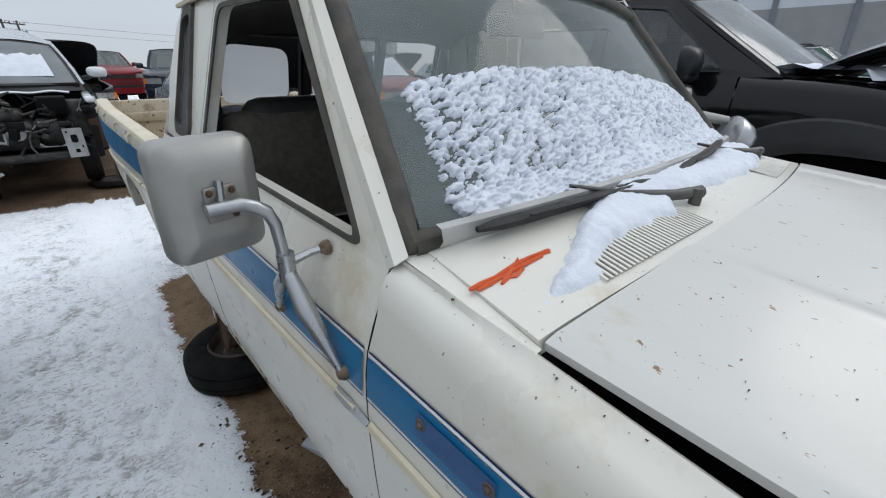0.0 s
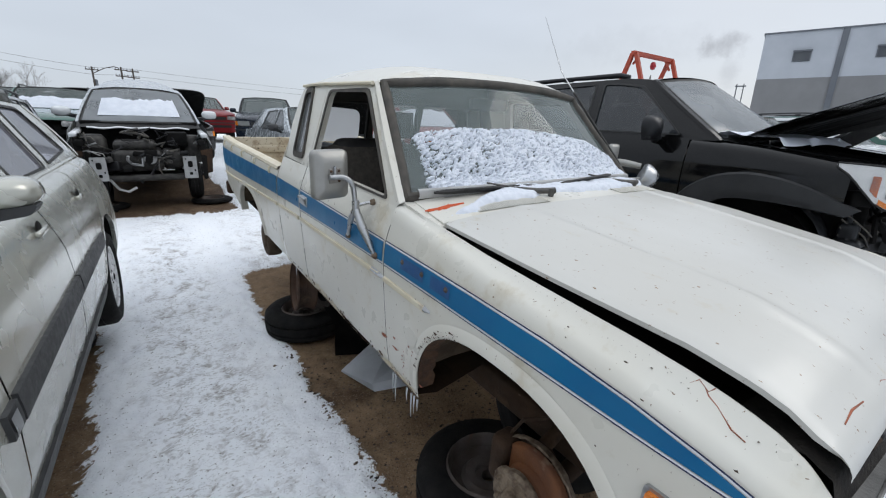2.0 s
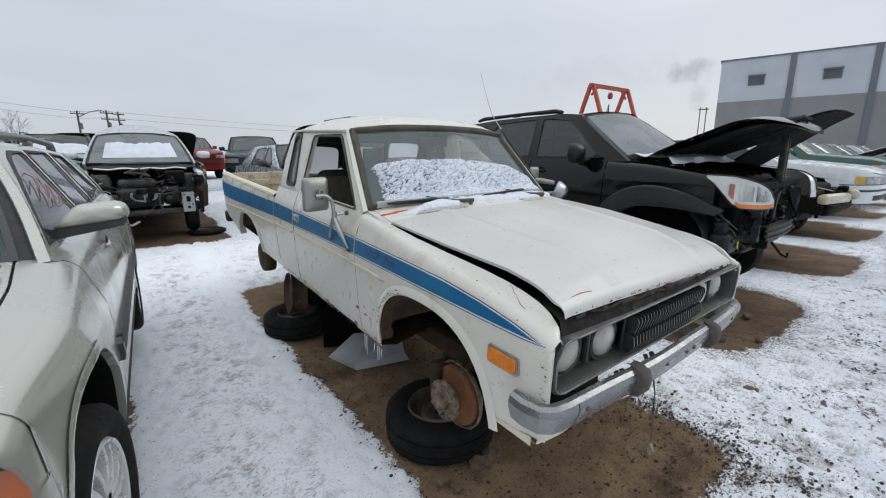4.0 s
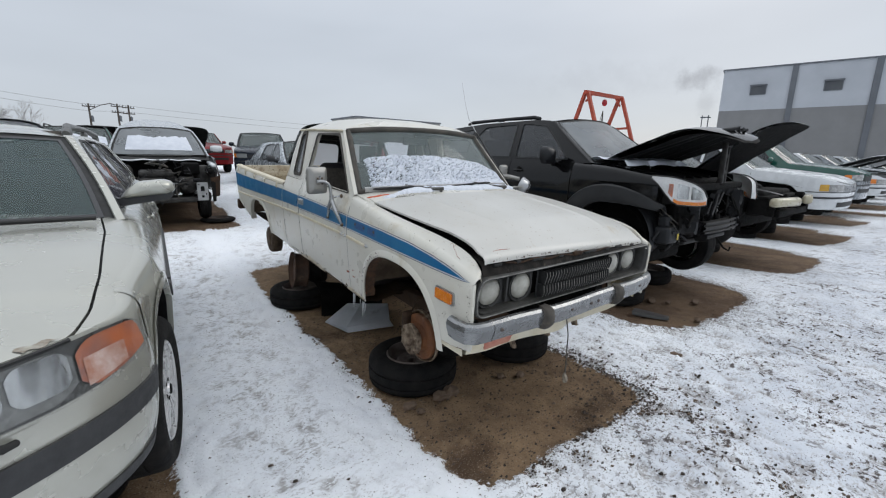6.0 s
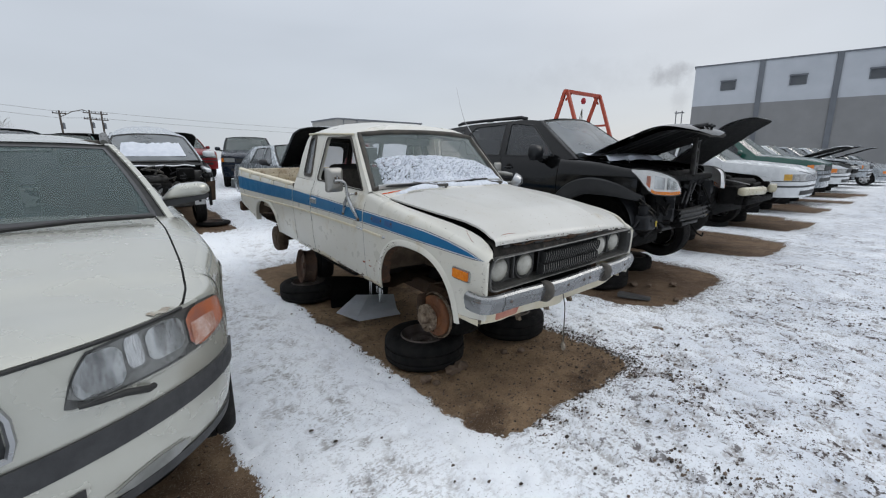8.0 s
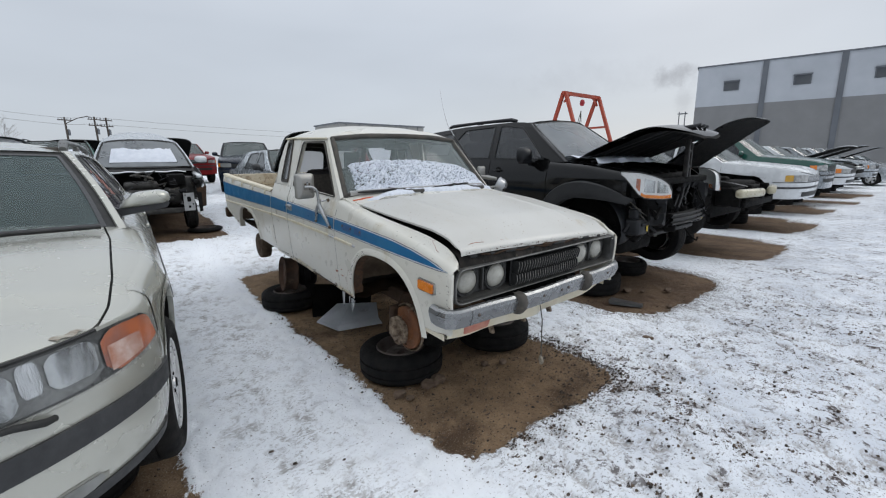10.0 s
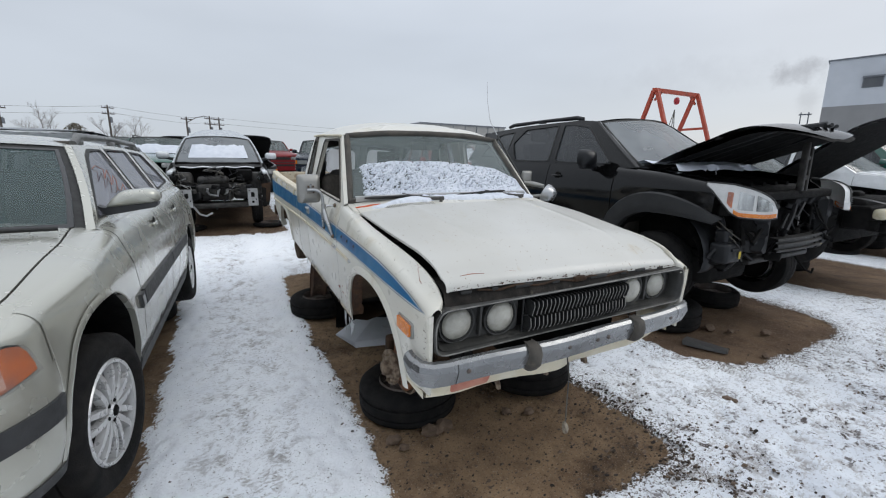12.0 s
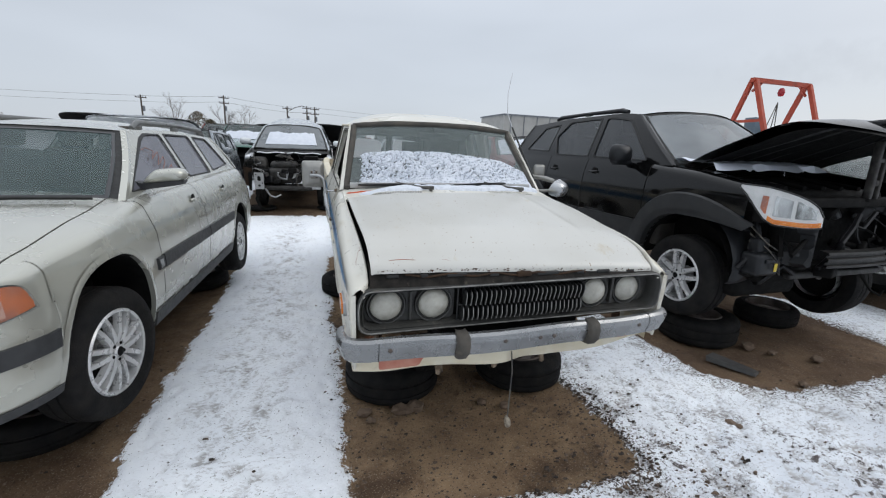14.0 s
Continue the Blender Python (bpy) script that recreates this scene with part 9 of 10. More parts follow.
# cars on stacked tyres: x, y, height of the body
STACKED = [(7.2, 0.95, 0.38), (10.6, 1.05, 0.48), (13.9, 1.3, 0.42), (17.2, 1.3, 0.44), (20.4, 1.4, 0.44), (26.8, 1.6, 0.44), (23.6, 1.4, 0.42)]

# second row, across the lane behind the pickup
plain_car("sedan_car", pose(3.17, 7.25, 0.47, 0, 0, 3), "pale silver saloon with dark hood raised", P_SILVER, "sedan", hood=43, glassm=M_GLASS_HAZE, mirror=M_TRIM)
plain_car("suv_car", pose(-1.35, 12.35, rise(12.35) + 0.038, 0, 0, -1), "dark green off-roader with snow on its windscreen and missing nose", P_GREEN, "suv", snow_glass=True, nose=False, snow_reach=0.55)
plain_car("suv_car", pose(-1.98, 6.75, 0.26, 0, 0, 1), "pale silver off-roader with hood raised high", P_GREY, "suv", hood=34, liner=P_WHITE)
plain_car("suv_car", pose(5.95, 7.9, 0.42, 0, 0, -2), "faded red off-roader with snow-covered windscreen", P_RED, "suv", snow_glass=True)
STACKED += [(3.17, 7.25, 0.47), (5.95, 7.9, 0.42)]
# third row
REST = 0.038
plain_car("suv_car", pose(3.45, 13.9, rise(13.9) + REST, 0, 0, -13), "dark boxy off-roader with orange corner lamps", P_NAVY, "van", lamp=M_LENS_GREY)
red = plain_car("van_car", pose(2.45, 18.9, rise(18.9) + REST, 0, 0, 6), "faded red van parked behind the wrecks", P_RED, "van")
dk = plain_car("sedan_car", pose(0.85, 12.75, rise(12.75) + REST, 0, 0, 2), "dark saloon with raised hood behind the wreck", P_BLACK, "sedan", hood=40)
for x, y, r in ((-6.9, 8.2, 2), (-3.1, 13.2, -3), (8.4, 15.2, 4), (14.4, 13.8, 0), (19.5, 8.6, -2), (29.8, 1.2, 1), (33.2, 1.4, 0), (22.6, 8.4, 2), (-7.4, 18.0, 3), (5.6, 19.0, 0), (36.6, 1.4, 0)):
    copy_thing(c7, pose(x, y, rise(y) + REST, 0, 0, r))
for x, y, r in ((-1.0, 18.6, 1), (-9.5, 8.5, 0), (11.4, 15.0, 2), (16.4, 8.4, 3), (-5.4, 13.4, 0), (25.0, 9.0, 0)):
    copy_thing(dk, pose(x, y, rise(y) + REST, 0, 0, r))
copy_thing(red, pose(-3.6, 19.6, rise(19.6) + REST, 0, 0, -4))


# ---- white wreck with its nose cut away ----
def wreck():
    root = thing("wrecked_car", pose(0.16, 7.75, 0.56, 4.5, 0, -2), "white wrecked saloon with nose cut off and engine bare", "car")
    paint = P_WHITE
    B = Body(root, 0.89, 0.90, -0.42, 3.2, 3.80, ([0.15, 0.3, 0.55, 0.75, 0.95, 1.1], [0.06, 0.02, 0.0, 0.01, 0.06, 0.11]))
    ar = ((0.0, 0.69, 0.37, 0.22), (2.70, 0.68, 0.37, 0.22))
    low = lambda q: arc_lower(q, 0.24, ar)
    hi = lambda q: lerp(q, [-0.42, 0.0, 0.55, 3.0, 4.2], [0.82, 0.885, 0.94, 0.97, 0.98])
    B.patch("front_fender", -0.08, 0.515, lambda q: max(low(q), 0.52 + 0.06 * math.sin(q * 23)), hi, paint, n=14, nz=6)
    for nm, a, b in (("front_door", 0.52, 1.50), ("rear_door", 1.506, 2.36)):
        B.patch(nm, a, b, lambda q: max(low(q), 0.27), hi, paint, n=10, nz=8, arches=ar[1:])
    B.patch("rear_quarter", 2.366, 4.2, low, hi, paint, n=20, nz=8, arches=ar[1:])
    bz, rz = 0.95, 1.42
    panes = [rounded([(0.86, 0.99), (1.48, 0.995), (1.46, 1.36), (1.26, 1.345)], 0.03), rounded([(1.55, 0.995), (2.30, 1.0), (2.12, 1.34), (1.55, 1.36)], 0.03)]
    outline = [(0.52, 0.94), (3.0, 0.97), (2.92, 1.05), (2.50, 1.39), (1.9, 1.42), (1.25, 1.40), (1.15, 1.38)]
    ws = (0.40, 0.94, 1.15, 1.38)
    surf = greenhouse(root, bz, rz, 0.80, 0.60, outline, panes, ws, (3.0, 0.97, 2.48, 1.40), P_SILVER, M_GLASS_DARK, M_GLASS_PALE, crown=0.08, ws_bow=0.20, roof_off=0.085)
    B.lid("boot_lid", 2.95, 4.19, lambda q: hi(q) + 0.002, -1.0, 1.0, paint, 0.04, n=12)
    screen_snow(root, (0.35, 0.94, 1.10, 1.38), surf, 0.70, 0.70, 0.20)
    for s in (-1, 1):
        door_mirror(root, s, (s * 0.99, 0.82, 1.06), (0.115, 0.07), paint, M_TRIM)
        wheel(root, (s * 0.70, 0.10, 0.07), s, 0.29, 0.19, 0.18, 0)
        wheel(root, (s * 0.84, 2.70, 0.20), s, 0.315, 0.20, 0.19, 0)
    # firewall, rails, strut towers
    fw = bm_new()
    box(fw, (0, 0.34, 0.72), (1.50, 0.08, 0.50), 0.02)
    part("firewall", fw, M_DARK, root)
    cw_ = bm_new()
    loft(cw_, [[(x, 0.10 + 0.14 * (x / 0.8) ** 2, 0.885), (x, 0.2 + 0.14 * (x / 0.8) ** 2, 0.93), (x, 0.42, 0.95)] for x in steps(-0.78, 0.78, 12)])
    part("scuttle", cw_, M_BLACK, root)
    for s in (-1, 1):
        r = bm_new()
        box(r, (s * 0.52, -0.25, 0.44), (0.10, 0.95, 0.14), 0.02)
        box(r, (s * 0.72, -0.12, 0.74), (0.09, 0.75, 0.08), 0.02)
        part("chassis_rail", r, M_DARK, root)
        t = bm_new()
        lathe(t, [(0.16, 0.40), (0.15, 0.74), (0.11, 0.80), (0.0001, 0.81)], Matrix.Translation((s * 0.60, 0.02, 0)), 16)
        part("strut_tower", t, M_GREYPART, root)
        br = bm_new()
        tmp = rounded([(-0.085, -0.16), (0.085, -0.16), (0.085, 0.16), (-0.085, 0.16)], 0.01, 2)
        hole = [rounded([(-0.03, 0.0), (0.03, 0.0), (0.03, 0.09), (-0.03, 0.09)], 0.02, 2), rounded([(-0.02, -0.11), (0.02, -0.11), (0.02, -0.07), (-0.02, -0.07)], 0.008, 2), rounded([(0.045, -0.06), (0.062, -0.06), (0.062, -0.03), (0.045, -0.03)], 0.004, 2), rounded([(-0.062, 0.11), (-0.045, 0.11), (-0.045, 0.13), (-0.062, 0.13)], 0.004, 2)]
        panel(br, tmp, hole, lambda u, v: (s * 0.525 + u, -0.78, 0.43 + v), 0)
        bo = part("bumper_bracket", br, M_ALU, root, "bare aluminium bracket plate with holes")
        sol = bm_new()
        box(sol, (s * 0.525, -0.745, 0.43), (0.15, 0.05, 0.30), 0.01)
        part("bracket_box", sol, M_DARK, bo)
        ln = bm_new()
        loft(ln, [[(s * (0.80 - 0.01 * k), -0.30 - 0.05 * k, 0.72 - 0.13 * k), (s * 0.70, -0.36 - 0.05 * k, 0.72 - 0.13 * k)] for k in range(5)])
        part("torn_liner", ln, M_DARK, root)
        li = bm_new()
        loft(li, [[(s * (0.62 + 0.03 * k), -0.34 + 0.07 * k, 0.70 + 0.03 * math.sin(k * 2.1)), (s * (0.70 + 0.02 * k), -0.38 + 0.07 * k, 0.84 + 0.02 * math.cos(k * 1.7)), (s * (0.80 + 0.012 * k), -0.30 + 0.07 * k, 0.83), (s * (0.88 + 0.004 * k), -0.26 + 0.07 * k, 0.66 - 0.03 * math.sin(k * 1.3)), (s * (0.87 + 0.004 * k), -0.22 + 0.07 * k, 0.50 - 0.05 * math.sin(k * 2.3))] for k in range(6)])
        part("torn_fender", li, paint, root)
        fr_ = bm_new()
        box(fr_, (s * 0.775, 0.02, 0.83), (0.09, 0.78, 0.06), 0.02)
        part("inner_fender_rail", fr_, paint, root)
        pl = bm_new()
        loft(pl, [[(s * (0.88 - 0.01 * k), -0.30 - 0.02 * k, 0.64 - 0.09 * k), (s * (0.70 + 0.01 * k), -0.42, 0.62 - 0.09 * k)] for k in range(5)])
        part("liner_flap", pl, M_UNDER, root)
    # thin pale edge left of the cut hood, bent along the bay's rear
    he = bm_new()
    loft(he, [[(x, 0.02 + 0.12 * (x / 0.7) ** 2 - 0.02 * math.sin(x * 11) + d, 0.895 - 0.05 * abs(x) ** 3 + 0.008 * math.sin(x * 17) + h) for d, h in ((0.0, -0.012), (-0.012, 0.0), (0.0, 0.010), (0.04, 0.012))] for x in steps(-0.66, 0.62, 24)])
    part("hood_edge", he, paint, root)
    eng = bm_new()
    box(eng, (-0.10, -0.10, 0.46), (0.62, 0.52, 0.30), 0.06)
    box(eng, (-0.12, -0.06, 0.66), (0.52, 0.34, 0.14), 0.05)
    e = part("engine", eng, M_GREYPART, root)
    tr = bm_new()
    lathe(tr, [(0.10, -0.16), (0.16, -0.10), (0.17, 0.05), (0.12, 0.14), (0.0001, 0.16)], Matrix.Translation((0.34, -0.12, 0.46)) @ pose(0, 0, 0, 0, 90, 0), 18)
    part("gearbox", tr, M_GREYPART, e)
    al = bm_new()
    lathe(al, [(0.08, -0.08), (0.085, 0.06), (0.05, 0.08), (0.0001, 0.08)], Matrix.Translation((0.05, -0.40, 0.52)) @ pose(0, 0, 0, 90, 0, 0), 16)
    part("alternator", al, M_ALU, e)
    ba = bm_new()
    box(ba, (0.42, -0.12, 0.76), (0.28, 0.20, 0.20), 0.02)
    part("battery_tray", ba, M_DARK, e)
    rng = random.Random(5)
    for k in range(26):
        h = bm_new()
        x, z = rng.uniform(-0.66, 0.66), rng.uniform(0.45, 0.88)
        p = Vector((x, rng.uniform(-0.6, -0.2), z))
        pts = [p]
        for _ in range(4):
            pts.append(pts[-1] + Vector((rng.uniform(-0.16, 0.16), rng.uniform(-0.08, 0.10), rng.uniform(-0.12, 0.08))))
        tube(h, pts, rng.choice((0.006, 0.010, 0.016, 0.020)), 6)
        part("hose", h, rng.choice((M_HOSE, M_HOSE, M_WIRE, M_ALU)), root)
    for k in range(14):
        bx = bm_new()
        box(bx, (rng.uniform(-0.62, 0.62), rng.uniform(-0.55, -0.25), rng.uniform(0.38, 0.84)), (rng.uniform(0.06, 0.18), rng.uniform(0.06, 0.14), rng.uniform(0.05, 0.14)), 0.015, pose(0, 0, 0, rng.uniform(-20, 20), rng.uniform(-20, 20), rng.uniform(-30, 30)))
        part("engine_part", bx, rng.choice((M_DARK, M_DARK, M_GREYPART, M_HOSE)), root)
    cm = bm_new()
    box(cm, (0, -0.50, 0.26), (1.05, 0.10, 0.07), 0.02)
    box(cm, (0, -0.10, 0.20), (0.9, 0.55, 0.06), 0.02)
    part("subframe", cm, M_GREYPART, root)
    hs = bm_new()
    tube(hs, [(-0.45, -0.55, 0.24), (-0.36, -0.64, 0.12), (-0.26, -0.66, 0.09), (-0.16, -0.64, 0.14)], 0.018, 6)
    part("loose_hose", hs, M_ALU, root)
    gut = bm_new()
    tube(gut, [(-0.55, -0.5, 0.25), (-0.62, -0.62, 0.05), (-0.55, -0.66, -0.12), (-0.45, -0.55, -0.2)], 0.03, 6)
    part("hanging_bracket", gut, M_DARK, root)
    tub(root, 0.78, 0.54, 2.3, 0.28, 0.86, M_INTERIOR)
    tub(root, 0.60, 0.40, 3.6, 0.26, 0.62)
    return root


wreck()


# ---- loose tyres and stands ----
def loose_tyre(x, y, z, r=0.31, w=0.20, tilt=0, turn=0, rim=True, label="worn tyre lying flat as a prop under a vehicle"):
    root = thing("loose_tyre", pose(x, y, z, tilt, 0, turn), label, "tyre", "prop tyres")
    b = r - 0.185
    t = bm_new()
    lathe(t, [(0.183, 0.03), (0.19, 0.006), (0.185 + b * 0.4, -0.006), (r - 0.03, 0.004), (r - 0.006, 0.025), (r, 0.05), (r - 0.004, w * 0.30), (r - 0.011, w * 0.31), (r - 0.011, w * 0.35), (r, w * 0.36), (r + 0.002, w * 0.5), (r, w * 0.64), (r - 0.011, w * 0.65), (r - 0.011, w * 0.69), (r - 0.004, w * 0.70), (r, w - 0.05), (r - 0.006, w - 0.025), (r - 0.03, w - 0.004), (0.185 + b * 0.4, w + 0.006), (0.19, w - 0.006), (0.183, w - 0.03)], Matrix(), 56)
    part("tyre", t, M_TYRE, root)
    if rim:
        m = bm_new()
        lathe(m, [(0.188, w - 0.010), (0.180, w + 0.002), (0.172, w - 0.012), (0.165, w - 0.06), (0.12, w - 0.075), (0.10, w - 0.05), (0.06, w - 0.055), (0.055, w - 0.07), (0.032, w - 0.07), (0.032, w - 0.12)], Matrix(), 40)
        part("rim", m, M_STEEL_RIM, root, "rusty steel rim")
    return root


loose_tyre(1.10, 0.80, 0.0, 0.315, 0.20, turn=20)
loose_tyre(2.02, 0.72, 0.0, 0.31, 0.20, turn=50)
loose_tyre(0.98, 2.86, 0.0, 0.315, 0.19, turn=10)
loose_tyre(2.05, 2.9, 0.0, 0.315, 0.19)
loose_tyre(1.10, 2.92, 0.50, 0.31, 0.19, 90, 70, label="worn tyre standing upright on another")
loose_tyre(2.05, 2.95, 0.50, 0.31, 0.19, 90, 95, label="worn tyre standing upright on another")
loose_tyre(1.18, 0.62, 0.50, 0.29, 0.18, 90, 90, label="dark tyre standing under the pickup's engine")
for tx, ty, tw in ((3.96, 0.95, 0.232), (3.66, 3.49, 0.275), (5.18, 3.49, 0.275)):
    loose_tyre(tx, ty, 0.0, 0.33, tw)
loose_tyre(5.02, 1.08, 0.0, 0.27, 0.18)
loose_tyre(-0.86, 0.80, 0.0, 0.31, 0.185)
loose_tyre(-1.90, 0.70, 0.0, 0.32, 0.19)
loose_tyre(-0.70, 3.40, 0.0, 0.32, 0.165)
loose_tyre(-1.78, 3.42, 0.0, 0.32, 0.165)


def rusty_wheel(m):
    root = thing("rusty_wheel", m, "rusty steel wheel leaning on a tyre under the pickup", "wheel")
    r = bm_new()
    lathe(r, [(0.186, -0.07), (0.190, -0.06), (0.176, -0.045), (0.168, 0.0), (0.176, 0.045), (0.190, 0.06), (0.186, 0.07)], Matrix(), 32)
    part("rim", r, M_RUST_BROWN, root)
    d = bm_new()
    lathe(d, [(0.172, 0.01), (0.13, 0.035), (0.10, 0.02), (0.065, 0.03), (0.04, 0.03), (0.036, 0.0)], Matrix(), 28)
    part("disc", d, M_RUST_BROWN, root)


M_RUST_BROWN = mat("brown_rusted_steel", (0.095, 0.052, 0.032), (0.055, 0.034, 0.024), 9, 0.8, bump=0.4, bscale=90, dirt=(0.17, 0.12, 0.08), dscale=8, damt=0.3)
rusty_wheel(pose(0.95, 2.80, 0.38, 84, 0, -97))


def stack(x, y, top):
    """Tyres piled flat under a wheel, from the ground to its tread."""
    g = rise(y) - 0.01
    n = max(1, round((top - g) / 0.21))
    for k in range(n):
        loose_tyre(x, y, g + (top - g) * k / n, 0.31, (top - g) / n, turn=37 * k)


for cx, cy, h in STACKED:
    for dx in (-0.62, 0.62):
        for dy in (0.62, 2.70):
            stack(cx + dx, cy + dy, h - 0.033)
for dx, top in ((0.86, 0.56 + 0.075 - 0.29), (-0.58, 0.56 + 0.075 - 0.29)):
    stack(0.16 + dx - 0.05, 7.72, top)
for dx in (0.80, -0.62):
    stack(0.16 + dx, 10.4, 0.56 + 0.20 + 0.21 - 0.315)

# folded sheet under the pickup's sill
sh = bm_new()
loft(sh, [[(0.925, 2.03, 0.045), (1.03, 1.76, 0.012), (1.42, 1.62, 0.030)], [(0.925, 2.03, 0.055), (1.025, 1.79, 0.052), (1.40, 1.66, 0.085)], [(1.155, 2.04, 0.185), (1.27, 1.98, 0.175), (1.52, 1.90, 0.150)]])
bmesh.ops.solidify(sh, geom=sh.faces[:], thickness=0.004)
tagged(part("sheet_metal", sh, M_SHEET, None, smooth=False), "bent grey sheet metal lying under the pickup", "scrap metal")

# black plastic liner slumped behind the sheet
bl = bm_new()
loft(bl, [[(0.99 + 0.55 * u + 0.03 * math.sin(9 * u + 4 * v), 2.30 - 0.34 * u + 0.10 * v + 0.03 * math.sin(7 * v), 0.005 + (0.34 - 0.08 * u) * v ** 0.8) for v in steps(0, 1, 6)] for u in steps(0, 1, 12)])
bmesh.ops.solidify(bl, geom=bl.faces[:], thickness=0.006)
tagged(part("plastic_liner", bl, M_DARK, None), "black plastic liner slumped on the earth under the pickup", "scrap")

# flat dark scrap on the bare earth
M_SCRAP = mat("dusty_grey_trim", (0.045, 0.045, 0.045), (0.075, 0.073, 0.07), 9, 0.5, bump=0.15)
db = bm_new()
rings = []
for k in range(7):
    u = k / 6
    c = Vector((3.66, 0.52, 0.0)).lerp(Vector((3.78, 0.22, 0.0)), u)
    w = 0.06 * (1 - 0.35 * u ** 2)
    rings.append([c + Vector((-w, -0.01, 0.01)), c + Vector((-w * 0.9, 0, 0.05 - 0.015 * u)), c + Vector((w * 0.7, 0.02, 0.055 - 0.02 * u)), c + Vector((w, 0.02, 0.01))])
loft(db, rings, closed=True, caps=True)
tagged(part("scrap_piece", db, M_SCRAP, None), "long dark plastic trim piece lying on bare earth", "scrap")

# cable from the bumper with a frozen clod
cb = bm_new()
tube(cb, [(1.478, -0.205, 0.69), (1.480, -0.222, 0.60), (1.474, -0.226, 0.50), (1.466, -0.233, 0.36)], 0.0035, 5)
cable = tagged(part("hanging_cable", cb, M_WIRE, None), "thin cable hanging from the bumper with a frozen clod", "cable")
cl = bm_new()
bmesh.ops.create_icosphere(cl, subdivisions=3, radius=0.015)
for v in cl.verts:
    v.co = Vector((v.co.x, v.co.y, v.co.z * 2.1)) * (1 + 0.75 * noise.noise(v.co * 55)) + Vector((1.466, -0.233, 0.345))
part("frozen_clod", cl, mat("frozen_mud", (0.30, 0.26, 0.20), (0.14, 0.11, 0.08), 60, 0.6, bump=0.3), cable)


def stone(x, y, r, seed):
    bm = bm_new()
    bmesh.ops.create_icosphere(bm, subdivisions=2, radius=r)
    for v in bm.verts:
        n = noise.noise(v.co / r * 1.3 + Vector((seed * 7.1, 0, 0)))
        v.co = Vector((v.co.x * 1.2, v.co.y, v.co.z * 0.65)) * (1 + 0.45 * n) + Vector((x, y, r * 0.35))
    return tagged(part("stone", bm, M_STONE, None, sharp=20), "brown clod of frozen earth on the ground", "stone", "stones on the ground")


M_STONE = mat("earthy_stone", (0.17, 0.12, 0.085), (0.11, 0.075, 0.05), 20, 0.9, bump=0.5, bscale=80)
rs = random.Random(11)
for x, y, r in ((1.09, 0.46, 0.045), (1.18, 0.46, 0.05), (1.13, 0.44, 0.03), (0.87, 0.48, 0.035), (0.90, 0.40, 0.025), (1.75, 0.35, 0.03), (1.62, 0.42, 0.025), (4.2, 0.62, 0.05), (4.3, 0.48, 0.03), (4.55, 0.30, 0.04), (4.0, 0.05, 0.03), (3.03, -0.17, 0.03), (3.06, -0.20, 0.02)):
    stone(x, y, r, rs.random() * 50)

# crumbs of earth and grit strewn over soil and snow
def grit():
    rng = np.random.RandomState(4)
    vs, fs = [], []
    n = 11000
    ang = np.arange(5) * 2 * math.pi / 5
    base = np.array([(math.cos(t), math.sin(t), 0) for t in ang] + [(0.62 * math.cos(t + 0.3), 0.62 * math.sin(t + 0.3), 0.62) for t in ang])
    made = 0

    def crumb(x, y, r):
        a = rng.rand() * 6.28
        c, s = math.cos(a), math.sin(a)
        k = len(vs)
        for bx, by, bz in base * (0.55 + 0.8 * rng.rand(10, 3)):
            vs.append((x + 1.25 * r * (c * bx - s * by), y + 0.85 * r * (s * bx + c * by), 0.012 + r * bz))
        fs.extend([(k + j, k + (j + 1) % 5, k + 5 + (j + 1) % 5, k + 5 + j) for j in range(5)] + [tuple(range(k + 5, k + 10))])

    while made < n:
        if rng.rand() < 0.55:
            x0, x1, y0, y1 = BARE[rng.choice([0, 0, 0, 1, 2])]
            x, y, most = rng.uniform(x0, x1), rng.uniform(y0, min(y1, y0 + 2.6)), 0.007
        else:
            most = 0.012
            x, y = (rng.uniform(-0.3, 5.5), rng.uniform(-1.9, 0.9) if rng.rand() < 0.4 else rng.uniform(-1.9, -0.3)) if rng.rand() < 0.66 else (rng.normal(2.15, 0.35), rng.normal(-0.25, 0.35))
            if rng.rand() < (0.8 if x < 1.9 else 0.55):
                continue
        crumb(x, y, 0.0022 + most * rng.rand() ** 4)
        made += 1
    # dark clods kicked up in small heaps over the open yard, and crumbs along the rim of the bare earth
    for _ in range(230):
        cx, cy = 1.3 + 6.2 * rng.rand() ** 1.25, -0.05 - 2.05 * rng.rand() ** 0.7
        if 3.3 < cx < 5.5 and cy > -0.25:
            continue
        wide = rng.uniform(0.012, 0.055)
        for _ in range(rng.randint(4, 22)):
            crumb(cx + rng.normal(0, wide * 1.3), cy + rng.normal(0, wide * 0.8), 0.003 + 0.010 * rng.rand() ** 3)
    for _ in range(2600):
        u, out = rng.rand(), rng.exponential(0.085)
        x, y = (2.27 + out, rng.uniform(-0.3, 0.9)) if u < 0.45 else (rng.uniform(0.95, 2.3), -0.34 - out) if u < 0.9 else (0.74 - out * 0.35, rng.uniform(-0.3, 2.6))
        crumb(x, y, 0.0025 + 0.008 * rng.rand() ** 3)
    me = bpy.data.meshes.new("grit")
    me.from_pydata(vs, [], fs)
    me.materials.append(mat("dark_grit", (0.034, 0.026, 0.022), (0.12, 0.085, 0.06), 30, 0.9, island=0.75))
    return tagged(new("grit", me), "crumbs of dark earth scattered on soil and snow", "grit", kind="stuff")


grit()

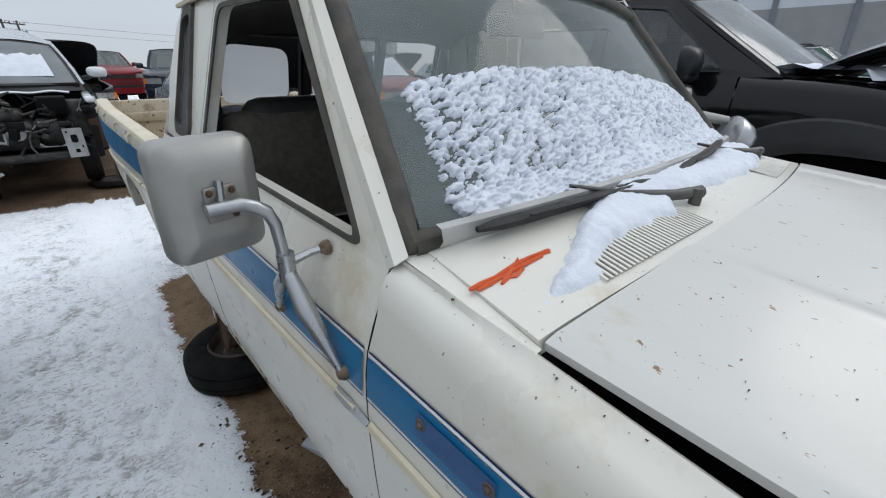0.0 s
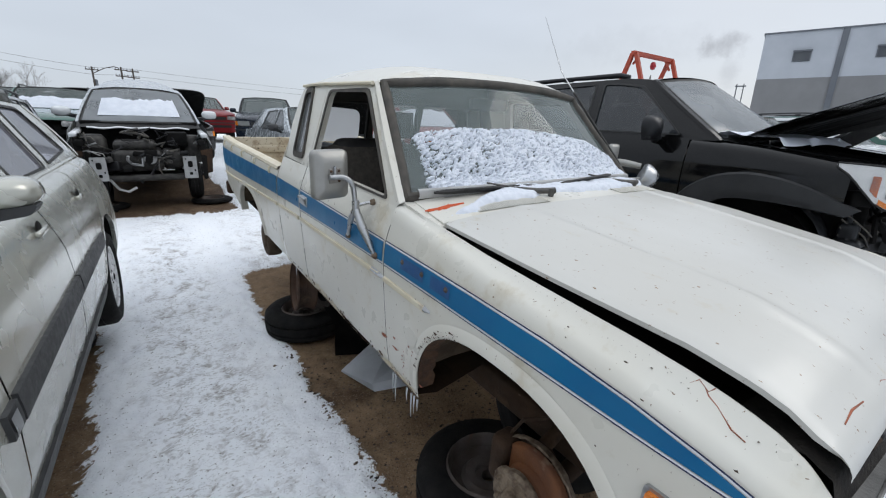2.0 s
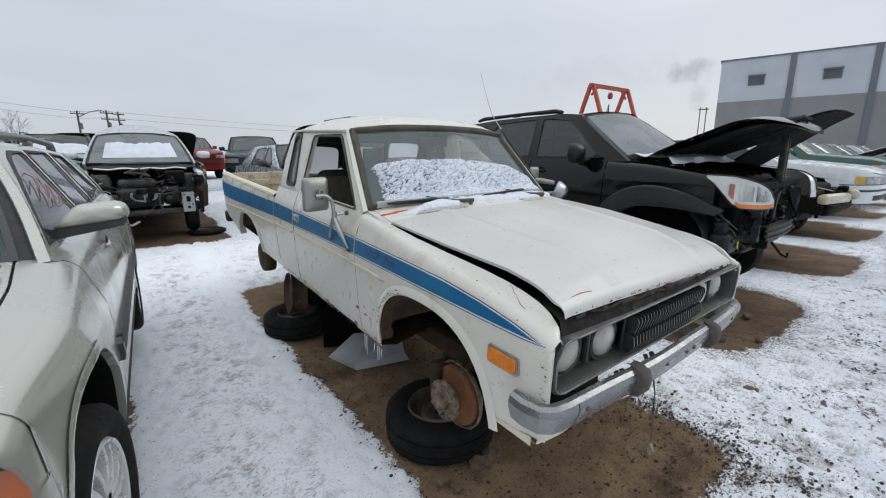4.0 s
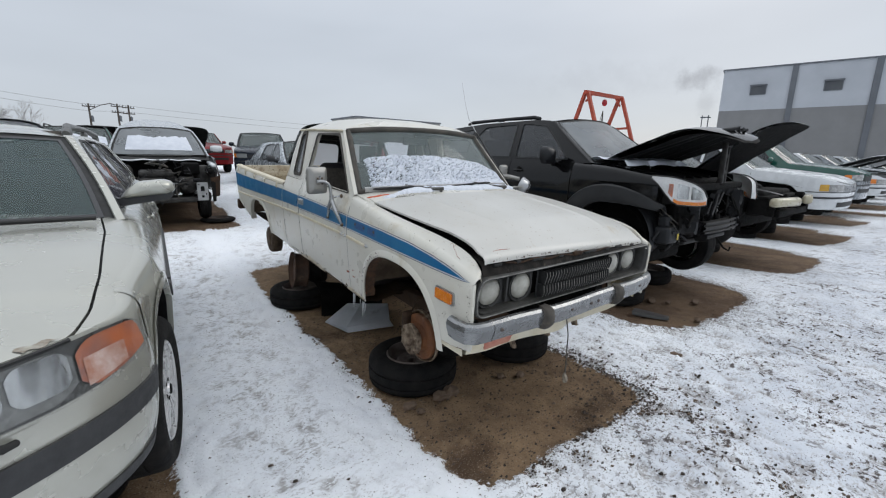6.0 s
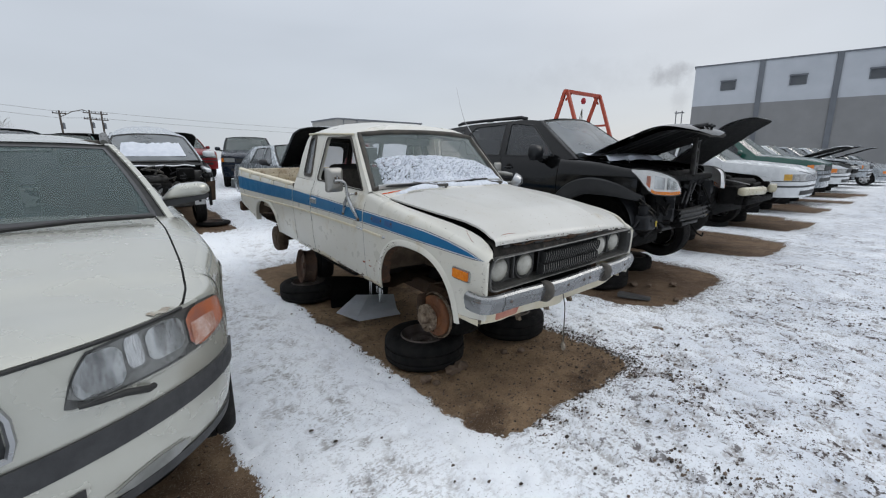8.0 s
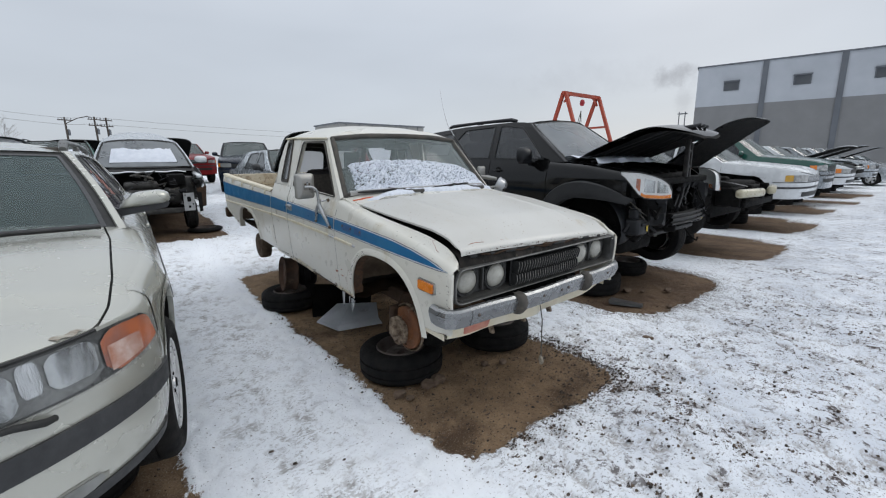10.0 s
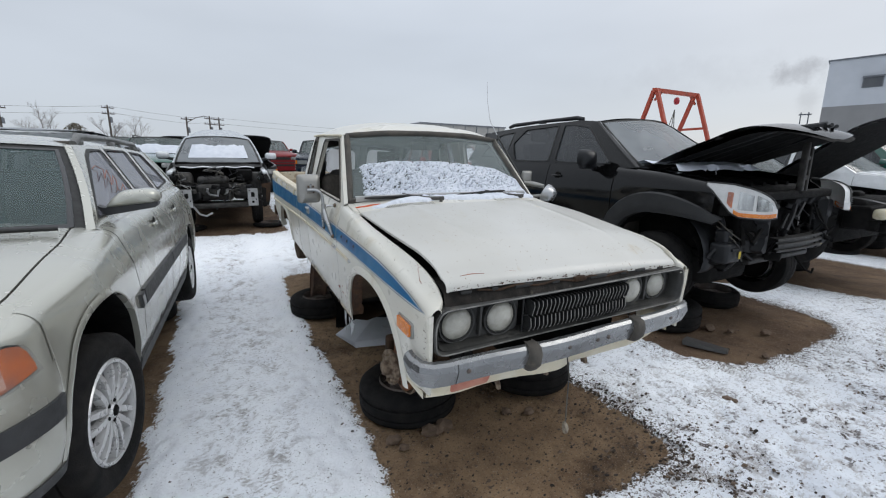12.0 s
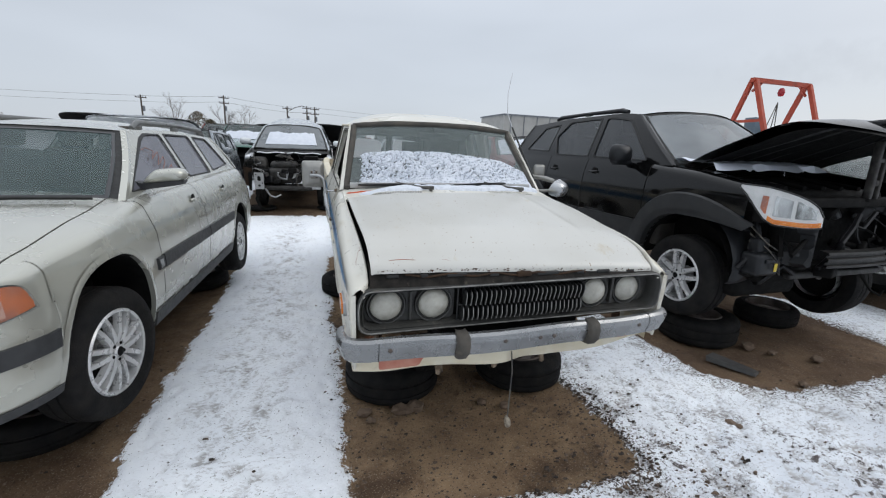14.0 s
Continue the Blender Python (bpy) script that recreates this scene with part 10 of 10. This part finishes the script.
# ---- far things ----
M_HOIST = mat("red_oxide_paint", (0.42, 0.065, 0.030), (0.34, 0.055, 0.028), 5, 0.6, bump=0.15, dirt=(0.16, 0.06, 0.035), dscale=5, damt=0.25)


def gantry():
    root = thing("gantry_hoist", pose(12.83, 7.05, 0), "red steel A-frame gantry with a hanging hoist", "hoist")
    def beam(name, a, b, w):
        bm = bm_new()
        tube(bm, [a, b], w * 0.7, 4)
        return part(name, bm, M_HOIST, root, smooth=False)
    beam("top_beam", (-1.08, 0, 3.70), (1.08, 0, 3.70), 0.11)
    for s in (-1, 1):
        for dy in (-1, 1):
            beam("leg", (s * 1.0, dy * 0.05, 3.70), (s * 1.0, dy * 1.38, 0.0), 0.10)
        beam("knee_brace", (s * 1.0, 0, 3.42), (s * 0.70, 0, 3.66), 0.05)
        beam("brace", (s * 1.0, -0.42, 2.66), (s * 1.0, 0.42, 2.66), 0.07)
        beam("foot_beam", (s * 1.0, -1.38, 0.30), (s * 1.0, 1.38, 0.30), 0.08)
    ho = bm_new()
    lathe(ho, [(0.0001, -0.15), (0.08, -0.13), (0.12, -0.02), (0.10, 0.10), (0.05, 0.15), (0.0001, 0.15)], Matrix.Translation((0.05, 0, 3.46)) @ Matrix.Scale(0.72, 4), 14)
    h = part("hoist_block", ho, mat("red_hoist", (0.40, 0.02, 0.03), None, 6, 0.4), root)
    for dx in (-0.5, -0.15, 0.1):
        ch = bm_new()
        tube(ch, [(0, 0, 3.2), (dx * 0.8, 0, 2.2), (dx, 0, 1.4)], 0.012, 5)
        part("chain", ch, M_WIRE, h)
    bx = bm_new()
    box(bx, (-0.35, 0.3, 2.45), (0.32, 0.32, 0.7), 0.03)
    part("counterweight", bx, mat("blue_grey_drum", (0.12, 0.17, 0.21), None, 5, 0.5), h)


gantry()

M_PANEL_L = mat("pale_concrete_panel", (0.42, 0.44, 0.47), (0.38, 0.40, 0.43), 0.6, 0.8)
M_PANEL_D = mat("grey_concrete_panel", (0.205, 0.205, 0.205), (0.185, 0.185, 0.185), 0.6, 0.8)
M_PILASTER = mat("dark_pilaster", (0.13, 0.14, 0.155), None, 0.8, 0.8)
M_WINDOW = mat("dark_far_window", (0.05, 0.055, 0.065), (0.08, 0.085, 0.09), 0.5, 0.2)


def warehouse():
    a, b = Vector((46.49, 16.27, 0)), Vector((49.63, 6.09, 0))
    d = (b - a).normalized()
    ang = math.degrees(math.atan2(d.y, d.x))
    root = thing("warehouse", Matrix.Translation(a) @ pose(0, 0, 0, 0, 0, ang), "long concrete warehouse with grey base and small high windows", "building")
    L = 46.0
    for nm, z0, z1, mt in (("lower_wall", 0, 6.35, M_PANEL_D), ("upper_wall", 6.35, 10.0, M_PANEL_L)):
        bm = bm_new()
        box(bm, (L / 2, 10, (z0 + z1) / 2), (L, 20, z1 - z0))
        part(nm, bm, mt, root, smooth=False)
    rf = bm_new()
    box(rf, (L / 2, 10, 10.06), (L + 0.2, 20.2, 0.12))
    part("roof_edge", rf, M_PILASTER, root, smooth=False)
    for k in range(9):
        bm = bm_new()
        box(bm, (5.3 + 5.33 * k, -0.05, 5.0), (0.42, 0.14, 9.98))
        part("pilaster", bm, M_PILASTER, root, smooth=False)
    for k in range(9):
        u = 2.83 + 5.2 * k
        bm = bm_new()
        box(bm, (u, -0.02, 8.12), (1.22, 0.08, 0.92))
        w = part("window", bm, M_PILASTER, root, smooth=False)
        p = bm_new()
        box(p, (u, -0.07, 8.05), (1.08, 0.03, 0.70))
        part("pane", p, M_WINDOW, w, smooth=False)
        ho = bm_new()
        box(ho, (u, -0.12, 8.50), (1.30, 0.22, 0.12))
        part("hood", ho, M_PILASTER, w, smooth=False)
    ld = bm_new()
    for x in (-0.9, -0.35):
        tube(ld, [(x - 0.6, 2, 0), (x - 0.6, 2, 6.2)], 0.05, 5)
    box(ld, (-1.2, 2, 6.0), (0.9, 0.2, 0.1))
    part("vent_pipe", ld, M_PILASTER, root)


warehouse()


def shed(m, L, H, label):
    root = thing("low_shed", m, label, "building")
    bm = bm_new()
    box(bm, (L / 2, 4, H / 2), (L, 8, H))
    part("wall", bm, mat("beige_cladding", (0.30, 0.295, 0.28), (0.26, 0.255, 0.24), 0.8, 0.8), root, smooth=False)
    rf = bm_new()
    box(rf, (L / 2, 4, H + 0.1), (L + 0.3, 8.3, 0.22))
    part("roof", rf, M_PILASTER, root, smooth=False)
    for k in range(int(L / 2.4)):
        b = bm_new()
        box(b, (1.2 + 2.4 * k, -0.04, H / 2), (0.10, 0.10, H))
        part("seam", b, M_PILASTER, root, smooth=False)


shed(pose(29.0, 60, 0, 0, 0, 4), 17, 7.5, "long beige shed on the horizon")

M_POLE = mat("weathered_pole_wood", (0.075, 0.062, 0.052), (0.055, 0.046, 0.04), 4, 0.9)
# bark kept pale: the haze of distance is painted into its colour
M_BARK = mat("hazy_grey_bark", (0.22, 0.205, 0.20), (0.17, 0.158, 0.152), 3, 0.9)


def pole(x, y, h, arms=1, lean=0.0, turn=0):
    root = thing("utility_pole", pose(x, y, 0.0, 0, lean, turn), "weathered wooden utility pole with cross-arms and wires", "utility pole", "utility poles")
    b = bm_new()
    tube(b, [(0, 0, 0), (0, 0, h)], [0.14, 0.10], 8)
    part("post", b, M_POLE, root)
    for k in range(arms):
        a = bm_new()
        box(a, (0, 0, h - 0.35 - 0.75 * k), (1.35, 0.11, 0.12))
        arm = part("cross_arm", a, M_POLE, root, smooth=False)
        for x_ in (-0.6, -0.25, 0.25, 0.6):
            i = bm_new()
            tube(i, [(x_, 0, h - 0.28 - 0.75 * k), (x_, 0, h - 0.10 - 0.75 * k)], 0.035, 5)
            part("insulator", i, M_PILASTER, arm)
    t = bm_new()
    lathe(t, [(0.0001, 0), (0.16, 0), (0.16, 0.65), (0.0001, 0.8)], Matrix.Translation((0.23, 0.08, h - 2.2)), 10)
    part("transformer", t, M_PILASTER, root)


POLES = [(-22.5, 70, 8.1, 1), (-11.9, 70, 8.7, 2), (-3.1, 70, 7.7, 1), (-0.2, 70, 7.9, 2), (1.0, 71, 7.9, 2)]
for x, y, h, a in POLES:
    pole(x, y, h, a, turn=15)
for k, ((x0, y0, h0, _), (x1, y1, h1, _)) in enumerate(list(zip(POLES, POLES[1:])) + [((1.0, 71, 7.9, 2), (60, 74, 7.0, 1)), ((-60, 66, 8, 1), (-22.5, 70, 8.1, 1))]):
    for dz in (-0.1, -0.9):
        b = bm_new()
        tube(b, [Vector((x0, y0, h0 + dz)).lerp(Vector((x1, y1, h1 + dz)), t) + Vector((0, 0, -4 * 0.03 * abs(x1 - x0) * 0.35 * t * (1 - t))) for t in steps(0, 1, 10)], 0.018, 4)
        tagged(part("overhead_wire", b, M_POLE, None), "thin overhead wire sagging between utility poles", "wire", "overhead wires")
lamp_ = bm_new()
tube(lamp_, [(-3.1, 70, 6.9), (-1.9, 70, 7.6), (-0.9, 70, 7.9), (-0.4, 70, 7.75)], 0.05, 5)
tagged(part("street_lamp", lamp_, M_POLE, None), "curved arm of a street lamp on a pole", "street lamp")


def bare_tree(x, y, h, seed):
    root = thing("bare_tree", pose(x, y, 0), "leafless grey winter tree on the horizon", "tree", "bare trees")
    rng = random.Random(seed)
    tr, tw = bm_new(), bm_new()
    tube(tr, [(0, 0, 0), (0.1, 0, h * 0.3), (0.0, 0.1, h * 0.55)], [h * 0.022, h * 0.016, h * 0.01], 6)

    def branch(p, d, l_, r, lev):
        q = p + d * l_ * 0.5 + Vector((rng.uniform(-1, 1), rng.uniform(-1, 1), rng.uniform(-0.3, 0.6))) * l_ * 0.08
        e = p + d * l_
        tube(tr if lev < 2 else tw, [p, q, e], [r, r * 0.75, r * 0.5], 4, caps=False)
        if lev < 4:
            for _ in range(3 if lev else 4):
                nd = (d + Vector((rng.uniform(-0.75, 0.75), rng.uniform(-0.75, 0.75), rng.uniform(-0.1, 0.55)))).normalized()
                branch(p.lerp(e, rng.uniform(0.45, 1.0)), nd, l_ * rng.uniform(0.55, 0.75), r * 0.55, lev + 1)
    for k in range(5):
        branch(Vector((0, 0, h * (0.25 + 0.07 * k))), Vector((rng.uniform(-0.6, 0.6), rng.uniform(-0.6, 0.6), 1)).normalized(), h * 0.26, h * 0.007, 0)
    part("trunk", tr, M_BARK, root)
    part("twig_spray", tw, M_BARK, root)


for x, y, h, sd in ((-19.2, 72, 8.3, 1), (-12.9, 74, 7.8, 2), (-9.6, 73, 7.4, 3), (4.5, 80, 5.2, 5)):
    bare_tree(x, y, h, sd)


def evergreen(x, y, h, seed):
    root = thing("evergreen_tree", pose(x, y, 0), "dark brownish evergreen tree on the horizon", "tree", "evergreen trees")
    rng = np.random.RandomState(seed)
    tr = bm_new()
    tube(tr, [(0, 0, 0), (0, 0, h * 0.8)], [0.2, 0.05], 6)
    part("trunk", tr, M_BARK, root)
    vs, fs = [], []
    for k in range(2200):
        u = rng.rand()
        z = h * (0.12 + 0.88 * u)
        rad = h * 0.36 * (math.sin(math.pi * (0.15 + 0.85 * u)) ** 0.6) * (0.7 + 0.5 * rng.rand()) * rng.rand() ** 0.4
        a = rng.rand() * 6.28
        p = np.array((rad * math.cos(a), rad * math.sin(a), z))
        i = len(vs)
        for _ in range(3):
            vs.append(tuple(p + rng.uniform(-0.16, 0.16, 3)))
        fs.append((i, i + 1, i + 2))
    me = bpy.data.meshes.new("crown")
    me.from_pydata(vs, [], fs)
    me.materials.append(mat("dry_evergreen", (0.06, 0.055, 0.035), (0.10, 0.075, 0.045), 2, 0.9, island=0.4))
    o = new("crown", me)
    o.parent = root


evergreen(-15.6, 70, 6.2, 1)
evergreen(-13.9, 70, 5.2, 2)
evergreen(-40, 70, 5.5, 3)
